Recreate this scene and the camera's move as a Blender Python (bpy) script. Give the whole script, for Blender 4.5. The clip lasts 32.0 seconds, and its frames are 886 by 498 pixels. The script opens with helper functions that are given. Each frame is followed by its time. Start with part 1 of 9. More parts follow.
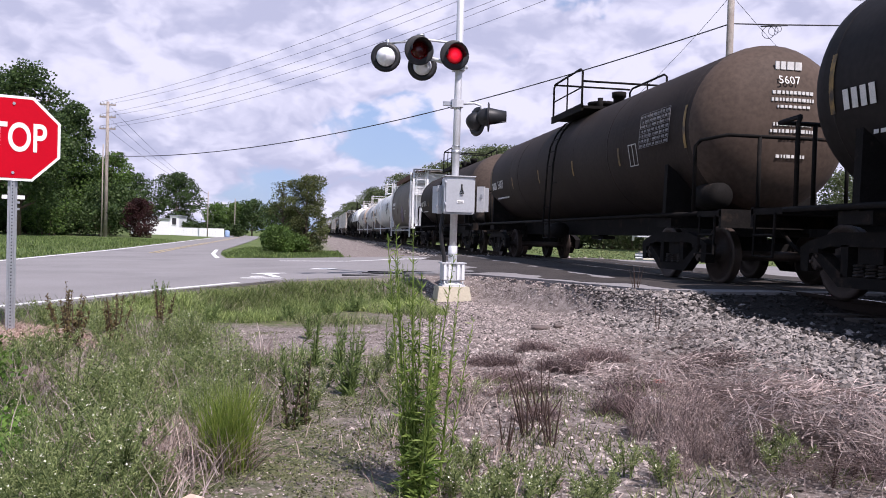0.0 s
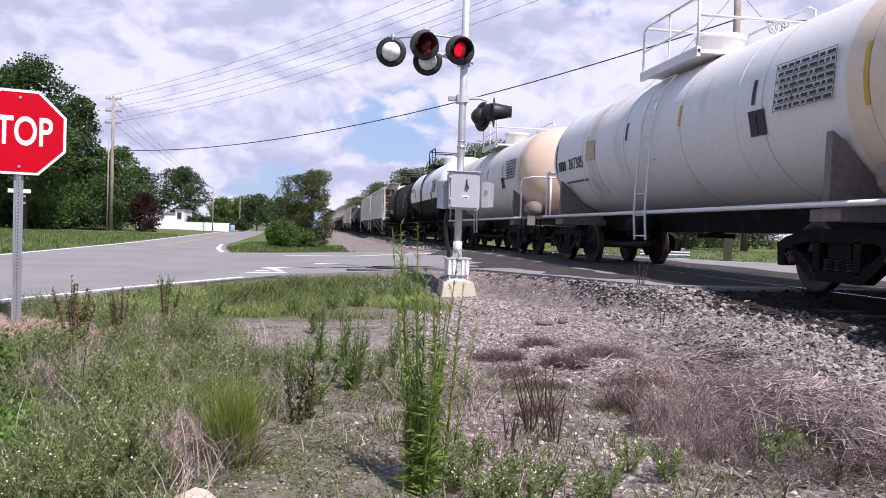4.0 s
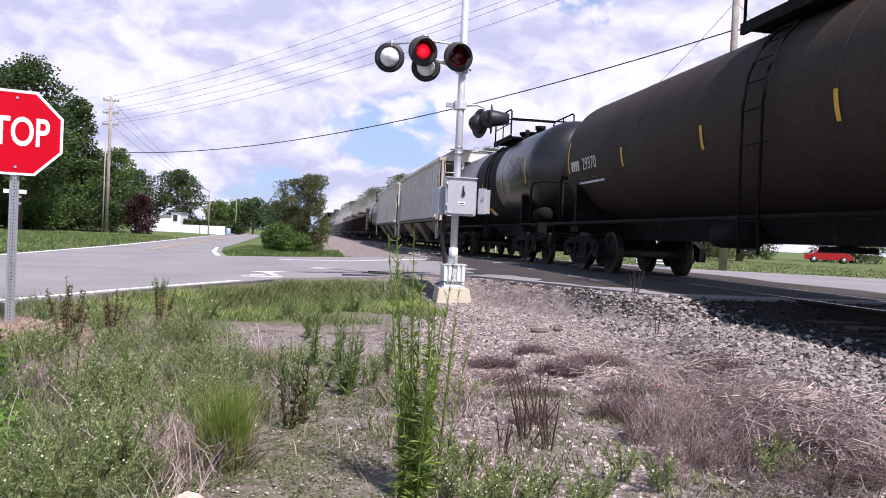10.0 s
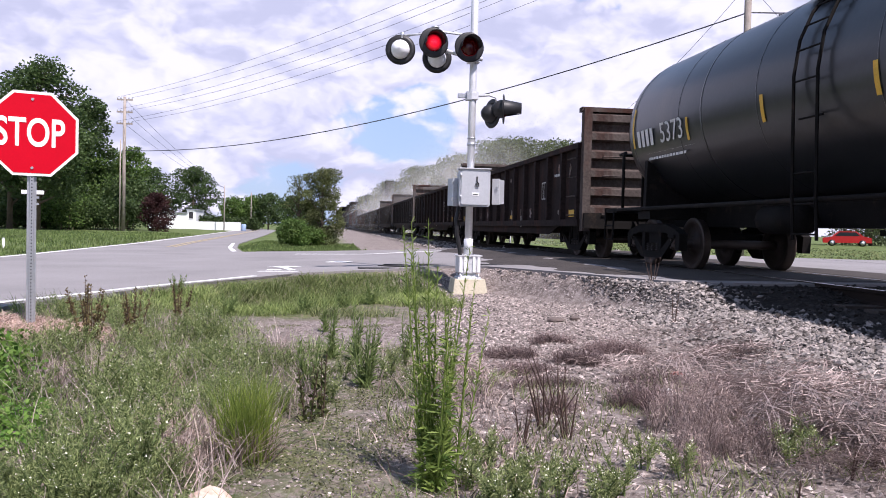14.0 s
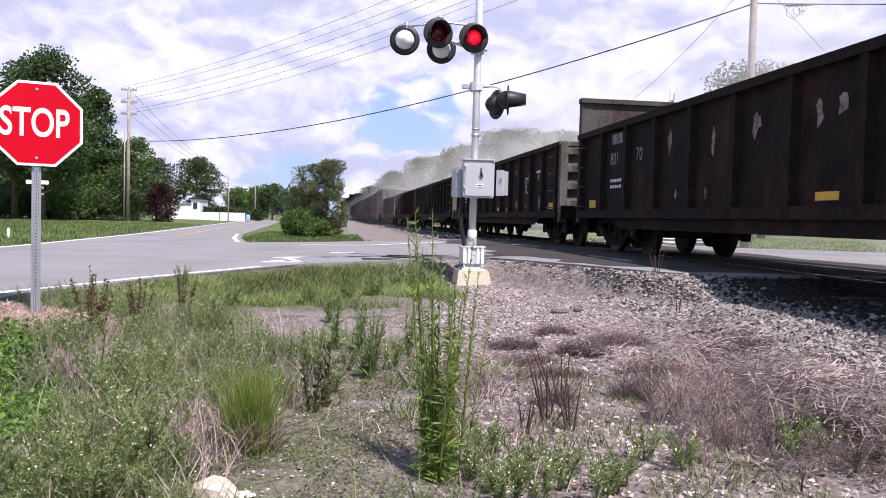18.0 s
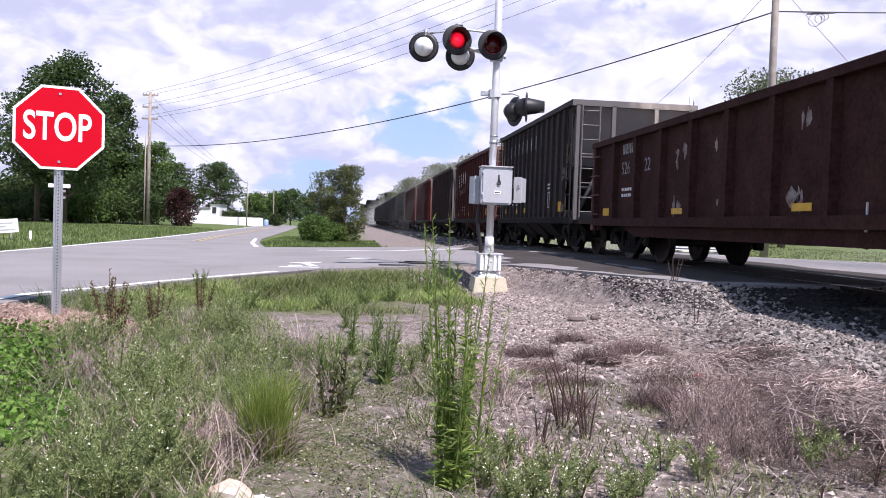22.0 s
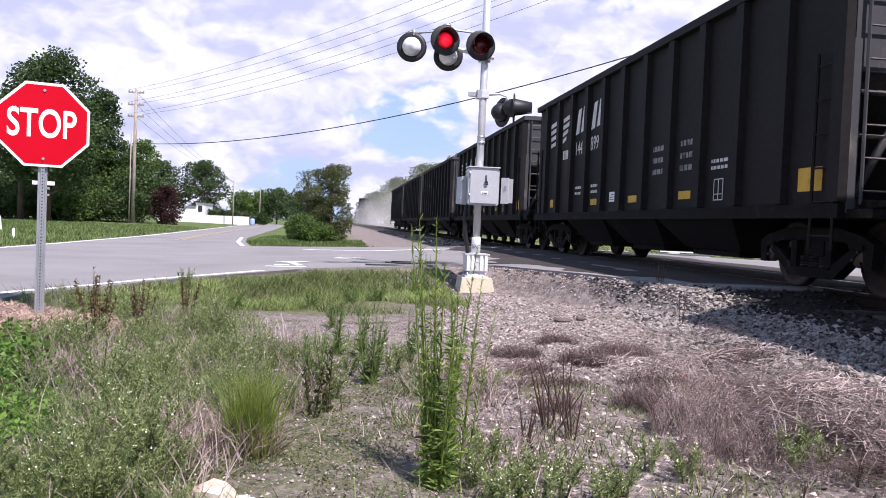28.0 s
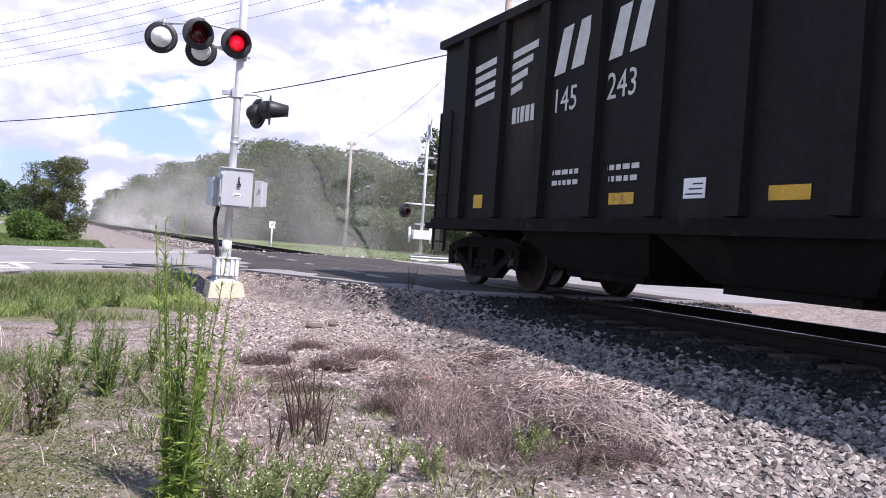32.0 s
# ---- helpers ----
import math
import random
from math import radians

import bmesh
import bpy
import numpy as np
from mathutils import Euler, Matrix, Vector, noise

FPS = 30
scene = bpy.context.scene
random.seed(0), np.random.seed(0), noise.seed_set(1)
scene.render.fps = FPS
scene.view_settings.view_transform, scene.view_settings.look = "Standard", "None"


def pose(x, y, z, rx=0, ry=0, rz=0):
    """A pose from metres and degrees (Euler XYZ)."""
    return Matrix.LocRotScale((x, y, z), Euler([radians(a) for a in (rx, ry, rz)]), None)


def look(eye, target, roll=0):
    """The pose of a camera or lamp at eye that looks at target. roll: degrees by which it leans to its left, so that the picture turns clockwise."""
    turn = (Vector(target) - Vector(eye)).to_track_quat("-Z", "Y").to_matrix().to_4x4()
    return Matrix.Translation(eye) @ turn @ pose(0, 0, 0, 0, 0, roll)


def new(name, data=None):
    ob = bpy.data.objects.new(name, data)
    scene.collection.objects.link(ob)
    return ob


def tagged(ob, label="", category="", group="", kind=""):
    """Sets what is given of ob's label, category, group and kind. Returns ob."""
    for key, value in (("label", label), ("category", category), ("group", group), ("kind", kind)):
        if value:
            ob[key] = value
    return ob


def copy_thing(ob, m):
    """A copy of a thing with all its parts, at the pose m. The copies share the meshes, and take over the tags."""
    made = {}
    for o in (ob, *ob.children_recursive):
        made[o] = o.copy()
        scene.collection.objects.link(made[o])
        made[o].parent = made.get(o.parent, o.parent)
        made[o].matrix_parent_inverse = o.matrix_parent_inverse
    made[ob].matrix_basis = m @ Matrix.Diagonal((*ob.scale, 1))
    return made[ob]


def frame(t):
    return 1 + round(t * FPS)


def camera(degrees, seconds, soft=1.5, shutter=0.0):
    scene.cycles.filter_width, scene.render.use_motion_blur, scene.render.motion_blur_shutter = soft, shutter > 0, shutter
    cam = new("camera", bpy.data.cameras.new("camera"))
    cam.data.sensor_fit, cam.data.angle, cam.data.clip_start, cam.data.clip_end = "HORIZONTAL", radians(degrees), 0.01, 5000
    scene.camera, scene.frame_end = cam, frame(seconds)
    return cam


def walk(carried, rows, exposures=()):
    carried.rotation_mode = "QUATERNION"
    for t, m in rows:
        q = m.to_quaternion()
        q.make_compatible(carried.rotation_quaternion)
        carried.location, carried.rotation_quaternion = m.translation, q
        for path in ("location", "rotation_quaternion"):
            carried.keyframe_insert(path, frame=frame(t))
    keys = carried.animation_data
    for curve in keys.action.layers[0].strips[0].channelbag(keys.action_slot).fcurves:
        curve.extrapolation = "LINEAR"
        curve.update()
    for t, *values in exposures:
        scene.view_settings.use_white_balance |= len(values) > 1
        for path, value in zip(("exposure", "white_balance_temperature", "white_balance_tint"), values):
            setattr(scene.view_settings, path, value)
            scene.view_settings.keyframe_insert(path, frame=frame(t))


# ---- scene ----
# World: +y runs along the track away from the crossing, z = 0 is the top of the rails.
cam = camera(58.0, 32.0, 0.95)
PATH = [
    (0.0, pose(0, 0, 0.6, 89.03, -1.62, -9.20)),
    (0.5, pose(0, 0, 0.6, 89.08, -1.87, -9.12)),
    (1.0, pose(0, 0, 0.6, 89.08, -1.75, -8.88)),
    (1.5, pose(0, 0, 0.6, 89.07, -1.81, -8.75)),
    (2.0, pose(0, 0, 0.6, 89.06, -1.77, -8.72)),
    (2.5, pose(0, 0, 0.6, 88.89, -1.58, -8.71)),
    (3.0, pose(0, 0, 0.6, 88.75, -1.67, -8.67)),
    (3.5, pose(0, 0, 0.6, 88.70, -1.72, -8.76)),
    (5.5, pose(0, 0, 0.6, 88.66, -2.11, -9.12)),
    (6.0, pose(0, 0, 0.6, 88.78, -2.14, -9.11)),
    (6.5, pose(0, 0, 0.6, 88.79, -2.22, -9.04)),
    (7.0, pose(0, 0, 0.6, 88.75, -2.29, -9.02)),
    (7.5, pose(0, 0, 0.6, 88.73, -1.85, -9.03)),
    (8.0, pose(0, 0, 0.6, 88.74, -1.21, -8.47)),
    (8.5, pose(0, 0, 0.6, 89.25, -1.23, -8.31)),
    (9.0, pose(0, 0, 0.6, 89.03, -1.93, -9.38)),
    (9.5, pose(0, 0, 0.6, 89.05, -2.50, -9.87)),
    (10.0, pose(0, 0, 0.6, 89.12, -2.56, -9.14)),
    (10.5, pose(0, 0, 0.6, 89.13, -2.01, -9.25)),
    (11.0, pose(0, 0, 0.6, 88.99, -2.38, -8.99)),
    (11.5, pose(0, 0, 0.6, 89.02, -2.35, -8.77)),
    (12.0, pose(0, 0, 0.6, 88.59, -2.42, -8.47)),
    (12.5, pose(0, 0, 0.6, 88.19, -2.41, -8.52)),
    (13.0, pose(0, 0, 0.6, 88.07, -2.15, -8.56)),
    (13.5, pose(0, 0, 0.6, 88.14, -1.74, -8.36)),
    (14.0, pose(0, 0, 0.6, 88.47, -1.33, -8.09)),
    (14.5, pose(0, 0, 0.6, 88.55, -1.38, -7.62)),
    (16.5, pose(0, 0, 0.6, 87.84, -2.10, -7.98)),
    (17.0, pose(0, 0, 0.6, 87.85, -1.66, -7.81)),
    (17.5, pose(0, 0, 0.6, 87.90, -1.52, -7.79)),
    (18.0, pose(0, 0, 0.6, 87.83, -1.49, -7.81)),
    (18.5, pose(0, 0, 0.6, 87.85, -1.18, -7.82)),
    (19.0, pose(0, 0, 0.6, 88.40, -0.76, -7.77)),
    (19.5, pose(0, 0, 0.6, 88.66, -0.81, -7.52)),
    (20.0, pose(0, 0, 0.6, 88.55, -1.30, -7.15)),
    (20.5, pose(0, 0, 0.6, 88.24, -1.49, -6.83)),
    (21.0, pose(0, 0, 0.6, 88.18, -1.68, -6.62)),
    (21.5, pose(0, 0, 0.6, 88.24, -1.85, -6.60)),
    (22.0, pose(0, 0, 0.6, 88.26, -1.98, -6.57)),
    (22.5, pose(0, 0, 0.6, 88.18, -1.98, -6.48)),
    (23.0, pose(0, 0, 0.6, 88.06, -1.55, -6.44)),
    (23.5, pose(0, 0, 0.6, 88.06, -2.11, -7.25)),
    (24.0, pose(0, 0, 0.6, 88.09, -2.23, -7.85)),
    (24.5, pose(0, 0, 0.6, 88.10, -2.14, -7.78)),
    (25.0, pose(0, 0, 0.6, 88.07, -1.81, -7.65)),
    (25.5, pose(0, 0, 0.6, 88.02, -1.68, -7.71)),
    (27.5, pose(0, 0, 0.6, 88.28, -2.29, -7.55)),
    (28.0, pose(0, 0, 0.6, 88.31, -2.37, -7.51)),
    (28.5, pose(0, 0, 0.6, 88.24, -2.64, -7.45)),
    (29.0, pose(0, 0, 0.6, 88.14, -2.70, -7.44)),
    (29.5, pose(0, 0, 0.6, 87.98, -2.74, -7.41)),
    (30.0, pose(0, 0, 0.6, 87.81, -2.95, -7.45)),
    (30.5, pose(0, 0, 0.6, 87.62, -2.74, -7.56)),
    (31.0, pose(0, 0, 0.6, 87.41, -2.70, -7.83)),
    (31.1, pose(0, 0, 0.6, 87.37, -2.70, -7.95)),
    (31.2, pose(0, 0, 0.6, 87.32, -2.75, -8.80)),
    (31.3, pose(0, 0, 0.6, 87.27, -2.80, -9.25)),
    (31.4, pose(0, 0, 0.6, 87.22, -2.90, -9.94)),
    (31.5, pose(0, 0, 0.6, 87.20, -3.02, -10.86)),
    (31.6, pose(0, 0, 0.6, 87.22, -3.20, -13.00)),
    (31.7, pose(0, 0, 0.6, 87.42, -3.40, -15.27)),
    (31.8, pose(0, 0, 0.6, 87.82, -3.60, -18.10)),
    (31.9, pose(0, 0, 0.6, 88.62, -3.80, -21.20)),
    (32.0, pose(0, 0, 0.6, 89.69, -3.97, -25.03)),
]
walk(cam, PATH, [(0, 0.4, 6250, 23), (3, 0.42, 6250, 23), (7, 0.56, 6250, 23), (12, 0.6, 6250, 23), (24, 0.68, 6200, 23), (31, 0.72, 6200, 23), (32, 0.86, 6200, 23)])

# ---- light ----
SUN_EL, SUN_AZ = radians(56.5), radians(151)      # azimuth from +y towards +x
SKY_GAIN, CLOUD_GAIN, SUN_POWER = 0.95, 5.55, 4.8
# breaks in the cloud and heavier banks: the way to each, how wide it is in degrees, and how much cloud it adds
BREAKS = (((0.10, 0.986, 0.133), 2.4, -0.34), ((0.045, 0.992, 0.118), 2.0, -0.24), ((0.262, 0.944, 0.20), 1.9, -0.34), ((0.20, 0.966, 0.16), 1.5, -0.2),
          ((0.285, 0.945, 0.158), 4.2, 0.34), ((0.36, 0.92, 0.16), 5.0, 0.26), ((0.09, 0.992, 0.075), 4.0, 0.22), ((-0.2, 0.962, 0.19), 8.0, 0.22),
          ((0.0, 0.985, 0.16), 4.0, 0.16), ((0.155, 0.954, 0.26), 5.0, 0.18), ((-0.1, 0.96, 0.26), 6.0, 0.2), ((0.12, 0.97, 0.2), 3.5, 0.1),
          ((0.5, 0.83, 0.25), 8.0, 0.15), ((0.34, 0.91, 0.235), 2.0, -0.1))
world = bpy.data.worlds.new("sky")
scene.world = world
world.use_nodes = True
wn, wl = world.node_tree.nodes, world.node_tree.links


def sky_node(kind, *links, **values):
    """A node of the sky's tree, with its inputs linked or set in order."""
    node = wn.new("ShaderNode" + kind)
    for key, value in values.items():
        node.inputs[key.replace("_", " ")].default_value = value
    for slot, link in enumerate(links):
        if isinstance(link, (int, float, tuple)):
            node.inputs[slot].default_value = link
        elif link is not None:
            wl.new(link, node.inputs[slot])
    return node


def sky_math(op, a, b=0.0, clamp=False):
    node = sky_node("Math", a, b)
    node.operation, node.use_clamp = op, clamp
    return node.outputs[0]


def sky_vector(op, a, b):
    node = sky_node("VectorMath", a, b)
    node.operation = op
    return node.outputs["Value"] if op == "DOT_PRODUCT" else node.outputs[0]


def sky_range(value, lo, hi, a=0.0, b=1.0):
    node = sky_node("MapRange", value, lo, hi, a, b)
    node.interpolation_type = "SMOOTHSTEP"
    return node.outputs[0]


def sky_mix(factor, a, b):
    node = wn.new("ShaderNodeMix")
    node.data_type = "RGBA"
    for key, value in (("Factor", factor), ("A", a), ("B", b)):
        if isinstance(value, tuple):
            node.inputs[key].default_value = (*value, 1)
        else:
            wl.new(value, node.inputs[key])
    return node.outputs["Result"]


sky = wn.new("ShaderNodeTexSky")
sky.sky_type, sky.sun_disc = "NISHITA", False
sky.sun_elevation, sky.sun_rotation = SUN_EL, SUN_AZ
sky.air_density, sky.dust_density = 1.0, 1.2
way = wn.new("ShaderNodeTexCoord").outputs["Generated"]
height = sky_node("SeparateXYZ", way).outputs[2]
# the clear sky deepens towards the zenith
clear = sky_vector("MULTIPLY", sky.outputs[0], (1.0 * SKY_GAIN, 1.0 * SKY_GAIN, 1.02 * SKY_GAIN))
clear_node = sky_node("VectorMath", clear)
clear_node.operation = "SCALE"
wl.new(sky_node("MapRange", height, 0.15, 0.75, 1.0, 0.17).outputs[0], clear_node.inputs["Scale"])
# thin high haze that pales the blue
veil = sky_range(sky_node("TexNoise", way, Scale=5.0, Detail=4.0).outputs[0], 0.3, 0.72, 0.4, 0.8)
clear = sky_mix(veil, clear_node.outputs[0], (0.47 * CLOUD_GAIN, 0.68 * CLOUD_GAIN, 1.0 * CLOUD_GAIN))
# cumulus: broad noise, warped, with lumps like cauliflower at two sizes
flat = sky_vector("MULTIPLY", sky_vector("ADD", way, (3.1, 0.4, 0.25)), (1.0, 1.0, 1.75))
ragged = sky_node("TexNoise", flat, Scale=9.0, Detail=5.0).outputs[1]
warped = sky_vector("ADD", flat, sky_vector("MULTIPLY", sky_vector("SUBTRACT", ragged, (0.5, 0.5, 0.5)), (0.09, 0.09, 0.09)))


def cloud_at(place):
    """How thick the cloud is at a place of the dome."""
    broad = sky_node("TexNoise", place, Scale=3.4, Detail=9.0, Roughness=0.56).outputs[0]
    lumps = None
    for size, weight in ((15.0, 0.24), (34.0, 0.13), (80.0, 0.06)):
        cell = sky_node("TexVoronoi", place, Scale=size)
        cell.feature = "SMOOTH_F1"
        cell.inputs["Smoothness"].default_value = 0.35
        lump = sky_math("MULTIPLY", sky_math("SUBTRACT", 0.5, cell.outputs["Distance"]), weight)
        lumps = lump if lumps is None else sky_math("ADD", lumps, lump)
    return sky_math("ADD", broad, lumps)


here, above = cloud_at(warped), cloud_at(sky_vector("ADD", warped, (0.006, -0.004, 0.034)))
shift = sky_math("ADD", sky_math("MULTIPLY", sky_range(height, 0.27, 0.50), -0.42), 0.03)
for centre, wide, gain in BREAKS:
    near = sky_vector("DOT_PRODUCT", way, tuple(Vector(centre).normalized()))
    shift = sky_math("ADD", shift, sky_math("MULTIPLY", sky_range(near, math.cos(radians(wide * 1.7)), math.cos(radians(wide * 0.15))), gain))
thick = sky_math("ADD", here, shift)
cover = sky_range(thick, 0.37, 0.51)
# tops that face the sun are white, bases and thick middles lavender grey
relief = sky_math("SUBTRACT", here, above)
lit = sky_math("ADD", sky_math("MULTIPLY", relief, 3.4), sky_math("MULTIPLY", sky_math("SUBTRACT", sky_node("TexNoise", warped, Scale=5.0, Detail=9.0, Roughness=0.52).outputs[0], 0.5), 2.7))
shade = sky_range(lit, -0.5, 0.6)
cloud = sky_mix(shade, (0.66 * CLOUD_GAIN, 0.71 * CLOUD_GAIN, 0.90 * CLOUD_GAIN), (1.05 * CLOUD_GAIN, 1.08 * CLOUD_GAIN, 1.23 * CLOUD_GAIN))
wl.new(sky_mix(cover, clear, cloud), wn["Background"].inputs[0])
wn["Background"].inputs[1].default_value = 0.11

sun = new("sun", bpy.data.lights.new("sun", "SUN"))
sun.data.energy, sun.data.angle, sun.data.color = SUN_POWER, radians(0.6), (1.0, 0.95, 0.88)
sun_way = Vector((math.sin(SUN_AZ) * math.cos(SUN_EL), math.cos(SUN_AZ) * math.cos(SUN_EL), math.sin(SUN_EL)))
sun.matrix_world = look(sun_way * 80, (0, 0, 0))

# ---- materials ----
MATS = {}


def surface(name, colour, rough=0.7, metal=0.0, vary=0.25, scale=6.0, fine=60.0, bump=0.15, tint=None, tint_at=0.62,
            per_thing=False, per_island=0.0, streak=0.0, spec=0.4):
    """A procedural surface: base colour with broad and fine variation, a second tint in patches, and fine relief."""
    m = bpy.data.materials.new(name)
    m.use_nodes = True
    n, k = m.node_tree.nodes, m.node_tree.links
    b = n["Principled BSDF"]
    b.inputs["Roughness"].default_value, b.inputs["Metallic"].default_value = rough, metal
    b.inputs["Specular IOR Level"].default_value = spec
    c = n.new("ShaderNodeTexCoord")
    pos = c.outputs["Object"]
    if per_thing:
        info = n.new("ShaderNodeObjectInfo")
        base = info.outputs["Color"]
    else:
        rgb = n.new("ShaderNodeRGB")
        rgb.outputs[0].default_value = (*colour, 1)
        base = rgb.outputs[0]
    broad = n.new("ShaderNodeTexNoise")
    broad.inputs["Scale"].default_value, broad.inputs["Detail"].default_value = scale, 5
    grain = n.new("ShaderNodeTexNoise")
    grain.inputs["Scale"].default_value, grain.inputs["Detail"].default_value = fine, 3
    k.new(pos, broad.inputs[0]), k.new(pos, grain.inputs[0])
    last = base
    if tint:
        ramp = n.new("ShaderNodeValToRGB")
        ramp.color_ramp.elements[0].position, ramp.color_ramp.elements[1].position = tint_at - 0.08, tint_at + 0.08
        patch = n.new("ShaderNodeTexNoise")
        patch.inputs["Scale"].default_value, patch.inputs["Detail"].default_value = scale * 0.7, 8
        patch.inputs["Roughness"].default_value = 0.65
        if streak:
            stretch = n.new("ShaderNodeMapping")
            stretch.inputs["Scale"].default_value = (1, 1, streak)
            k.new(pos, stretch.inputs[0]), k.new(stretch.outputs[0], patch.inputs[0])
        else:
            k.new(pos, patch.inputs[0])
        k.new(patch.outputs[0], ramp.inputs[0])
        mx = n.new("ShaderNodeMix")
        mx.data_type = "RGBA"
        mx.inputs["B"].default_value = (*tint, 1)
        k.new(ramp.outputs[0], mx.inputs["Factor"]), k.new(last, mx.inputs["A"])
        last = mx.outputs["Result"]
    sums = n.new("ShaderNodeMath")
    sums.operation = "ADD"
    k.new(broad.outputs[0], sums.inputs[0]), k.new(grain.outputs[0], sums.inputs[1])
    spread = n.new("ShaderNodeMapRange")
    spread.inputs["From Min"].default_value, spread.inputs["From Max"].default_value = 0.6, 1.4
    spread.inputs["To Min"].default_value, spread.inputs["To Max"].default_value = 1 - vary, 1 + vary
    k.new(sums.outputs[0], spread.inputs["Value"])
    gain = spread.outputs[0]
    if per_island:
        geo = n.new("ShaderNodeNewGeometry")
        isl = n.new("ShaderNodeMapRange")
        isl.inputs["To Min"].default_value, isl.inputs["To Max"].default_value = 1 - per_island, 1 + per_island
        k.new(geo.outputs["Random Per Island"], isl.inputs["Value"])
        mul = n.new("ShaderNodeMath")
        mul.operation = "MULTIPLY"
        k.new(gain, mul.inputs[0]), k.new(isl.outputs[0], mul.inputs[1])
        gain = mul.outputs[0]
    sc = n.new("ShaderNodeVectorMath")
    sc.operation = "SCALE"
    k.new(last, sc.inputs[0]), k.new(gain, sc.inputs["Scale"])
    k.new(sc.outputs[0], b.inputs["Base Color"])
    if bump:
        bp = n.new("ShaderNodeBump")
        bp.inputs["Strength"].default_value, bp.inputs["Distance"].default_value = bump, 0.02
        k.new(grain.outputs[0], bp.inputs["Height"]), k.new(bp.outputs[0], b.inputs["Normal"])
    MATS[name] = m
    return m


def leafy(name, colour, other, island=0.45, through_light=0.35):
    """Foliage: two greens mixed leaf by leaf, with some light let through."""
    m = bpy.data.materials.new(name)
    m.use_nodes = True
    n, k = m.node_tree.nodes, m.node_tree.links
    b = n["Principled BSDF"]
    b.inputs["Roughness"].default_value = 0.6
    b.inputs["Specular IOR Level"].default_value = 0.25
    geo = n.new("ShaderNodeNewGeometry")
    ramp = n.new("ShaderNodeValToRGB")
    ramp.color_ramp.elements[0].color, ramp.color_ramp.elements[1].color = (*colour, 1), (*other, 1)
    k.new(geo.outputs["Random Per Island"], ramp.inputs[0])
    c = n.new("ShaderNodeTexCoord")
    nz = n.new("ShaderNodeTexNoise")
    nz.inputs["Scale"].default_value = 0.9
    k.new(c.outputs["Object"], nz.inputs[0])
    mr = n.new("ShaderNodeMapRange")
    mr.inputs["From Min"].default_value, mr.inputs["From Max"].default_value = 0.3, 0.7
    mr.inputs["To Min"].default_value, mr.inputs["To Max"].default_value = 1 - island, 1 + island
    k.new(nz.outputs[0], mr.inputs["Value"])
    sc = n.new("ShaderNodeVectorMath")
    sc.operation = "SCALE"
    k.new(ramp.outputs[0], sc.inputs[0]), k.new(mr.outputs[0], sc.inputs["Scale"])
    k.new(sc.outputs[0], b.inputs["Base Color"])
    tr = n.new("ShaderNodeBsdfTranslucent")
    k.new(sc.outputs[0], tr.inputs[0])
    ms = n.new("ShaderNodeMixShader")
    ms.inputs[0].default_value = through_light
    out = n["Material Output"]
    k.new(b.outputs[0], ms.inputs[1]), k.new(tr.outputs[0], ms.inputs[2]), k.new(ms.outputs[0], out.inputs[0])
    MATS[name] = m
    return m


def glow(name, colour, power, base=(0.2, 0.01, 0.01)):
    m = bpy.data.materials.new(name)
    m.use_nodes = True
    b = m.node_tree.nodes["Principled BSDF"]
    b.inputs["Base Color"].default_value, b.inputs["Roughness"].default_value = (*base, 1), 0.25
    b.inputs["Emission Color"].default_value, b.inputs["Emission Strength"].default_value = (*colour, 1), power
    MATS[name] = m
    return m


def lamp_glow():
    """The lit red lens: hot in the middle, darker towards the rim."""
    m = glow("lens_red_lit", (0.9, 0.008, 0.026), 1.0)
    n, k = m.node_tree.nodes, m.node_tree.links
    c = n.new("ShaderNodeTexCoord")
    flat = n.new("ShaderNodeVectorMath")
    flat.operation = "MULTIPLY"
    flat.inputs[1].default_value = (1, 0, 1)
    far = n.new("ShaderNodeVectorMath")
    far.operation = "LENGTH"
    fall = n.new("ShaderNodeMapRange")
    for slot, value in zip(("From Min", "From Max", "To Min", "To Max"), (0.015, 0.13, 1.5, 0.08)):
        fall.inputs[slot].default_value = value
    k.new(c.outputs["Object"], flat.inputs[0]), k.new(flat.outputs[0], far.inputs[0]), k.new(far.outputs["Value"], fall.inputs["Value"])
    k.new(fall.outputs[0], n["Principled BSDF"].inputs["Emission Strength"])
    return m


asphalt = surface("asphalt", (0.218, 0.206, 0.206), 0.9, vary=0.2, scale=0.5, fine=90, bump=0.25, tint=(0.18, 0.171, 0.172), tint_at=0.6)
# crossing asphalt with the train's shadow put into its colour
asphalt_dark = surface("asphalt_shadow", (0.042, 0.035, 0.031), 0.9, vary=0.3, scale=0.8, fine=80, bump=0.3, tint=(0.026, 0.021, 0.019), tint_at=0.55)
road_paint = surface("road_paint", (0.75, 0.75, 0.74), 0.7, vary=0.18, scale=9, fine=70, tint=(0.3, 0.3, 0.3), tint_at=0.68)
yellow_line = surface("yellow_line", (0.40, 0.32, 0.19), 0.7, vary=0.2, scale=5, tint=(0.25, 0.23, 0.2), tint_at=0.6)
steel_rail = surface("steel_rail", (0.022, 0.016, 0.013), 0.85, 0.0, spec=0.1, vary=0.3, scale=5)
rail_head = surface("rail_head", (0.5, 0.5, 0.52), 0.25, 1.0, vary=0.1)
tie_wood = surface("tie_wood", (0.06, 0.048, 0.04), 0.9, vary=0.4, scale=4, fine=40, bump=0.4)
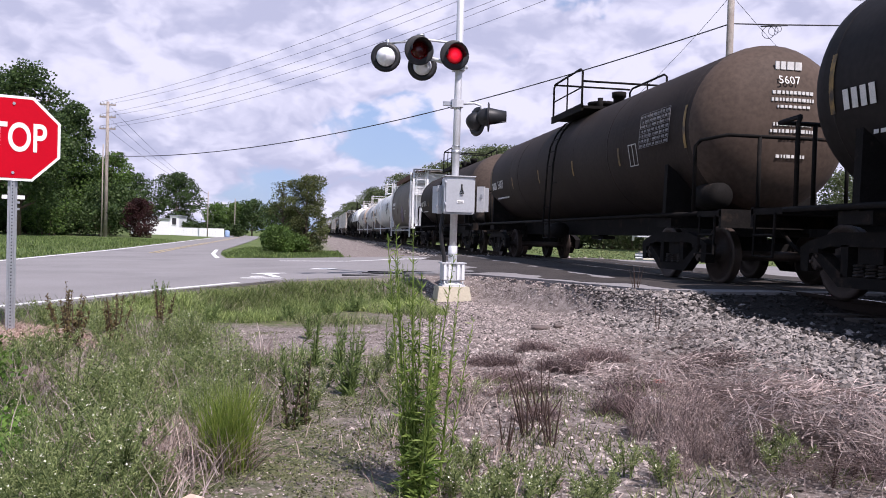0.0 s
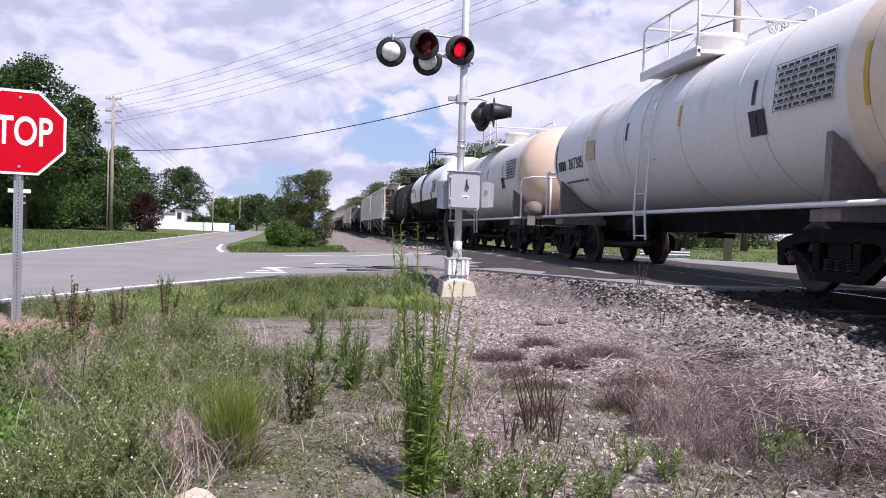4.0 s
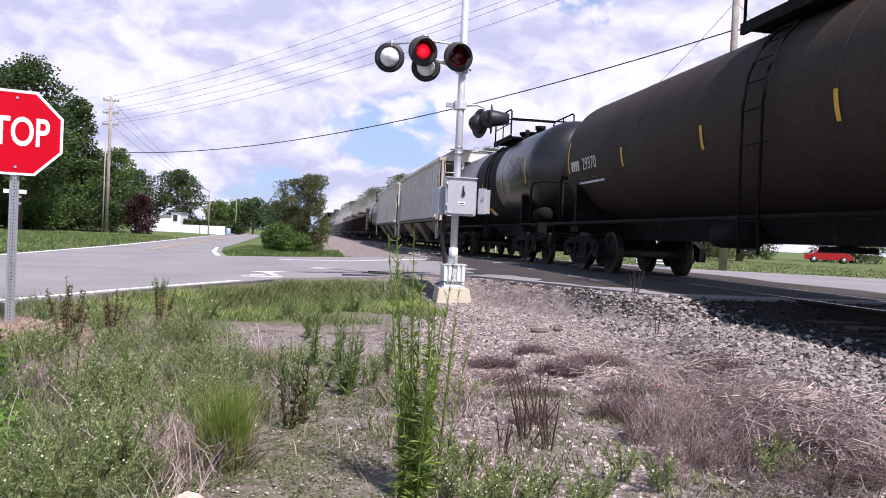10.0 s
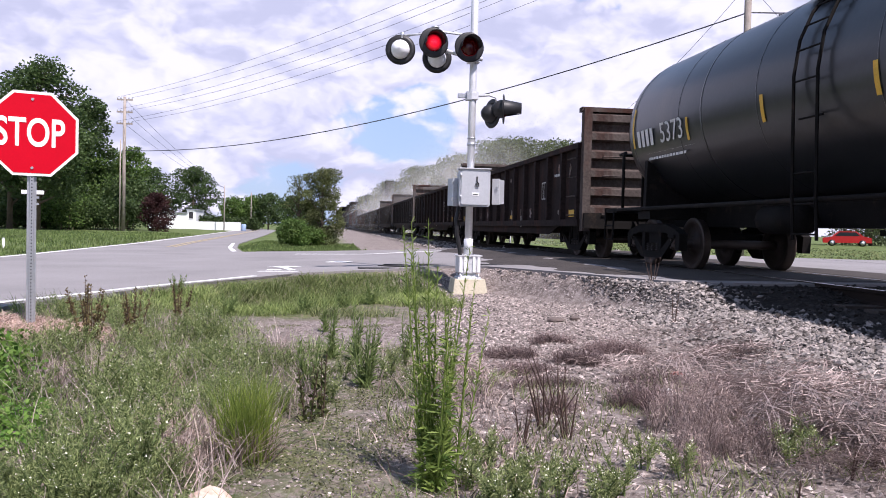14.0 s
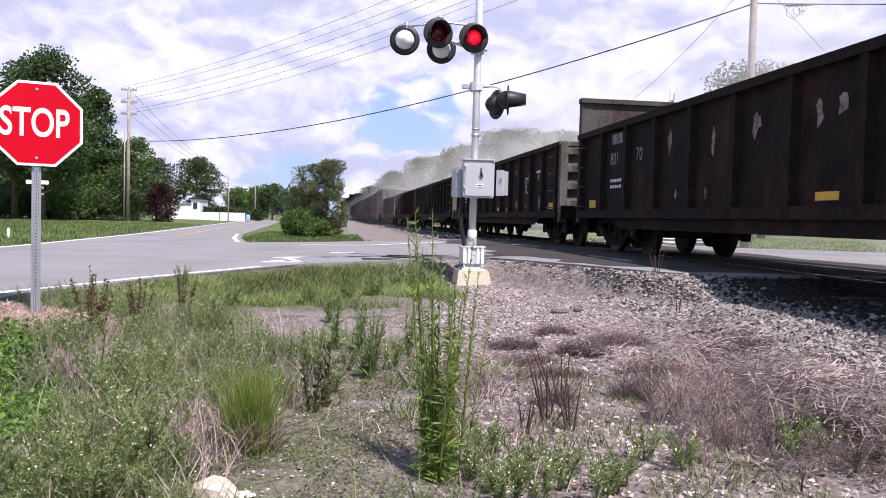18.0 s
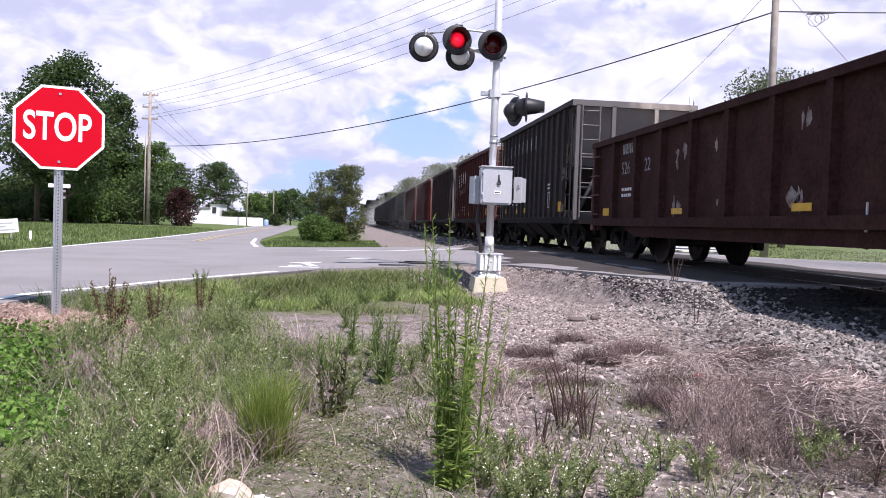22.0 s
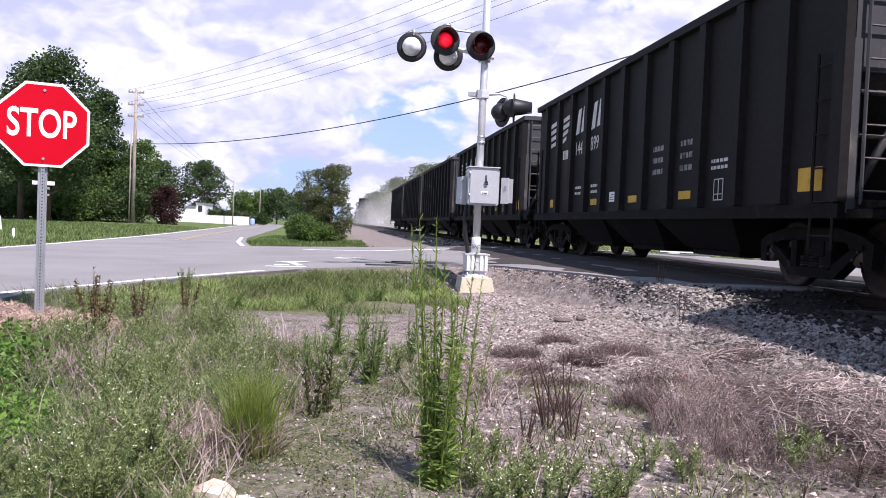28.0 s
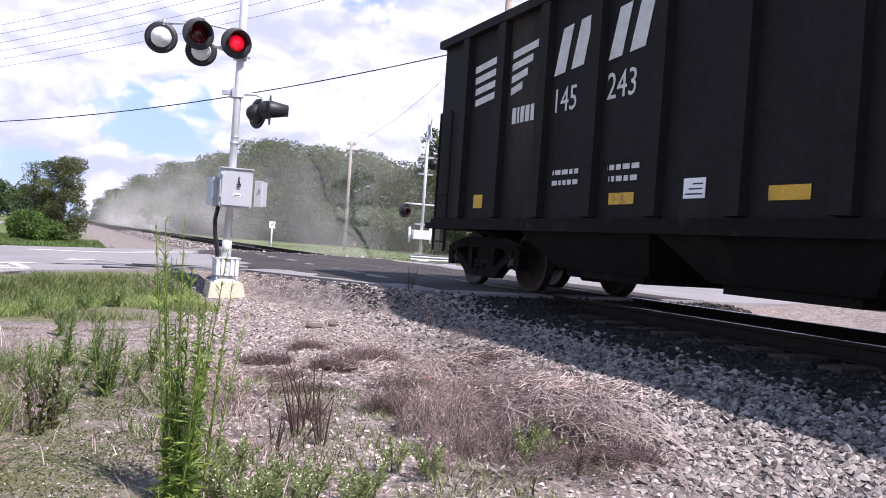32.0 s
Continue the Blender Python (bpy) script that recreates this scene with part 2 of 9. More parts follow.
# oily stones, darkened further to hold the shade beside the train
stone_dark = surface("ballast_oily_shaded", (0.026, 0.022, 0.020), 0.85, vary=0.25, scale=9, fine=60, per_island=0.7, bump=0.2)
stone_grey = surface("ballast_stone", (0.212, 0.189, 0.175), 0.85, vary=0.2, scale=9, fine=60, per_island=0.7, bump=0.2)
chips = surface("stone_chips", (0.30, 0.255, 0.235), 0.9, vary=0.2, scale=9, fine=60, per_island=0.85, bump=0.1)
galvanised = surface("galvanised_steel", (0.44, 0.46, 0.49), 0.45, 0.75, vary=0.12, scale=8, fine=50, bump=0.03)
silver_paint = surface("aluminium_paint", (0.62, 0.63, 0.65), 0.5, 0.35, vary=0.12, scale=5, fine=40, bump=0.04)
black_paint = surface("black_paint", (0.016, 0.016, 0.018), 0.5, vary=0.2, scale=6, bump=0.02)
grey_case = surface("grey_case", (0.46, 0.48, 0.51), 0.5, 0.25, vary=0.1, scale=3, fine=40, bump=0.03)
concrete = surface("concrete", (0.52, 0.47, 0.36), 0.9, vary=0.18, scale=4, fine=50, bump=0.25, tint=(0.34, 0.31, 0.25), tint_at=0.62)
white_paint = surface("white_paint", (0.78, 0.79, 0.8), 0.6, vary=0.08, scale=4, bump=0.03)
dome_white = surface("dome_white", (0.8, 0.81, 0.83), 0.4, vary=0.06, bump=0.0)
sign_red = surface("sign_red", (0.52, 0.002, 0.014), 0.6, vary=0.06, scale=3, bump=0.0, spec=0.1)
sign_white = surface("sign_white", (0.85, 0.86, 0.86), 0.45, vary=0.04, bump=0.0)
pole_wood = surface("pole_wood", (0.29, 0.25, 0.22), 0.9, vary=0.3, scale=3, fine=30, bump=0.3, tint=(0.36, 0.33, 0.29), tint_at=0.55)
wire_black = surface("wire_black", (0.03, 0.03, 0.035), 0.6, bump=0.0)
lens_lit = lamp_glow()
lens_off = glow("lens_red_unlit", (0.2, 0.0, 0.0), 0.02, (0.04, 0.004, 0.004))
bark = surface("bark", (0.1, 0.075, 0.055), 0.95, vary=0.4, scale=4, fine=30, bump=0.5)
foliage_dark = leafy("foliage_dark", (0.034, 0.064, 0.022), (0.083, 0.127, 0.04))
foliage_mid = leafy("foliage_mid", (0.05, 0.10, 0.022), (0.12, 0.19, 0.045))
foliage_bright = leafy("foliage_bright", (0.075, 0.165, 0.025), (0.18, 0.30, 0.06))
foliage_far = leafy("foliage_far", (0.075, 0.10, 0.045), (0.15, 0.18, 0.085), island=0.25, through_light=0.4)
foliage_purple = leafy("foliage_purple", (0.03, 0.012, 0.013), (0.065, 0.027, 0.025))
foliage_rust = leafy("foliage_rust", (0.10, 0.065, 0.032), (0.26, 0.21, 0.10))
foliage_olive = leafy("foliage_olive", (0.05, 0.07, 0.022), (0.15, 0.165, 0.06))
straw_pink = leafy("straw_pink", (0.30, 0.20, 0.165), (0.55, 0.42, 0.35), through_light=0.15)
grass_green = leafy("grass_green", (0.06, 0.09, 0.03), (0.31, 0.335, 0.155))
grass_bright = leafy("grass_bright", (0.05, 0.09, 0.025), (0.19, 0.25, 0.08))
weed_green = leafy("weed_green", (0.06, 0.11, 0.03), (0.34, 0.43, 0.16), through_light=0.5)
tall_green = leafy("tall_weed_green", (0.05, 0.11, 0.018), (0.31, 0.41, 0.10), through_light=0.45)
verge_green = leafy("verge_green", (0.10, 0.155, 0.04), (0.34, 0.40, 0.15), through_light=0.45)
tussock_green = leafy("tussock_green", (0.13, 0.20, 0.035), (0.33, 0.40, 0.09), through_light=0.5)
dead_straw = leafy("dead_straw", (0.19, 0.135, 0.118), (0.54, 0.44, 0.385), through_light=0.15)
dead_brown = leafy("dead_brown", (0.06, 0.042, 0.042), (0.25, 0.18, 0.17), through_light=0.1)
moss_green = leafy("moss_green", (0.07, 0.085, 0.035), (0.25, 0.26, 0.13), island=0.35)
aster_green = leafy("aster_green", (0.075, 0.115, 0.036), (0.41, 0.47, 0.20), island=0.42, through_light=0.45)
straw_mauve = leafy("straw_mauve", (0.18, 0.135, 0.125), (0.53, 0.44, 0.41), island=0.25, through_light=0.15)
fuzz_tan = leafy("fuzz_tan", (0.10, 0.07, 0.066), (0.40, 0.315, 0.285), island=0.42, through_light=0.2)
brush_mauve = leafy("brush_mauve", (0.06, 0.04, 0.04), (0.42, 0.335, 0.305), through_light=0.15)
thatch_dark = leafy("thatch_dark", (0.03, 0.02, 0.02), (0.09, 0.06, 0.057), through_light=0.05)
stalk_dark = leafy("stalk_dark", (0.05, 0.03, 0.026), (0.11, 0.075, 0.06), through_light=0.05)
petal_white = surface("petal_white", (0.70, 0.70, 0.56), 0.7, bump=0.0)
paint = surface("car_paint", (0, 0, 0), 0.65, 0.0, spec=0.09, vary=0.3, scale=0.9, fine=14, bump=0.06, tint=(0.05, 0.04, 0.033), tint_at=0.67, per_thing=True, streak=0.25)
paint_worn = surface("car_paint_worn", (0, 0, 0), 0.75, spec=0.06, vary=0.5, scale=2.1, fine=17, bump=0.09, tint=(0.048, 0.023, 0.018), tint_at=0.57, per_thing=True, streak=0.3)
paint_light = surface("car_paint_light", (0, 0, 0), 0.6, spec=0.2, metal=0.0, vary=0.1, scale=0.7, fine=14, bump=0.05, tint=(0.40, 0.345, 0.295), tint_at=0.57, per_thing=True, streak=0.38)
tank_white = surface("tank_paint_light", (0, 0, 0), 0.5, spec=0.25, vary=0.08, scale=0.6, fine=10, bump=0.02, tint=(0.42, 0.35, 0.30), tint_at=0.61, per_thing=True, streak=0.3)
paint_gloss = surface("car_paint_gloss", (0, 0, 0), 0.28, 0.0, spec=0.5, vary=0.3, scale=0.9, fine=14, bump=0.03, tint=(0.05, 0.04, 0.033), tint_at=0.7, per_thing=True, streak=0.25)
under_black = surface("underframe_black", (0.009, 0.008, 0.0075), 0.8, 0.0, spec=0.12, vary=0.4, scale=5, fine=40, bump=0.15, tint=(0.035, 0.025, 0.019), tint_at=0.64)
wheel_steel = surface("wheel_steel", (0.06, 0.045, 0.038), 0.6, 0.5, vary=0.3, scale=6)
spring_steel = surface("spring_steel", (0.045, 0.038, 0.034), 0.6, 0.4)
stripe_yellow = surface("stripe_yellow", (0.62, 0.36, 0.03), 0.5, vary=0.2, scale=6, tint=(0.25, 0.16, 0.05), tint_at=0.66)
stripe_dull = surface("stripe_dull", (0.24, 0.15, 0.045), 0.6, vary=0.3, scale=7, tint=(0.05, 0.04, 0.03), tint_at=0.56)
# grey of the lines that paint shadow beside the hopper posts
shade_grey = surface("shade_grey", (0.17, 0.145, 0.135), 0.8, vary=0.4, scale=3, bump=0.0)
letter_white = surface("lettering_white", (0.62, 0.61, 0.58), 0.6, vary=0.2, scale=8, bump=0.0)
letter_faded = surface("lettering_faded", (0.26, 0.25, 0.25), 0.7, vary=0.4, scale=10, bump=0.0, tint=(0.05, 0.045, 0.045), tint_at=0.55)
letter_dark = surface("lettering_black", (0.03, 0.03, 0.035), 0.6, vary=0.2, bump=0.0)
patch_tan = surface("patch_tan", (0.5, 0.38, 0.28), 0.7, vary=0.2, bump=0.0)
patch_brown = surface("patch_brown", (0.16, 0.115, 0.088), 0.7, vary=0.25, bump=0.0)
graffiti_dark = surface("graffiti_grey", (0.15, 0.12, 0.125), 0.7, vary=0.35, scale=7, bump=0.0)
graffiti_lilac = surface("graffiti_lilac", (0.3, 0.25, 0.3), 0.7, vary=0.3, bump=0.0)
graffiti_pink = surface("graffiti_magenta", (0.35, 0.06, 0.16), 0.7, vary=0.3, bump=0.0)
scuffed = surface("scuffed_primer", (0.24, 0.215, 0.2), 0.8, vary=0.4, scale=14, fine=60, bump=0.0, tint=(0.14, 0.06, 0.035), tint_at=0.52)
placard_green = surface("placard_green", (0.25, 0.62, 0.05), 0.6, vary=0.1, bump=0.0)
rust = surface("rust", (0.13, 0.06, 0.035), 0.85, vary=0.4, scale=5, fine=40, bump=0.2)
scrap = surface("coal_dust", (0.03, 0.028, 0.027), 0.95, vary=0.4, scale=5, fine=30, bump=0.5)


def ground_material():
    """Soil, stone chips and thin turf mixed over the ground by place and noise."""
    m = bpy.data.materials.new("ground")
    m.use_nodes = True
    n, k = m.node_tree.nodes, m.node_tree.links
    b = n["Principled BSDF"]
    b.inputs["Roughness"].default_value, b.inputs["Specular IOR Level"].default_value = 0.95, 0.15
    g = n.new("ShaderNodeNewGeometry")
    sep = n.new("ShaderNodeSeparateXYZ")
    k.new(g.outputs["Position"], sep.inputs[0])

    def noise_at(scale, detail=6, rough=0.6):
        t = n.new("ShaderNodeTexNoise")
        t.inputs["Scale"].default_value, t.inputs["Detail"].default_value, t.inputs["Roughness"].default_value = scale, detail, rough
        k.new(g.outputs["Position"], t.inputs[0])
        return t.outputs[0]

    def calc(op, a, c, clamp=False):
        t = n.new("ShaderNodeMath")
        t.operation, t.use_clamp = op, clamp
        for i, v in enumerate((a, c)):
            if isinstance(v, (int, float)):
                t.inputs[i].default_value = v
            else:
                k.new(v, t.inputs[i])
        return t.outputs[0]

    def mixed(f, a, c):
        t = n.new("ShaderNodeMix")
        t.data_type = "RGBA"
        k.new(f, t.inputs["Factor"])
        for s, v in (("A", a), ("B", c)):
            if isinstance(v, tuple):
                t.inputs[s].default_value = (*v, 1)
            else:
                k.new(v, t.inputs[s])
        return t.outputs["Result"]

    def step(v, lo, hi):
        t = n.new("ShaderNodeMapRange")
        t.interpolation_type = "SMOOTHSTEP"
        t.inputs["From Min"].default_value, t.inputs["From Max"].default_value = lo, hi
        k.new(v, t.inputs["Value"])
        return t.outputs[0]

    x, y = sep.outputs[0], sep.outputs[1]
    wob = calc("MULTIPLY", calc("SUBTRACT", noise_at(0.9), 0.5), 2.2)
    # soil with pale chips
    soil = mixed(step(noise_at(7, 8, 0.7), 0.42, 0.62), (0.13, 0.105, 0.095), (0.25, 0.213, 0.195))
    soil = mixed(step(noise_at(34, 4), 0.5, 0.7), soil, (0.37, 0.33, 0.31))
    turf = mixed(step(noise_at(5, 8, 0.7), 0.4, 0.62), (0.06, 0.08, 0.028), (0.13, 0.143, 0.06))
    turf = mixed(step(noise_at(14, 6, 0.7), 0.48, 0.62), turf, (0.20, 0.16, 0.135))
    # turf to the left of a line that runs from the camera's right to the mast
    edge = calc("ADD", calc("SUBTRACT", calc("MULTIPLY", y, 0.11), x), calc("SUBTRACT", wob, 0.45))
    col = mixed(step(edge, -0.7, 0.5), soil, turf)
    # bare strip of soil behind the weeds
    bare_strip = calc("MULTIPLY", calc("MULTIPLY", step(y, 7.3, 8.0), calc("SUBTRACT", 1.0, step(y, 9.3, 9.9))), step(calc("ADD", x, calc("MULTIPLY", wob, 0.4)), -1.3, -0.5))
    col = mixed(bare_strip, col, soil)
    # far land and the verges
    far = calc("MAXIMUM", step(y, 22, 27), step(calc("MULTIPLY", x, -1.0), 5.0, 7.0))
    far = calc("MAXIMUM", far, step(x, 20.5, 22.5))
    lawn = mixed(step(noise_at(0.8, 8, 0.7), 0.4, 0.65), (0.08, 0.115, 0.036), (0.13, 0.16, 0.06))
    col = mixed(far, col, lawn)
    # the brown gravel along the track
    bed = calc("SUBTRACT", 1.0, step(calc("ADD", calc("ABSOLUTE", calc("SUBTRACT", x, 5.6), 0), calc("MULTIPLY", wob, 0.5)), 4.2, 5.6))
    grit = mixed(step(noise_at(26, 6, 0.7), 0.42, 0.6), (0.13, 0.105, 0.095), (0.30, 0.265, 0.245))
    col = mixed(calc("MULTIPLY", bed, step(y, 21, 24)), col, grit)
    # ballast ground, its dark tone made of oil and the train's shade
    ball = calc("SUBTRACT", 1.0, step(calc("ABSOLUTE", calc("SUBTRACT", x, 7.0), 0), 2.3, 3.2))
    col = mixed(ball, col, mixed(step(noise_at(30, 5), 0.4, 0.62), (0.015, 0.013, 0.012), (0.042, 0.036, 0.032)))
    k.new(col, b.inputs["Base Color"])
    bp = n.new("ShaderNodeBump")
    bp.inputs["Strength"].default_value, bp.inputs["Distance"].default_value = 0.7, 0.04
    k.new(noise_at(24, 6, 0.7), bp.inputs["Height"]), k.new(bp.outputs[0], b.inputs["Normal"])
    return m


earth = ground_material()

# ---- mesh building ----


class Shape:
    """Collects vertices and faces for one mesh."""

    def __init__(self):
        self.v, self.f, self.s = [], [], []

    def add(self, verts, faces, smooth=False):
        n = len(self.v)
        self.v += [tuple(p) for p in verts]
        self.f += [tuple(i + n for i in q) for q in faces]
        self.s += [smooth] * len(faces)
        return self

    def box(self, x0, x1, y0, y1, z0, z1):
        v = [(x, y, z) for x in (x0, x1) for y in (y0, y1) for z in (z0, z1)]
        return self.add(v, [(0, 1, 3, 2), (4, 6, 7, 5), (0, 4, 5, 1), (2, 3, 7, 6), (0, 2, 6, 4), (1, 5, 7, 3)])

    def frustum(self, low, high, z0, z1):
        """Between two rectangles (x0, x1, y0, y1) at z0 and z1."""
        v = [(r[i], r[j], z) for r, z in ((low, z0), (high, z1)) for i, j in ((0, 2), (1, 2), (1, 3), (0, 3))]
        return self.add(v, [(3, 2, 1, 0), (4, 5, 6, 7), (0, 1, 5, 4), (1, 2, 6, 5), (2, 3, 7, 6), (3, 0, 4, 7)])

    def prism(self, poly, axis, a, b):
        """A polygon drawn out along an axis from a to b; poly in the two other axes, in xyz order."""
        def put(p, w):
            q = list(p)
            q.insert(axis, w)
            return q
        n = len(poly)
        v = [put(p, a) for p in poly] + [put(p, b) for p in poly]
        return self.add(v, [tuple(range(n))[::-1], tuple(range(n, 2 * n))] + [(i, (i + 1) % n, n + (i + 1) % n, n + i) for i in range(n)])

    def tube(self, points, r, n=6, closed=False):
        """A round bar along a line of points."""
        pts = [Vector(p) for p in points]
        rings = []
        for i, p in enumerate(pts):
            a = pts[max(i - 1, 0)] if not closed else pts[i - 1]
            b = pts[min(i + 1, len(pts) - 1)] if not closed else pts[(i + 1) % len(pts)]
            d = (b - a).normalized()
            u = d.orthogonal().normalized() if not rings else (rings[-1][1] - d * rings[-1][1].dot(d)).normalized()
            rings.append((p, u, d.cross(u)))
        rr = r if isinstance(r, (list, tuple)) else [r] * len(pts)
        v = [p + (u * math.cos(t) + w * math.sin(t)) * q for (p, u, w), q in zip(rings, rr) for t in [2 * math.pi * j / n for j in range(n)]]
        m = len(pts)
        f = [(i * n + j, i * n + (j + 1) % n, (i + 1) % m * n + (j + 1) % n, (i + 1) % m * n + j) for i in range(m if closed else m - 1) for j in range(n)]
        self.add(v, f, n > 5)
        if not closed:
            k = len(self.v) - len(v)
            self.f += [tuple(k + j for j in range(n))[::-1], tuple(k + (m - 1) * n + j for j in range(n))]
            self.s += [False, False]
        return self

    def lathe(self, profile, axis, centre, n=24, start=0.0, sweep=2 * math.pi):
        """Turns (along, radius) pairs about an axis through centre."""
        i, j = [q for q in range(3) if q != axis]
        v = []
        full = abs(sweep - 2 * math.pi) < 1e-6
        cols = n if full else n + 1
        for a, r in profile:
            for q in range(cols):
                t = start + sweep * q / n
                p = list(centre)
                p[axis] += a
                p[i] += r * math.cos(t)
                p[j] += r * math.sin(t)
                v.append(p)
        f = []
        for p in range(len(profile) - 1):
            for q in range(n):
                q2 = (q + 1) % cols
                f.append((p * cols + q, p * cols + q2, (p + 1) * cols + q2, (p + 1) * cols + q))
        return self.add(v, f, True)

    def mesh(self, name, material):
        me = bpy.data.meshes.new(name)
        me.from_pydata(self.v, [], self.f)
        me.polygons.foreach_set("use_smooth", self.s)
        bm = bmesh.new()
        bm.from_mesh(me)
        bmesh.ops.recalc_face_normals(bm, faces=bm.faces)
        bm.to_mesh(me)
        bm.free()
        me.materials.append(material)
        return me


def part(name, shape, material, parent=None, label="", at=None, colour=None):
    """One mesh object, from a Shape or a ready mesh, under a thing or part."""
    me = shape.mesh(name, material) if isinstance(shape, Shape) else shape
    ob = new(name, me)
    if parent is not None:
        ob.parent = parent
    if at is not None:
        ob.matrix_basis = at
    if colour:
        ob.color = (*colour, 1)
    if label:
        tagged(ob, label)
    return ob


def thing(name, label, category, group="", at=None, kind=""):
    ob = new(name)
    ob.empty_display_size = 0.1
    if at is not None:
        ob.matrix_basis = at
    return tagged(ob, label, category, group, kind)


def quick_mesh(name, verts, faces, material, smooth=False):
    """A mesh from numpy arrays: verts (n, 3), faces (m, 3 or 4)."""
    me = bpy.data.meshes.new(name)
    faces = np.asarray(faces, dtype=np.int32)
    m, k = faces.shape
    me.vertices.add(len(verts))
    me.vertices.foreach_set("co", np.asarray(verts, dtype=np.float32).ravel())
    me.loops.add(m * k)
    me.loops.foreach_set("vertex_index", faces.ravel())
    me.polygons.add(m)
    me.polygons.foreach_set("loop_start", np.arange(0, m * k, k, dtype=np.int32))
    me.polygons.foreach_set("use_smooth", np.full(m, smooth))
    me.update(calc_edges=True)
    me.materials.append(material)
    return me


def lettering(text, size, material, parent, m, name="lettering", stretch=1.0, bold=0.0):
    cu = bpy.data.curves.new(name, "FONT")
    cu.body, cu.size, cu.extrude, cu.resolution_u = text, size, 0.002, 2
    cu.offset = bold
    if bold:
        cu.resolution_u = 8
    cu.align_x, cu.align_y = "LEFT", "CENTER"
    cu.materials.append(material)
    ob = new(name, cu)
    ob.parent = parent
    ob.matrix_basis = m @ Matrix.Diagonal((stretch, 1, 1, 1))
    return ob

# ---- ground, roads and track ----
TRACK_X = 7.0
LEFT_Y, LEFT_X = (-60, 5, 21.6, 34, 63, 118, 150, 220), (-9.5, -8.2, -7.8, -8.0, -9.5, -12.5, -18, -40)
RIGHT_Y, RIGHT_X = (-60, 3, 9.0, 10.9, 13.7, 24.0, 25.4, 29.7, 36, 65, 118, 150, 220), (-4.4, -4.0, -3.2, -2.3, -0.5, -0.5, -2.65, -3.3, -3.9, -5.0, -7.5, -12.5, -34)
NEAR_X, NEAR_Y = (-8, -3.2, -2.3, -0.5, 0.9, 2.2, 2.9, 3.35, 3.7, 4.0, 4.35, 5.0, 9.5, 15.6, 22, 60), (9, 9.0, 10.9, 13.7, 14.4, 15.0, 14.4, 13.3, 12.3, 11.2, 10.0, 9.4, 9.8, 13.0, 14.5, 17)


def road_z(x):
    return np.interp(x, (-12, -3, 1, 4.8, 9.2, 13, 30), (-0.36, -0.30, -0.18, -0.015, -0.015, -0.12, -0.30))


def smooth(v, lo, hi):
    t = np.clip((v - lo) / (hi - lo), 0, 1)
    return t * t * (3 - 2 * t)


def inside_road(x, y):
    """How far inside the paving a place lies, in metres (negative outside)."""
    main = np.minimum(x - np.interp(y, LEFT_Y, LEFT_X), np.interp(y, RIGHT_Y, RIGHT_X) - x)
    cross = np.minimum(np.minimum(y - np.interp(x, NEAR_X, NEAR_Y), 25.2 - y), np.minimum(x + 6, 60 - x))
    far = np.minimum(np.minimum(x - 15.8, 21.6 - x), np.minimum(y + 90, 25 - y))
    return np.maximum(np.maximum(main, cross), far)


def ripple(x, y):
    return (np.sin(x * 1.7 + np.sin(y * 0.9) * 1.3) * np.sin(y * 1.3 + 0.7 * np.sin(x * 1.1)) * 0.022
            + np.sin(x * 5.1 + y * 2.3) * np.sin(y * 4.3 - x * 1.9) * 0.010)


def ground_z(x, y):
    x, y = np.asarray(x, float), np.asarray(y, float)
    z = np.where(x < TRACK_X, -0.52, -0.38) + ripple(x, y)
    z = z + 0.10 * smooth(-x, 1.0, 3.0) * smooth(y, 4, 8) + 0.12 * smooth(y, 24, 30) + 0.02 * smooth(-x, 8, 14)
    d = np.abs(x - TRACK_X)
    bank = 1 - smooth(d, 1.75, 4.0)
    z = z * (1 - bank) + (-0.20 + ripple(x * 1.4, y * 1.7) * 0.6) * bank
    s = inside_road(x, y)
    w = smooth(s, -1.3, -0.05)
    return np.where(s > 0.12, road_z(x) - 0.14, z * (1 - w) + (road_z(x) - 0.035) * w)


def ground_sheet():
    xs = np.concatenate([[-2600, -1200, -500, -220, -120, -70, -45, -30, -22, -16, -12, -10, -9], np.arange(-8.4, 11.0, 0.16),
                         np.arange(11, 24, 0.6), [26, 30, 36, 45, 60, 90, 150, 300, 700, 1400, 2600]])
    ys = np.concatenate([[-2600, -1000, -400, -150, -70, -30, -15, -8, -4], np.arange(-1.5, 28, 0.16), np.arange(28, 60, 1.0),
                         [65, 75, 90, 110, 140, 180, 240, 320, 450, 700, 1200, 2600]])
    gx, gy = np.meshgrid(xs, ys, indexing="ij")
    v = np.stack([gx, gy, ground_z(gx, gy)], -1).reshape(-1, 3)
    i, j = np.meshgrid(np.arange(len(xs) - 1), np.arange(len(ys) - 1), indexing="ij")
    a = (i * len(ys) + j).ravel()
    f = np.stack([a, a + len(ys), a + len(ys) + 1, a + 1], 1)
    ob = new("ground", quick_mesh("ground", v, f, earth, True))
    tagged(ob, "stony soil with thin turf, weeds and gravel beside the crossing", "ground", kind="structure")


ground_sheet()


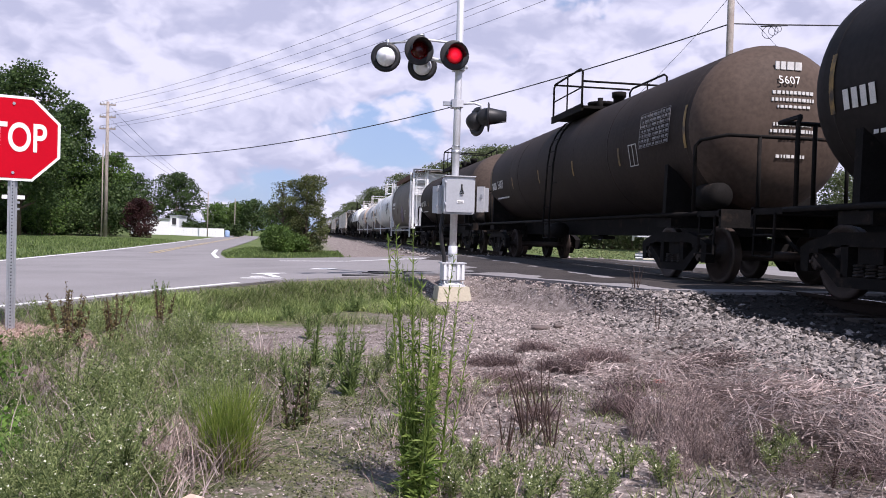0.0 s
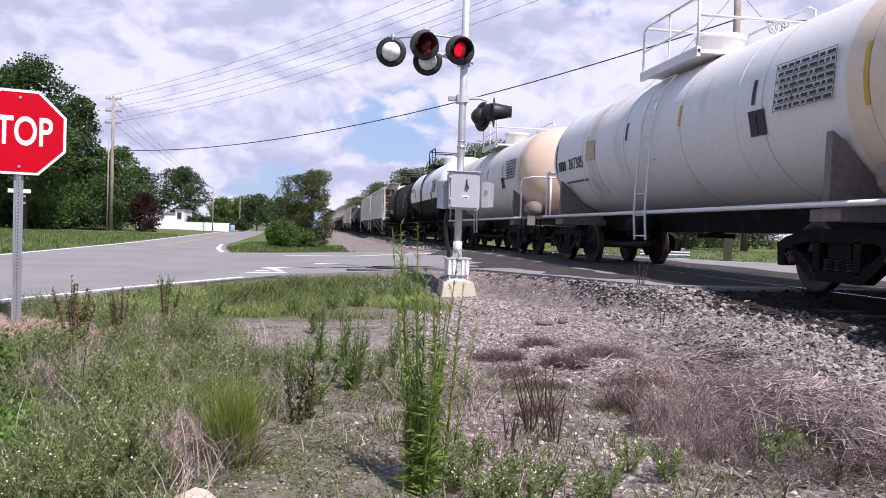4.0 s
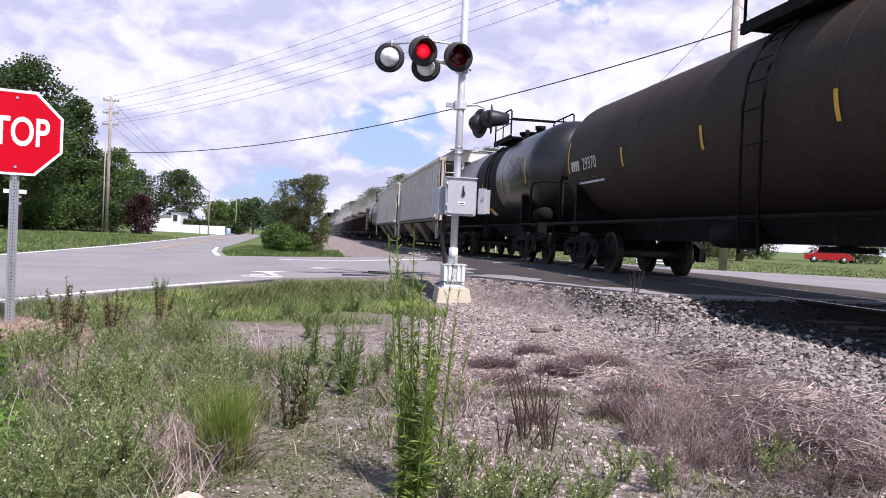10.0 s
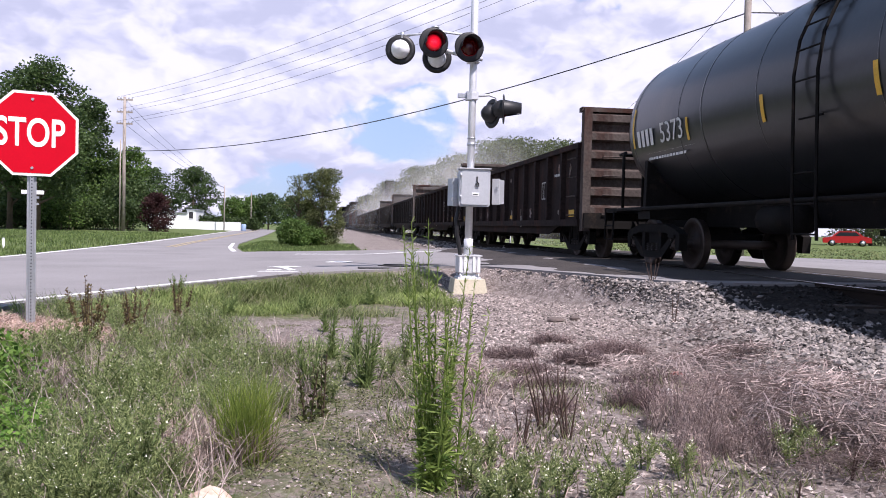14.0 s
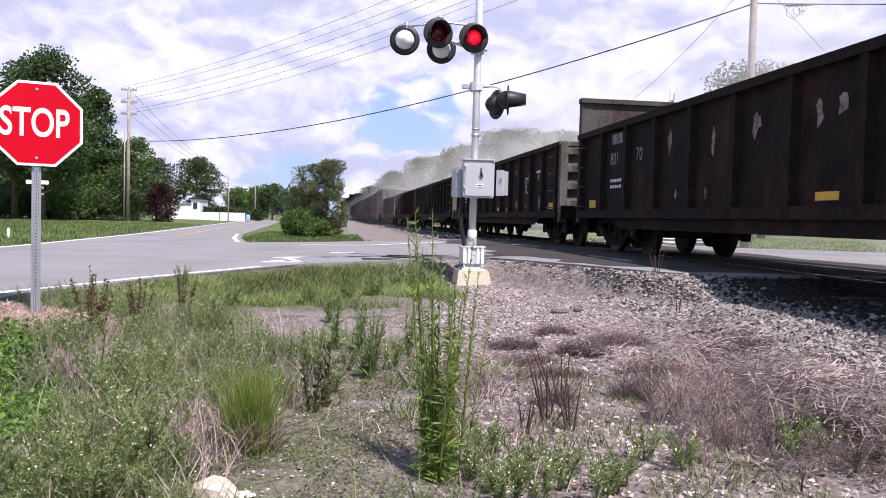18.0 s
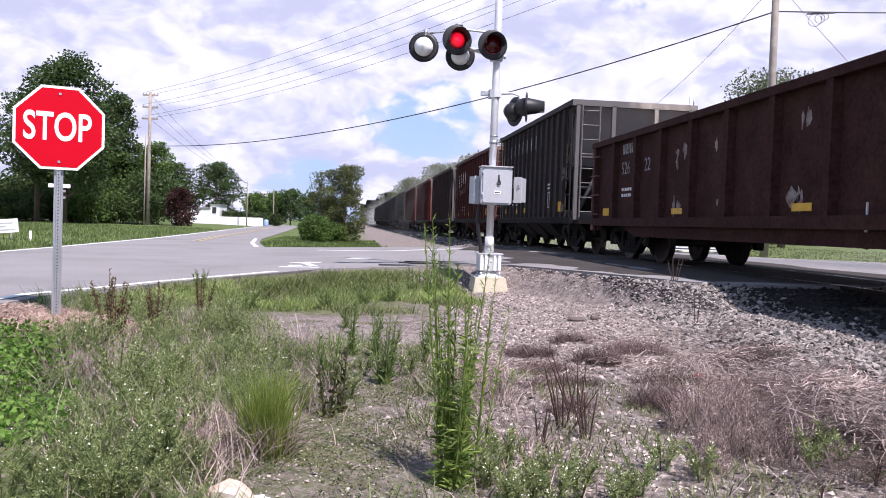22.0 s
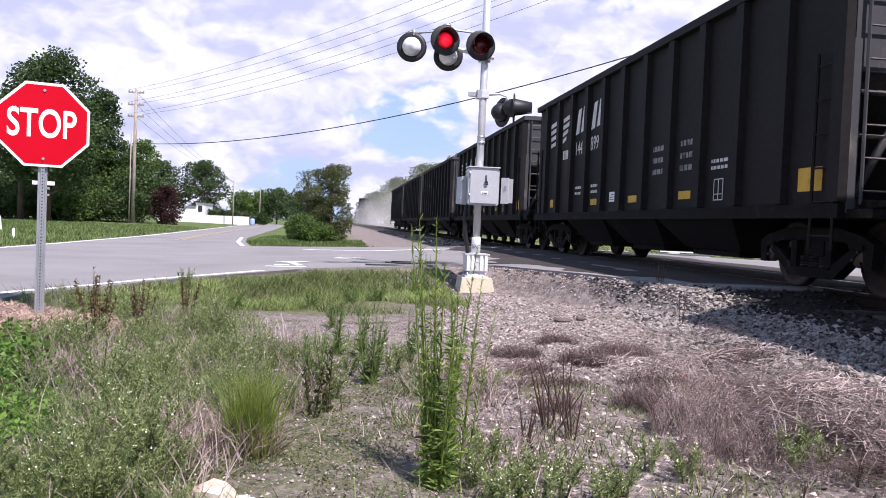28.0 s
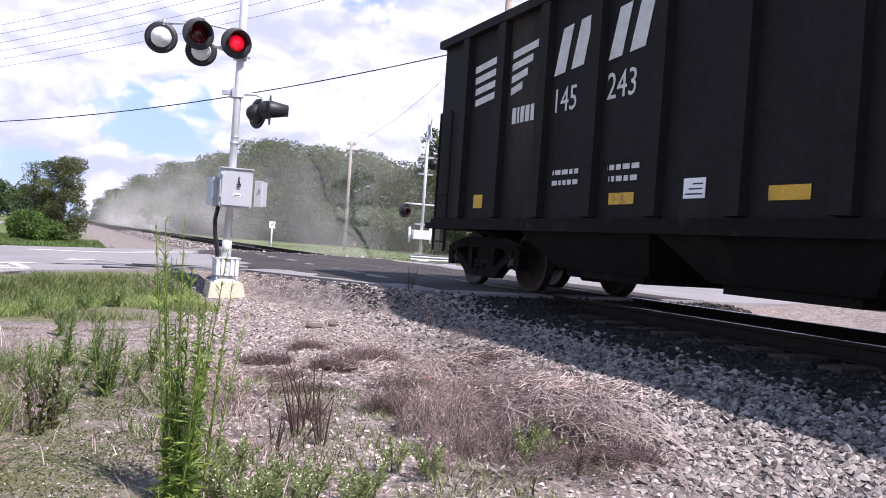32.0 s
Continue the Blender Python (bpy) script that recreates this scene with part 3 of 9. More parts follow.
def strip(name, material, a, b, lift=0.0, steps=8, skirt=0.25):
    """Paving between two matching lines of (x, y)."""
    s = Shape()
    n = len(a)
    v, cols = [], steps + 3
    for (ax, ay), (bx, by) in zip(a, b):
        row = [(ax + (bx - ax) * q / steps, ay + (by - ay) * q / steps) for q in range(steps + 1)]
        top = [(x, y, float(road_z(x)) + lift) for x, y in row]
        v += [(*row[0], top[0][2] - skirt)] + top + [(*row[-1], top[-1][2] - skirt)]
    f = [(i * cols + j, i * cols + j + 1, (i + 1) * cols + j + 1, (i + 1) * cols + j) for i in range(n - 1) for j in range(cols - 1)]
    s.add(v, f, False)
    return s.mesh(name, material)


def roads():
    ys = [-60, -40, -20, -10, -5, 0, 3, 5, 7, 9, 10, 10.9, 12, 13, 13.7, 15, 17, 19, 21.6, 24, 25, 25.4, 27, 29.7, 33, 36, 40, 46, 54, 63, 75, 90, 105, 118, 135, 150, 180, 220]
    left = [(float(np.interp(y, LEFT_Y, LEFT_X)), y) for y in ys]
    right = [(float(np.interp(y, RIGHT_Y, RIGHT_X)), y) for y in ys]
    road = tagged(new("road", strip("road", asphalt, left, right)), "worn grey asphalt road beside the railway", "road", kind="structure")
    xs = [-2.6 + 0.125 * i for i in range(120)] + [13 + 1.5 * i for i in range(32)]
    near = [(x, float(np.interp(x, NEAR_X, NEAR_Y)) + (0.12 * math.sin(x * 5) * 0.5 if 0.5 < x < 4.5 else 0)) for x in xs]
    far = [(x, 25.2 + 0.1 * math.sin(x * 2.1)) for x in xs]
    tagged(new("road_crossing", strip("road_crossing", asphalt, near, far, 0.004)), "grey asphalt road over the railway crossing", "road", kind="structure")
    # strip by the rails, darkened where the train casts its shadow
    ya = [9.85 + 0.3 * i for i in range(51)]
    tagged(new("road_apron", strip("road_apron", asphalt_dark, [(3.3 + 0.85 * float(smooth(15.5 - y, 0.0, 4.0)) + 0.45 * float(smooth(11.6 - y, 0.0, 1.6)) + 0.22 * math.sin(y * 1.9) + 0.1 * math.sin(y * 5.3), y) for y in ya], [(9.3 + 0.2 * math.sin(y * 1.6), y) for y in ya], 0.009)), "asphalt between and beside the rails, darkened for the train's shadow", "road", kind="structure")
    ys2 = [-90 + 5 * i for i in range(24)]
    tagged(new("road_far", strip("road_far", asphalt, [(15.8, y) for y in ys2], [(21.6, y) for y in ys2], 0.008)), "asphalt road on the far side of the railway", "road", kind="structure")

    def line(name, material, pts, width, lift=0.012):
        a, b = [], []
        for i, p in enumerate(pts):
            q0, q1 = Vector(pts[max(i - 1, 0)]), Vector(pts[min(i + 1, len(pts) - 1)])
            d = (q1 - q0).normalized()
            n = Vector((-d.y, d.x)) * width / 2
            a.append((p[0] + n.x, p[1] + n.y)), b.append((p[0] - n.x, p[1] - n.y))
        part(name, strip(name, material, a, b, lift, 1, 0.006), material, road)
    line("edge_line", road_paint, [(x - 0.22, y) for x, y in right if y <= 13.2], 0.11)
    line("edge_line", road_paint, [(x + 0.25, y) for x, y in left], 0.13)
    line("edge_line", road_paint, [(x - 0.25, y) for x, y in right if 25.4 <= y <= 36], 0.14)
    line("edge_line", road_paint, [(-0.9, 22.55), (0.2, 22.1), (0.9, 21.9), (1.5, 22.1), (2.1, 22.55), (3.2, 22.9)], 0.13)
    line("edge_line", road_paint, [(16.05, -80 + 8 * i) for i in range(12)], 0.13)
    for off in (-0.12, 0.12):
        line("centre_line", yellow_line, [((l[0] + r[0]) / 2 + off, l[1]) for l, r in zip(left, right) if l[1] > 29], 0.11)
    # worn turn arrow and bar by the corner
    line("arrow_shaft", road_paint, [(-0.62, 14.45), (-0.86, 15.5)], 0.12)
    line("arrow_bar", road_paint, [(-1.22, 14.28), (-0.52, 14.10)], 0.13)
    line("arrow_head", road_paint, [(-1.02, 15.55), (-0.80, 15.75), (-0.62, 15.6)], 0.42)
    line("arrow_bar", road_paint, [(-1.10, 14.75), (-0.85, 14.72)], 0.16)
    line("worn_mark", road_paint, [(0.0, 17.6), (0.45, 17.4)], 0.35)


roads()


def track():
    tr = thing("railway_track", "rusty standard gauge railway track on stone ballast", "railway track", kind="structure")
    prof = [(-0.07, -0.17), (0.07, -0.17), (0.07, -0.158), (0.012, -0.14), (0.009, -0.05), (0.036, -0.04), (0.036, -0.004), (0.03, 0.0), (-0.03, 0.0), (-0.036, -0.004), (-0.036, -0.04), (-0.009, -0.05), (-0.012, -0.14), (-0.07, -0.158)]
    for x in (TRACK_X - 0.755, TRACK_X + 0.755):
        r = part("rail", Shape().prism([(x + a, b) for a, b in prof], 1, -140, 900), steel_rail, tr, "rusty steel rail")
        part("running_surface", Shape().box(x - 0.026, x + 0.026, -140, 900, -0.002, 0.0015), rail_head, r, "polished rail head")
    tie = Shape().box(-1.3, 1.3, -0.115, 0.115, -0.17, 0.0).mesh("tie", tie_wood)
    y, rnd = -14.0, random.Random(5)
    while y < 120:
        if not 9.2 < y < 25.4:
            part("tie", tie, tie_wood, tr, at=pose(TRACK_X + rnd.uniform(-0.05, 0.05), y, -0.172 + rnd.uniform(-0.012, 0.006), 0, rnd.uniform(-0.5, 0.5), rnd.uniform(-1, 1)))
        y += 0.53
    return tr


track()


def rocks(name, label, material, count, seed, place, size, flat=0.7):
    """Many small broken stones in one mesh; place gives (x, y) arrays."""
    rng = np.random.default_rng(seed)
    x, y = place(rng, count)
    keep = inside_road(x, y) < -0.02
    x, y = x[keep], y[keep]
    n = len(x)
    base = np.array([(1, 0, 0), (-1, 0, 0), (0, 1, 0), (0, -1, 0), (0, 0, 1), (0, 0, -1)])          # a skewed octahedron
    faces = np.array([(0, 2, 4), (2, 1, 4), (1, 3, 4), (3, 0, 4), (2, 0, 5), (1, 2, 5), (3, 1, 5), (0, 3, 5)])
    s = rng.uniform(size[0], size[1], n) * rng.choice([0.7, 1.0, 1.0, 1.35], n)
    jig = base[None] * (1 + rng.uniform(-0.35, 0.35, (n, 6, 1))) + rng.uniform(-0.28, 0.28, (n, 6, 3))
    jig[:, :, 2] *= flat
    a, b = rng.uniform(0, 2 * math.pi, n), rng.uniform(-0.6, 0.6, n)
    ca, sa, cb, sb = np.cos(a)[:, None], np.sin(a)[:, None], np.cos(b)[:, None], np.sin(b)[:, None]
    px, py, pz = jig[..., 0], jig[..., 1], jig[..., 2]
    py, pz = py * cb - pz * sb, py * sb + pz * cb
    px, py = px * ca - py * sa, px * sa + py * ca
    v = np.stack([px, py, pz], -1) * s[:, None, None]
    v[..., 0] += x[:, None]
    v[..., 1] += y[:, None]
    v[..., 2] += (ground_z(x, y) + s * rng.uniform(-0.1, 0.4, n))[:, None]
    f = (faces[None] + (np.arange(n) * 6)[:, None, None]).reshape(-1, 3)
    tagged(new(name, quick_mesh(name, v.reshape(-1, 3), f, material)), label, "stones", kind="stuff")


def near_bank(rng, n):
    y = np.where(rng.random(n) < 0.22, rng.uniform(-5, 1.5, n), 1.5 + 11.5 * rng.random(n) ** 1.25)
    edge = np.interp(y, (1.5, 4, 7, 10, 13), (2.6, 3.1, 3.6, 3.95, 4.1))
    return edge + (4.6 - edge) * rng.random(n) ** 0.85 + rng.normal(0, 0.18, n), y


def cess(rng, n):
    y = 2.2 + 12.3 * rng.random(n)
    lo = np.interp(y, (2, 6, 10, 14), (0.5, 0.9, 1.3, 1.6))
    return lo + (4.6 - lo) * rng.random(n), y


rocks("ballast", "loose grey granite ballast beside the rails", stone_grey, 31000, 1, near_bank, (0.014, 0.031))
rocks("ballast_bed", "oily ballast between and beside the ties, darkened further for shade", stone_dark, 14000, 2,
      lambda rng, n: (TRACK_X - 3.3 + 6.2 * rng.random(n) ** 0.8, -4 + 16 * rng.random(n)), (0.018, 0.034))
rocks("ballast_far", "grey ballast along the receding track", stone_grey, 7000, 6,
      lambda rng, n: (TRACK_X + rng.uniform(-2.8, 2.8, n), 25 + 60 * rng.random(n) ** 1.6), (0.04, 0.07))
rocks("stone_chips", "small pale stone chips scattered over bare soil", chips, 30000, 3, cess, (0.006, 0.018), 0.6)
rocks("stone_chips_left", "pale stone chips among the weeds", chips, 7500, 4,
      lambda rng, n: (rng.uniform(-0.9, 1.2, n), 2.6 + 6.5 * rng.random(n)), (0.004, 0.010), 0.6)

# ---- crossing signal and signs ----


FLASHING = []


def disc_lamp(signal, x, y, z, yaw, lens, back=False, hood=True, phase=None):
    """One flasher: round background, housing, lens and visor, facing -y before the turn. With a phase its lens turns its lit face out and in."""
    lamp = part("flasher", Shape().lathe([(-0.012, 0.152), (-0.012, 0.235), (-0.004, 0.254), (0.006, 0.254), (0.008, 0.152), (-0.012, 0.152)], 1, (0, 0, 0), 36), black_paint, signal,
                "round black flasher background", pose(x, y, z, 0, 0, yaw))
    part("housing", Shape().lathe([(0.0, 0.16), (0.07, 0.155), (0.14, 0.125), (0.19, 0.075), (0.21, 0.0)], 1, (0, 0, 0), 24), dome_white if back else black_paint, lamp,
         "white domed housing" if back else "")
    dome = [(-0.072, 0.0), (-0.066, 0.05), (-0.048, 0.10), (-0.006, 0.142)]
    shape = Shape().lathe(dome + [(-a, r) for a, r in dome[::-1]], 1, (0, 0, 0), 24)
    me = shape.mesh("lens", lens)
    glass = part("lens", me, lens, lamp, "red lens")
    if phase is not None:
        me.materials.append(lens_off)
        for p in me.polygons:
            p.material_index = 1 if p.center.y > 0 else 0
        FLASHING.append((glass, phase))
    if hood:
        arc, tip = (1.12 if phase is not None else 1.5) * math.pi, 0.172 if phase is not None else 0.105
        s = Shape().lathe([(-0.014, 0.162), (-0.24 - (0.172 - tip), tip), (-0.24 - (0.172 - tip), tip - 0.006), (-0.014, 0.155)], 1, (0, 0, 0), 22, math.pi / 2 - arc / 2, arc)
        part("visor", s, black_paint, lamp, "black sheet metal visor")
    return lamp


def crossing_signal():
    mx, my = 2.385, 13.62
    sg = thing("crossing_signal", "silver railway crossing signal mast with round red flashers", "crossing signal", at=pose(mx, my, 0))
    part("foundation", Shape().frustum((-0.33, 0.33, -0.33, 0.33), (-0.26, 0.26, -0.26, 0.26), -0.72, -0.27), concrete, sg, "weathered concrete foundation block")
    b = Shape().box(-0.2, 0.2, -0.2, 0.2, -0.27, -0.24).frustum((-0.15, 0.15, -0.15, 0.15), (-0.11, 0.11, -0.11, 0.11), -0.24, -0.16)
    b.frustum((-0.19, 0.19, -0.17, 0.17), (-0.19, 0.19, -0.17, 0.17), -0.16, 0.12)
    base = part("mast_base", b, silver_paint, sg, "cast junction base in silver paint")
    for x in (-0.155, -0.075, 0.075, 0.155):
        part("rib", Shape().box(x - 0.022, x + 0.022, -0.192, -0.17, -0.15, 0.125), white_paint, base)
    part("cover", Shape().box(-0.215, 0.215, -0.2, 0.2, 0.12, 0.14), silver_paint, base)
    for x in (-0.16, 0.16):
        for y in (-0.16, 0.16):
            part("anchor_bolt", Shape().tube([(x, y, -0.27), (x, y, -0.18)], 0.016, 6), galvanised, base)
    part("mast", Shape().tube([(0, 0, 0.1), (0.012, 0, 3.0), (0.03, 0, 7.6)], 0.063, 20), silver_paint, sg, "tall aluminium-painted pipe mast")
    part("sleeve", Shape().tube([(0, 0, 0.14), (0, 0, 0.42)], 0.08, 16), silver_paint, sg)
    part("clamp", Shape().tube([(0.01, 0, 2.02), (0.01, 0, 2.07)], 0.074, 16), galvanised, sg)
    part("clamp", Shape().tube([(0.01, 0, 2.14), (0.01, 0, 2.16)], 0.072, 16), galvanised, sg)
    # cross arm with its two front lamps and two lamps that face away
    arm = Shape().tube([(0.08, 0.0, 3.90), (-0.55, 0.0, 3.94), (-1.2, 0.05, 3.85)], 0.02, 8).tube([(0.16, -0.05, 3.50), (-0.25, -0.05, 3.56), (-0.62, -0.02, 3.66)], 0.035, 8)
    part("cross_arm", arm, silver_paint, sg, "silver pipe cross arm")
    part("clamp", Shape().box(-0.09, 0.11, -0.1, 0.1, 3.44, 3.56), silver_paint, sg)
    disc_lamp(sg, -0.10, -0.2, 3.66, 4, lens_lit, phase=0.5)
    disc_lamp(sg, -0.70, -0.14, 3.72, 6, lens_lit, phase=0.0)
    disc_lamp(sg, -1.25, 0.0, 3.60, 172, lens_off, True, False)
    disc_lamp(sg, -0.60, 0.16, 3.52, 172, lens_off, True, False)
    part("terminal_cap", Shape().tube([(-0.66, 0, 3.9), (-0.66, 0, 3.99)], 0.05, 12).tube([(-0.66, 0, 3.99), (-0.66, 0, 4.02)], 0.07, 12), galvanised, sg)
    part("terminal_cap", Shape().tube([(-1.22, 0.02, 3.8), (-1.22, 0.02, 3.9)], 0.035, 10), galvanised, sg)
    # side pair for the second road
    part("side_bracket", Shape().tube([(0.05, -0.02, 2.87), (0.3, -0.03, 2.9), (0.42, -0.03, 2.86), (0.42, -0.03, 2.7)], 0.022, 8).box(-0.086, 0.1, -0.084, 0.084, 2.813, 2.927), silver_paint, sg)
    part("clamp", Shape().box(-0.24, -0.07, -0.04, 0.04, 2.835, 2.905).box(-0.1, -0.02, -0.09, 0.09, 2.80, 2.94), galvanised, sg)
    disc_lamp(sg, 0.54, -0.1, 2.66, 74, lens_off)
    disc_lamp(sg, 0.38, 0.08, 2.60, 112, lens_off, False, False)
    # equipment case
    s = Shape().prism([(-0.262, 0.0), (-0.262, 0.56), (-0.235, 0.6), (0.235, 0.6), (0.262, 0.56), (0.262, 0.0), (0.235, -0.03), (-0.235, -0.03)], 1, -0.34, -0.08)
    case = part("equipment_case", s, grey_case, sg, "grey steel equipment case", pose(0.03, 0, 1.0))
    part("door", Shape().prism([(-0.235, 0.02), (-0.235, 0.53), (-0.215, 0.555), (0.215, 0.555), (0.235, 0.53), (0.235, 0.02), (0.215, 0.0), (-0.215, 0.0)], 1, -0.362, -0.34), grey_case, case)
    part("hood_strip", Shape().box(-0.27, 0.27, -0.375, -0.07, 0.6, 0.615), silver_paint, case)
    part("hasp", Shape().tube([(0.03, -0.37, 0.47), (0.03, -0.385, 0.38), (0.05, -0.38, 0.35)], 0.012, 6).tube([(0.0, -0.38, 0.345), (0.06, -0.38, 0.35), (0.055, -0.38, 0.31), (0.01, -0.38, 0.31)], 0.009, 6), black_paint, case)
    part("plate", Shape().box(-0.05, 0.07, -0.368, -0.36, 0.15, 0.20), sign_white, case, "small white plate")
    part("plate_line", Shape().box(-0.035, 0.055, -0.371, -0.366, 0.165, 0.18), letter_dark, case)
    for z in (0.1, 0.46):
        part("hinge", Shape().tube([(-0.245, -0.36, z), (-0.245, -0.36, z + 0.06)], 0.012, 6), galvanised, case)
    side = part("relay_box", Shape().box(0.0, 0.12, -0.02, 0.16, -0.21, 0.2), grey_case, sg, "small grey relay box", pose(0.40, -0.12, 1.24, 0, 0, -38))
    part("lid", Shape().box(-0.008, 0.128, -0.045, -0.02, -0.225, 0.215), silver_paint, side)
    part("latch", Shape().box(0.06, 0.1, -0.06, -0.045, 0.02, 0.08), galvanised, side)
    left = part("relay_box", Shape().box(-0.09, 0.0, -0.02, 0.12, -0.24, 0.22), grey_case, sg, "small grey relay box", pose(-0.25, -0.1, 1.22, 0, 0, 30))
    part("lid", Shape().box(-0.1, 0.01, -0.045, -0.02, -0.25, 0.23), silver_paint, left)
    for z in (-0.16, 0.12):
        part("latch", Shape().box(-0.14, -0.09, -0.05, -0.03, z, z + 0.06), galvanised, left)
    part("conduit", Shape().tube([(-0.2, -0.12, 0.98), (-0.24, -0.12, 0.75), (-0.22, -0.12, 0.5), (-0.16, -0.1, 0.2), (-0.16, -0.1, 0.13)], 0.035, 8), black_paint, sg, "black flexible conduit")
    return sg


crossing_signal()


def octagon(r):
    """r: half the width across the flats."""
    c = r / math.cos(math.pi / 8)
    return [(c * math.cos(math.pi / 8 + i * math.pi / 4), c * math.sin(math.pi / 8 + i * math.pi / 4)) for i in range(8)]


def stop_sign():
    sx, sy = -2.68, 7.72
    st = thing("stop_sign", "red octagonal stop sign on a galvanised channel post", "road sign", at=pose(sx, sy, 0, 0, 0, 19))
    z = 1.365
    post = Shape().prism([(-0.039, 0.0), (-0.039, -0.008), (-0.02, -0.008), (-0.016, -0.035), (0.016, -0.035), (0.02, -0.008), (0.039, -0.008), (0.039, 0.0), (0.014, 0.0), (0.011, -0.028), (-0.011, -0.028), (-0.014, 0.0)], 2, -0.7, 1.72)
    p = part("post", post, galvanised, st, "perforated galvanised channel post", pose(0, 0.04, 0))
    hole = Shape().tube([(0, -0.0362, 0), (0, -0.034, 0)], 0.006, 8).mesh("bolt_hole", black_paint)
    for i in range(46):
        part("bolt_hole", hole, black_paint, p, at=pose(0, 0, -0.38 + i * 0.03))
    pl = part("plate", Shape().prism([(x, q + z) for x, q in octagon(0.381)], 1, -0.002, 0.002), sign_white, st, "octagonal aluminium plate with white border")
    part("red_field", Shape().prism([(x, q + z) for x, q in octagon(0.357)], 1, -0.0045, -0.003), sign_red, pl, "reflective red face")
    lettering("STOP", 0.36, sign_white, st, pose(-0.302, -0.006, z - 0.002, 90), "stop_lettering", 0.66, 0.006)
    for dz in (-0.31, 0.31):
        part("bolt", Shape().tube([(0, -0.012, z + dz), (0, -0.004, z + dz)], 0.013, 8), galvanised, st)
    part("marker_plate", Shape().box(-0.085, 0.10, 0.045, 0.05, 0.82, 0.855), sign_white, st, "narrow white plate seen on the post")
    part("marker_clip", Shape().box(0.02, 0.06, 0.03, 0.045, 0.78, 0.8), galvanised, st)
    part("marker_clip", Shape().box(0.02, 0.06, 0.03, 0.045, 0.72, 0.74), galvanised, st)


stop_sign()


def far_signal():
    """The twin signal across the crossing, seen from its back."""
    fs = thing("crossing_signal", "silver crossing signal mast across the tracks, facing away", "crossing signal", at=pose(12.35, 28.5, -0.25))
    part("mast", Shape().tube([(0, 0, 0.2), (0, 0, 5.9)], 0.06, 14), silver_paint, fs)
    part("foundation", Shape().frustum((-0.33, 0.33, -0.33, 0.33), (-0.26, 0.26, -0.26, 0.26), -0.2, 0.25), concrete, fs)
    part("cross_arm", Shape().tube([(-0.75, 0, 2.35), (0.5, 0, 2.35)], 0.03, 8), silver_paint, fs)
    disc_lamp(fs, -0.72, 0.06, 2.05, 0, lens_off)
    disc_lamp(fs, 0.45, 0.3, 4.0, 172, lens_off, False, False)
    for z in (4.15, 3.5, 4.9, 1.55):
        part("clamp", Shape().box(-0.3, 0.3, -0.05, 0.05, z, z + 0.06), galvanised, fs)
    part("gate_mechanism", Shape().box(-0.42, 0.3, -0.22, 0.22, 1.0, 1.35), silver_paint, fs, "silver gate mechanism case")
    for x in (-0.5, 0.38):
        part("counterweight", Shape().tube([(x, 0, 0.85), (x, 0, 1.45)], 0.05, 8), white_paint, fs)
    part("crossbuck_blade", Shape().box(-0.6, 0.6, -0.01, 0.01, -0.11, 0.11), white_paint, fs, at=pose(0.08, 0, 5.3, 0, 45, 72))
    part("crossbuck_blade", Shape().box(-0.6, 0.6, -0.01, 0.01, -0.11, 0.11), white_paint, fs, at=pose(0.1, 0, 5.3, 0, -45, 72))


far_signal()


def guard_rail():
    g = thing("guard_rail", "grey weathered guard rail beside the far signal", "guard rail", at=pose(12.4, 27.3, -0.32))
    for z in (0.05, 0.3):
        s = Shape().prism([(-0.03, z), (0.03, z + 0.05), (-0.03, z + 0.1), (0.03, z + 0.15), (-0.03, z + 0.2), (-0.045, z + 0.2), (0.01, z + 0.15), (-0.045, z + 0.1), (0.01, z + 0.05), (-0.045, z)], 0, -0.95, 0.95)
        part("beam", s, galvanised, g)
    for x in (-0.7, 0.7):
        part("post", Shape().box(x - 0.07, x + 0.07, 0.03, 0.17, -0.1, 0.56), pole_wood, g)


guard_rail()


def whistle_post():
    w = thing("whistle_post", "white square track-side marker on a thin post", "track sign", at=pose(9.6, 41.9, -0.3))
    part("post", Shape().tube([(0, 0, -0.1), (0, 0, 1.2)], 0.04, 8), white_paint, w)
    part("plate", Shape().box(-0.16, 0.16, -0.02, 0.0, 1.15, 1.5), sign_white, w)
    lettering("W", 0.3, letter_dark, w, pose(-0.11, -0.024, 1.33, 90), "sign_letter")


whistle_post()

# ---- plants and distance ----


def blades(rng, x, y, h, w, lean, z=None, curl=0.5):
    """Bent grass blades as (verts, quads): arrays of places, heights, widths and lean."""
    n = len(x)
    z = ground_z(x, y) - 0.01 if z is None else z
    a = rng.uniform(0, 2 * math.pi, n)
    f = rng.uniform(0, 2 * math.pi, n)
    dx, dy = np.cos(a) * lean * h, np.sin(a) * lean * h
    wx, wy = np.cos(f) * w / 2, np.sin(f) * w / 2
    out = np.empty((n, 6, 3))
    for k, (t, s) in enumerate(((0, 1.0), (0.55, 0.8), (1.0, 0.12))):
        q = t * (1 - curl) + curl * t * t
        cx, cy = x + dx * q, y + dy * q
        cz = z + h * (t - 0.25 * lean * t * t)
        out[:, 2 * k] = np.stack([cx - wx * s, cy - wy * s, cz], -1)
        out[:, 2 * k + 1] = np.stack([cx + wx * s, cy + wy * s, cz], -1)
    quads = np.array([(0, 1, 3, 2), (2, 3, 5, 4)])
    return out.reshape(-1, 3), (quads[None] + (np.arange(n) * 6)[:, None, None]).reshape(-1, 4)


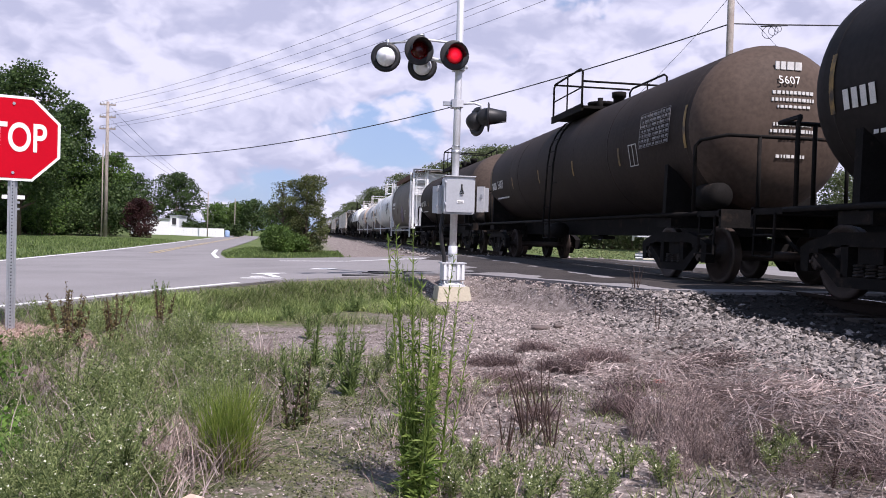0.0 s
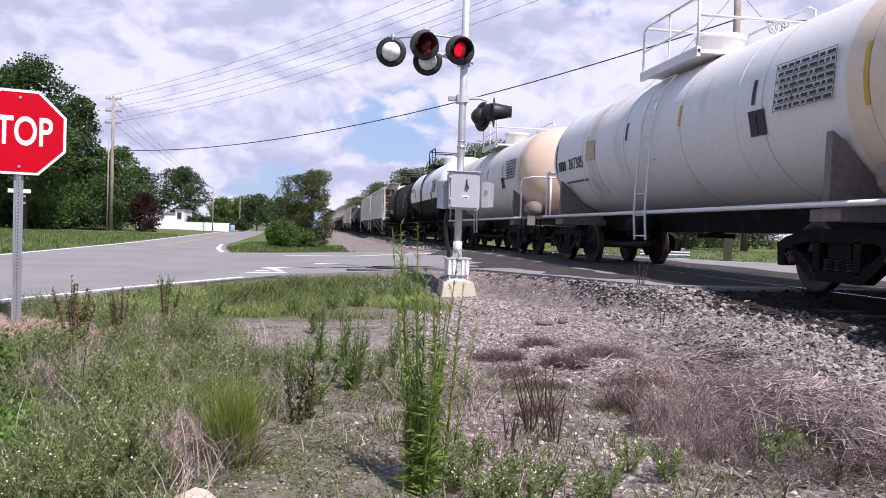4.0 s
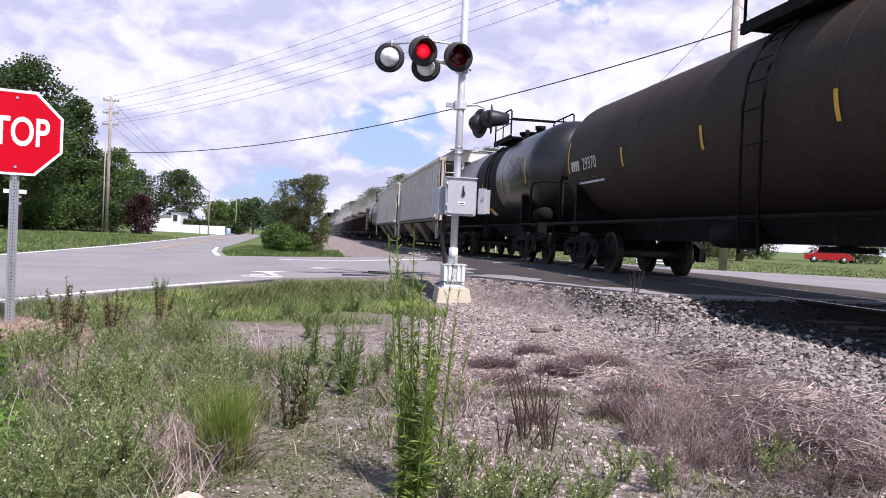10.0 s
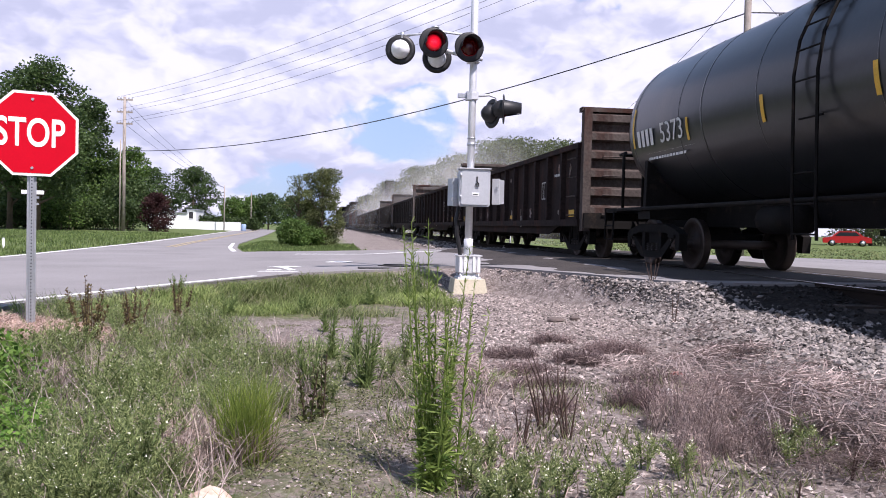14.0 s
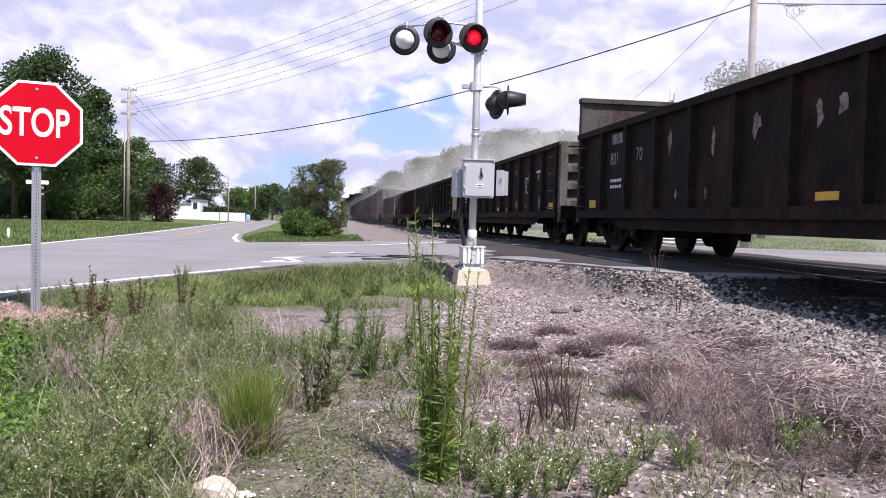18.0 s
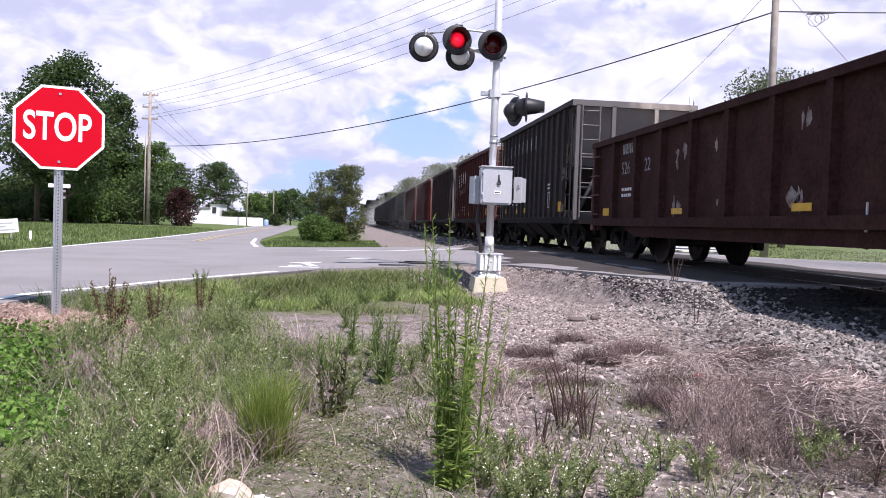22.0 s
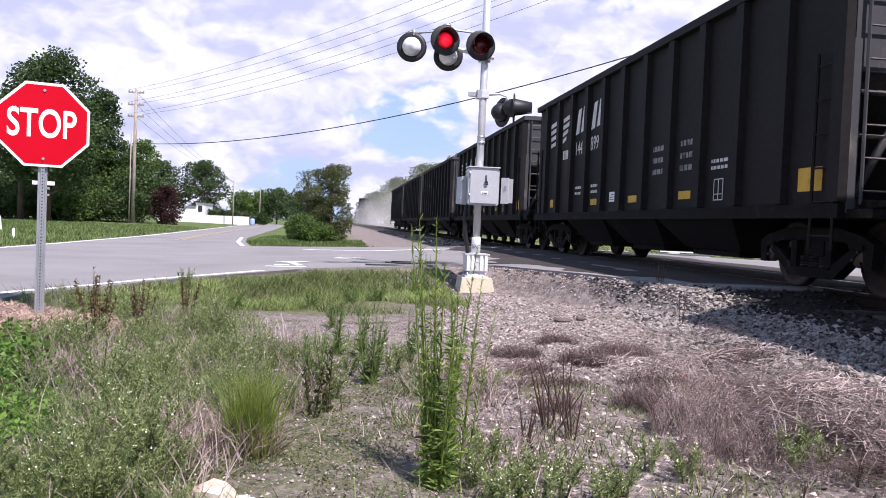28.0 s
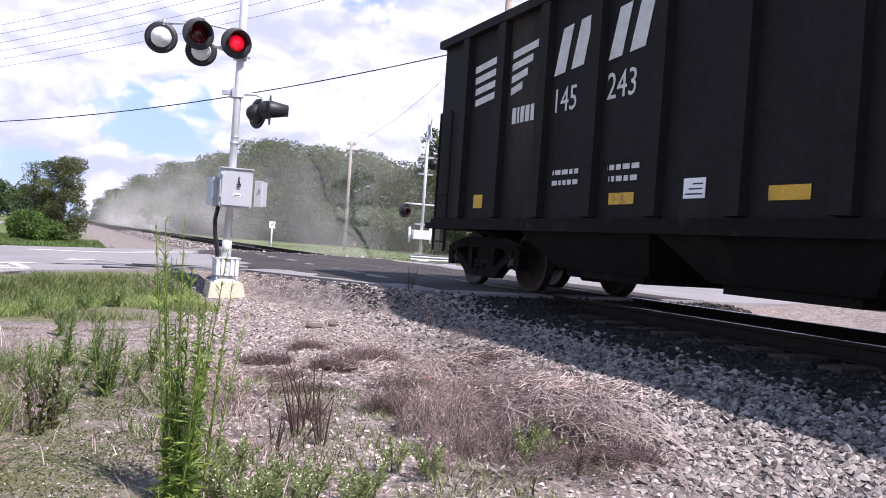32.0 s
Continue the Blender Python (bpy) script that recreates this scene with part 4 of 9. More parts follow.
def leaves(rng, p, size, aspect=0.5, droop=0.0, up=0.25):
    """One leaf quad at each point, folded to a diamond, in a random turn."""
    n = len(p)
    a = rng.uniform(0, 2 * math.pi, n)
    e = rng.normal(up, 0.5, n) - droop
    d = np.stack([np.cos(a) * np.cos(e), np.sin(a) * np.cos(e), np.sin(e)], -1)
    r = rng.normal(size=(n, 3))
    s = np.cross(d, r)
    s /= np.linalg.norm(s, axis=1, keepdims=True) + 1e-9
    size = np.broadcast_to(size, (n,))[:, None] * rng.uniform(0.6, 1.3, (n, 1))
    v = np.stack([p, p + d * size * 0.5 + s * size * aspect * 0.5, p + d * size, p + d * size * 0.5 - s * size * aspect * 0.5], 1)
    return v.reshape(-1, 3), (np.array([0, 1, 2, 3])[None] + (np.arange(n) * 4)[:, None])


def joined(pieces):
    v, f, n = [], [], 0
    for a, b in pieces:
        v.append(a), f.append(b + n)
        n += len(a)
    return np.concatenate(v), np.concatenate(f)


def crown_points(rng, blobs, n):
    """Points near the skins of several lumps (x, y, z, radius, flatness)."""
    w = np.array([b[3] ** 2 for b in blobs])
    pick = rng.choice(len(blobs), n, p=w / w.sum())
    b = np.array(blobs)[pick]
    d = rng.normal(size=(n, 3))
    d /= np.linalg.norm(d, axis=1, keepdims=True)
    r = b[:, 3] * (1 - 0.55 * rng.random(n) ** 2.2)
    bumps = 1 + 0.16 * np.sin(d[:, 0] * 7 + b[:, 0]) * np.sin(d[:, 1] * 6 + b[:, 1]) + 0.12 * np.sin(d[:, 2] * 9 + b[:, 2])
    return b[:, :3] + d * (r * bumps)[:, None] * np.stack([np.ones(n), np.ones(n), b[:, 4]], -1)


def tree(label, x, y, height, spread, leaf, count, material, seed, shape="round", z=None, gaps=0.85, low=0.25, lean=0.0):
    """A tree of trunk, limbs and a lumpy crown of many small leaf clumps."""
    rng = np.random.default_rng(seed)
    leaf, count = leaf * 0.74, int(count * 1.3)
    z = float(ground_z(x, y)) if z is None else z
    t = thing("tree", label, "tree", at=pose(x, y, z))
    r = max(0.06, height * 0.022)
    s = Shape().tube([(0, 0, -0.2), (lean * 0.3, 0.05, height * 0.3), (lean * 0.7, 0, height * 0.62), (lean, 0, height * 0.9)], [r, r * 0.8, r * 0.5, r * 0.12], 9)
    blobs = []
    n = 20
    for i in range(n):
        k = (i + 0.5) / n
        if shape == "pine":
            zz = height * (0.38 + 0.56 * k)
            rad = spread * (0.55 - 0.33 * k) * rng.uniform(0.7, 1.2)
            off = spread * (0.62 - 0.5 * k)
        else:
            zz = height * (low + 0.1 + (0.86 - low) * k)
            rad = spread * 0.40 * rng.uniform(0.65, 1.1) * (1 - 0.35 * abs(k - 0.45))
            off = spread * 0.66 * math.sqrt(max(0.05, 1 - ((k - 0.42) / 0.62) ** 2)) * math.sqrt(rng.uniform(0.25, 1.0))
        a = i * 2.4 + rng.uniform(-0.4, 0.4)
        c = (lean * zz / height + math.cos(a) * off, math.sin(a) * off, min(zz, height - rad * 0.75))
        blobs.append((*c, rad, 0.72))
        base = (lean * 0.5, 0, max(height * 0.15, c[2] - off * 0.8 - rad * 0.3))
        s.tube([base, ((base[0] + c[0]) / 2, c[1] / 2, (base[2] + c[2]) / 2 + 0.05), c], [r * 0.42, r * 0.28, r * 0.08], 5)
    blobs.append((lean, 0, height * 0.86, spread * 0.34, 0.8))
    part("trunk", s, bark, t, "trunk with limbs")
    p = crown_points(rng, blobs, count)
    keep = (np.sin(p[:, 0] * 3.1 / spread * 2 + seed) * np.sin(p[:, 1] * 2.7 / spread * 2) * np.sin(p[:, 2] * 3.3 / spread * 2)) > -gaps
    v, f = leaves(rng, p[keep], leaf, 0.75)
    part("crown", quick_mesh("crown", v, f, material), material, t, "uneven leafy crown")
    return t


def shrub(label, x, y, w, d, h, leaf, count, material, seed, name="bush"):
    rng = np.random.default_rng(seed)
    z = float(ground_z(x, y))
    t = thing(name, label, "bush", at=pose(x, y, z))
    blobs = [(rng.uniform(-w, w) * 0.5, rng.uniform(-d, d) * 0.5, h * rng.uniform(0.3, 0.68), h * rng.uniform(0.28, 0.4), 0.9) for _ in range(9)]
    s = Shape()
    for b in blobs:
        s.tube([(b[0] * 0.3, b[1] * 0.3, -0.1), (b[0] * 0.7, b[1] * 0.7, b[2] * 0.6), (b[0], b[1], b[2] + b[3] * 0.5)], [0.03, 0.02, 0.006], 5)
    part("branch_frame", s, bark, t)
    p = crown_points(rng, blobs, count)
    p = p[p[:, 2] > 0.0]
    v, f = leaves(rng, p, leaf, 0.7)
    part("leaves", quick_mesh("leaves", v, f, material), material, t, "dense small leaves")
    return t


def far_side_of_road():
    tree("tall dark pine with a broad ragged crown", -21.5, 63, 12.6, 4.6, 0.34, 12000, foliage_dark, 11, "round", low=0.1)
    tree("tall dark tree with a loose crown", -22.2, 77, 12.1, 3.2, 0.34, 8000, foliage_dark, 12, "round", low=0.2, gaps=0.6)
    tree("dark broadleaf tree behind the verge", -24.5, 66, 10.5, 4.2, 0.34, 7000, foliage_dark, 13)
    tree("broad dark tree at the wood's edge", -27.5, 78, 8.4, 4.4, 0.32, 8000, foliage_dark, 14, low=0.05)
    tree("mid green tree at the wood's edge", -22.6, 76, 8.5, 3.6, 0.30, 9000, foliage_mid, 15, low=0.05)
    tree("mid green tree behind the utility pole", -19.0, 80, 7.9, 3.0, 0.28, 8000, foliage_mid, 16, low=0.05)
    tree("rounded dark oak behind the white building", -20.6, 126, 9.3, 4.3, 0.36, 9000, foliage_dark, 17, low=0.08)
    tree("rounded dark oak with a full crown", -26.5, 124, 8.8, 4.6, 0.36, 8000, foliage_dark, 19, low=0.08)
    tree("broad dark oak beyond the verge", -27.0, 108, 8.0, 4.4, 0.34, 8000, foliage_dark, 18, low=0.08)
    tree("purple-leaved ornamental tree beside the building", -14.5, 70.2, 3.3, 1.75, 0.16, 8500, foliage_purple, 20, low=-0.08)
    for i, (x, y, h, s) in enumerate(((-9.5, 128, 5.8, 3.2), (-12.2, 131, 5.4, 3.2), (-6.5, 140, 5.6, 3.4), (-15.5, 134, 5.2, 3.0), (-3.6, 150, 5.0, 3.4))):
        tree("distant rounded roadside tree", x, y, h, s, 0.4, 3500, foliage_mid if i % 2 else foliage_dark, 30 + i, low=0.1)
    for i in range(5):
        shrub("dark hedge bush behind the white fence", -15.5 + 1.5 * i, 103.5, 1.6, 1.2, 1.75, 0.24, 1500, foliage_dark, 90 + i)
    for i in range(13):
        x = -34 + i * 1.4
        shrub("low green undergrowth on the verge", x, 71.0 + 1.5 * math.sin(i * 1.9), 2.6, 1.8, 2.6 + 0.7 * math.sin(i * 2.3), 0.2, 3000, foliage_mid if i % 4 == 1 else foliage_dark, 50 + i)
        shrub("dense dark thicket under the trees", x - 0.6, 74.5 + 1.5 * math.sin(i * 1.3), 3.0, 2.4, 4.4 + 0.9 * math.sin(i * 1.7), 0.24, 3600, foliage_dark, 250 + i)


far_side_of_road()


def island():
    shrub("dense green shrub on the grass island", -1.45, 35.4, 0.8, 0.9, 1.6, 0.09, 9500, foliage_mid, 70)
    shrub("bright green shrub at the foot of the tree", -0.8, 36.0, 0.6, 0.7, 1.0, 0.09, 3000, foliage_mid, 71)
    tree("small olive tree leaning over the shrub", -0.35, 36.9, 3.65, 1.3, 0.085, 19000, foliage_olive, 72, low=-0.05, gaps=0.7)
    tree("half-bare small grey-leaved tree", -1.4, 37.3, 3.3, 0.95, 0.085, 3000, foliage_olive, 73, low=0.35, gaps=0.1)


island()


def right_wood():
    """The wood that runs beside the track beyond the crossing."""
    spots = []
    for i in range(15):
        k = i / 14
        y = 82 * (330 / 82) ** k
        spots.append((18.6 - 7.2 * k + 1.6 * math.sin(i * 2.1), y, 10.6 + 1.0 * math.sin(i * 1.7)))
    spots += [(23, 80, 10.4), (26.5, 77, 10.0), (29.5, 76, 9.0), (33, 75, 8.6), (37, 72, 9.5), (44.5, 78, 9.5), (21, 92, 11.0), (26, 90, 10.5), (19, 110, 11.2), (55, 75, 9.0)]
    for i, (x, y, h) in enumerate(spots):
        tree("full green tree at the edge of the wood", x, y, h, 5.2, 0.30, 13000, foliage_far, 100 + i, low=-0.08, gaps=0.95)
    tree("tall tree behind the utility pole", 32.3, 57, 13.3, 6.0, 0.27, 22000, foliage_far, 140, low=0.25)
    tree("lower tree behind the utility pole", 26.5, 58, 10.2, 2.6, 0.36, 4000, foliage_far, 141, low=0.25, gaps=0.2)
    for i in range(16):
        k = i / 15
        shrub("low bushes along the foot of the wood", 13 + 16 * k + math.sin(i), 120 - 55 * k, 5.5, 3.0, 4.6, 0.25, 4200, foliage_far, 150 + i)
    for i in range(1, 9):
        tree("tree beyond the far road", 36 + 9 * i, 44 - 7.5 * i, 8.5 + math.sin(i * 2), 4.0, 0.4, 3000, foliage_mid, 170 + i, low=0.05)


right_wood()


def utility_pole(x, y, z, height, r, arms, label):
    t = thing("utility_pole", label, "utility pole", at=pose(x, y, z))
    part("pole", Shape().tube([(0, 0, -0.3), (0, 0, height)], [r, r * 0.72], 12), pole_wood, t)
    for h, w in arms:
        a = part("cross_arm", Shape().box(-w, w, -0.05, 0.05, h - 0.06, h + 0.06), pole_wood, t)
        for q in (-0.92, -0.5, 0.5, 0.92):
            part("insulator", Shape().lathe([(0.0, 0.02), (0.03, 0.05), (0.09, 0.055), (0.14, 0.03), (0.16, 0.0)], 2, (w * q, 0, h + 0.06), 8), galvanised, a)
        part("arm_brace", Shape().tube([(-w * 0.5, -0.06, h - 0.05), (0, -0.08, h - 0.4), (w * 0.5, -0.06, h - 0.05)], 0.012, 5), galvanised, t)
    return t


LP, RP = (-16.75, 68.7), (16.35, 30.1)
utility_pole(*LP, -0.4, 11.1, 0.16, ((10.85, 0.62), (9.85, 0.62), (8.9, 0.62)), "weathered wooden utility pole with three cross arms")
utility_pole(-17.0, 68.5, -0.4, 7.6, 0.06, (), "bare leaning wooden pole beside the utility pole")
utility_pole(*RP, -0.4, 16.6, 0.17, ((16.1, 0.9), (15.0, 0.9), (14.0, 0.9)), "tall brown wooden utility pole behind the railway")
utility_pole(17.15, 52.7, -0.35, 7.6, 0.12, ((7.4, 0.3),), "thin grey wooden pole across the crossing")
for px, py, ph in ((-12.4, 97.8, 5.4), (-11.68, 123, 5.6), (-12.9, 159, 6.0)):
    utility_pole(px, py, -0.4, ph, 0.075, (), "distant bare wooden utility pole")


def wire(a, b, sag, r, label):
    """A hanging cable from a to b."""
    a, b = Vector(a), Vector(b)
    pts = [a.lerp(b, t) - Vector((0, 0, sag * 4 * t * (1 - t))) for t in [i / 26 for i in range(27)]]
    tagged(part("overhead_wire", Shape().tube(pts, r, 5), wire_black), label, "wire", "overhead wires")


for h0, h1 in ((10.95, 16.2), (9.95, 15.1), (9.0, 14.1)):
    for q in (-0.57, 0.57):
        wire((LP[0] + q, LP[1], h0 - 0.3), (RP[0] + q * 1.4, RP[1], h1 - 0.3), 1.2, 0.010, "thin black overhead power wire")
wire((LP[0], LP[1], 6.3), (RP[0], RP[1], 9.45), 1.55, 0.028, "thick black overhead telephone cable")
wire((RP[0], RP[1], 9.45), (46, 14, 9.6), 0.8, 0.028, "thick black overhead telephone cable")
wire((RP[0], RP[1], 10.6), (17.15, 52.7, 7.0), 0.7, 0.010, "thin black overhead service wire")
wire((RP[0], RP[1], 10.6), (36, 42, 3.5), 0.4, 0.010, "thin black overhead service wire")
wire((RP[0] + 0.2, RP[1], 10.9), (52, 20, 9.5), 0.8, 0.010, "thin black overhead service wire")


def cable_loop():
    """A slack coil of cable lashed beside the tall pole."""
    c = thing("cable_loop", "slack coils of black cable beside the tall pole", "cable", at=pose(17.6, 29.4, 9.25, 0, 0, -28))
    for k, rad in enumerate((0.24, 0.18, 0.12)):
        part("coil", Shape().tube([(k * 0.18 + rad * math.cos(a), 0.02 * k, rad * math.sin(a) - rad) for a in [i * math.pi / 6 for i in range(12)]], 0.012, 5, True), wire_black, c)
    part("lashing", Shape().tube([(-0.3, 0, 0.02), (0.7, 0, 0.0)], 0.03, 6), wire_black, c)


cable_loop()
for h0 in (10.5, 9.5, 8.5):
    wire((LP[0], LP[1], h0), (-12.4, 97.8, 4.7), 0.5, 0.012, "thin black overhead power wire")


def white_building():
    b = thing("white_building", "low white masonry building with a raised side block", "building", at=pose(-18.4, 100.6, -0.5))
    part("wall", Shape().box(-3.2, 1.2, 0, 6, 0, 2.1), white_paint, b)
    part("wall", Shape().box(1.2, 2.3, 0.2, 6, 0, 2.55), white_paint, b, "taller white block")
    part("roof", Shape().box(-3.35, 1.3, -0.15, 6.1, 2.1, 2.22), galvanised, b)
    part("roof", Shape().box(1.1, 2.4, 0.05, 6.1, 2.55, 2.66), galvanised, b)
    w = part("window", Shape().box(1.45, 1.95, 0.17, 0.21, 1.5, 2.3), letter_dark, b, "small dark window")
    for z in (1.44, 2.3):
        part("window_frame", Shape().box(1.4, 2.0, 0.15, 0.18, z, z + 0.06), white_paint, w)
    part("corner_board", Shape().box(-3.25, -3.1, -0.03, 0.0, 0, 2.1), sign_white, b)


white_building()


def white_fence():
    f = thing("white_fence", "long low white board fence beside the building", "fence", at=pose(-16.0, 100.2, -0.45))
    for i in range(16):
        part("board", cached_board(), white_paint, f, at=pose(i * 0.34, 0.02 * math.sin(i * 3.1), 0.0))
    for z in (0.25, 0.8):
        part("rail", Shape().box(-0.15, 5.25, 0.03, 0.08, z, z + 0.1), white_paint, f)


def cached_board(store={}):
    if "m" not in store:
        store["m"] = Shape().box(-0.165, 0.165, -0.02, 0.02, 0.0, 1.12).mesh("board", white_paint)
    return store["m"]


white_fence()


def blue_tank():
    t = thing("water_barrel", "pale blue drum at the end of the fence", "barrel", at=pose(-10.35, 100.1, -0.42))
    part("drum", Shape().lathe([(0, 0.0), (0, 0.29), (0.3, 0.3), (0.72, 0.29), (0.88, 0.24), (0.9, 0.0)], 2, (0, 0, 0), 16), surface("barrel_blue", (0.3, 0.42, 0.62), 0.5), t)
    part("hoop", Shape().lathe([(0.34, 0.305), (0.37, 0.305)], 2, (0, 0, 0), 16), galvanised, t)


blue_tank()


def banner_and_stake():
    """A white board and a low marker on the verge across the road."""
    t = thing("roadside_board", "white printed board on short legs on the verge", "sign", at=pose(-11.3, 27.0, -0.4, 0, 0, 5))
    board = part("board", Shape().box(-0.75, 0.75, -0.02, 0.02, 0.22, 0.66), sign_white, t, at=pose(0, 0, 0, 0, -6, 0))
    for z, w in ((0.5, 0.6), (0.4, 0.4), (0.29, 0.65)):
        part("printed_bar", Shape().box(-0.6, w, -0.026, -0.02, z, z + 0.05), grey_case, board)
    for x in (-0.55, 0.5):
        part("leg", Shape().box(x - 0.02, x + 0.02, -0.015, 0.015, -0.1, 0.28), pole_wood, t)
    m = thing("marker_post", "short white marker post on the grass verge", "marker post", at=pose(-10.2, 27.0, -0.42))
    part("post", Shape().tube([(0, 0, -0.1), (0, 0, 0.36)], 0.04, 8), white_paint, m)
    part("cap", Shape().tube([(0, 0, 0.36), (0, 0, 0.38)], 0.045, 8), galvanised, m)


banner_and_stake()


def far_fence():
    f = thing("rail_fence", "dark tube fence on the lawn beyond the far road", "fence", at=pose(27.0, 30.0, -0.45, 0, 0, -62))
    for i in range(11):
        part("post", Shape().tube([(i * 2.4, 0, -0.1), (i * 2.4, 0, 1.05)], 0.045, 6), under_black, f)
    for z in (0.4, 0.7, 1.0):
        part("rail", Shape().tube([(0, 0, z), (24, 0, z)], 0.03, 6), under_black, f)


far_fence()


def red_car():
    c = thing("car", "small red parked car on the lawn beyond the road", "car", at=pose(47.7, 68.4, -0.27, 0, 0, -32))
    red = surface("car_red", (0.45, 0.02, 0.02), 0.3, vary=0.05, bump=0.0)
    part("body", Shape().prism([(-2.0, 0.3), (-2.05, 0.75), (-1.3, 0.88), (-0.7, 1.38), (0.75, 1.4), (1.35, 0.95), (2.0, 0.82), (2.05, 0.35)], 1, -0.82, 0.82), red, c)
    glass = surface("car_glass", (0.02, 0.025, 0.03), 0.1, vary=0.05, bump=0.0)
    part("side_window", Shape().prism([(-1.05, 0.95), (-0.62, 1.3), (0.68, 1.32), (1.1, 0.98)], 1, -0.83, -0.815), glass, c)
    for x in (-1.25, 1.28):
        for y in (-0.78, 0.78):
            w = part("wheel", Shape().lathe([(-0.1, 0.0), (-0.1, 0.3), (0.1, 0.3), (0.1, 0.0)], 1, (x, y, 0.3), 16), black_paint, c)
            part("rim", Shape().lathe([(-0.105, 0.0), (-0.105, 0.18), (0.105, 0.18), (0.105, 0.0)], 1, (x, y, 0.3), 12), galvanised, w)


red_car()


# ---- foreground plants ----


def stuff(name, label, category, pieces, material):
    v, f = joined(pieces)
    return tagged(new(name, quick_mesh(name, v, f, material)), label, category, kind="stuff")


def turf_edge(y):
    """Where turf gives way to bare stony soil."""
    return np.interp(y, (2, 4, 6, 9, 13), (0.35, 0.45, 0.75, 1.3, 2.0))


def patchy(x, y, s=1.0, seed=0.0):
    return 0.5 + 0.5 * np.sin(x * 2.3 * s + seed + 1.1 * np.sin(y * 1.7 * s)) * np.sin(y * 2.1 * s + 0.6 * seed + 0.9 * np.sin(x * 1.9 * s))


def sow(rng, n, x0, x1, y0, y1, test, pw=1.0):
    x, y = rng.uniform(x0, x1, n), y0 + (y1 - y0) * rng.random(n) ** pw
    k = test(x, y) & (inside_road(x, y) < -0.03)
    return x[k], y[k]


def bare(x, y):
    """False on the straw round the sign, the soil strip by the road and the worn ground beside the tall weed."""
    straw = ((x + 2.9) / 1.45) ** 2 + ((y - 7.5) / 0.62) ** 2 < 1
    strip = (y > 7.6) & (y < 9.3) & (x > -0.8 + 0.3 * np.sin(y * 4))
    worn = ((x - 0.05) / 0.42) ** 2 + ((y - 3.9) / 0.85) ** 2 < 1
    return ~(straw | strip | worn)


def weed_edge(y):
    """How far to the right the leafy weeds reach."""
    return np.interp(y, (2, 3.2, 4.2, 5, 6, 7, 8.5), (-0.45, -0.5, -0.35, -0.12, -0.02, -0.35, -0.7))


def weed_mound(x, y):
    """Height of the leafy weeds, in soft mounds with hollows between them."""
    h = 0.24 * patchy(x, y, 1.15, 3) * patchy(x * 1.9, y * 1.4, 1.6, 7) + 0.14 * patchy(x, y, 2.9, 1) ** 2 + 0.02
    return h * (0.75 + 0.35 * smooth(y, 4.5, 7.0)) * smooth(x + 0.36 * y, -0.05, 0.35) * smooth(weed_edge(y) - x, 0.0, 0.3)


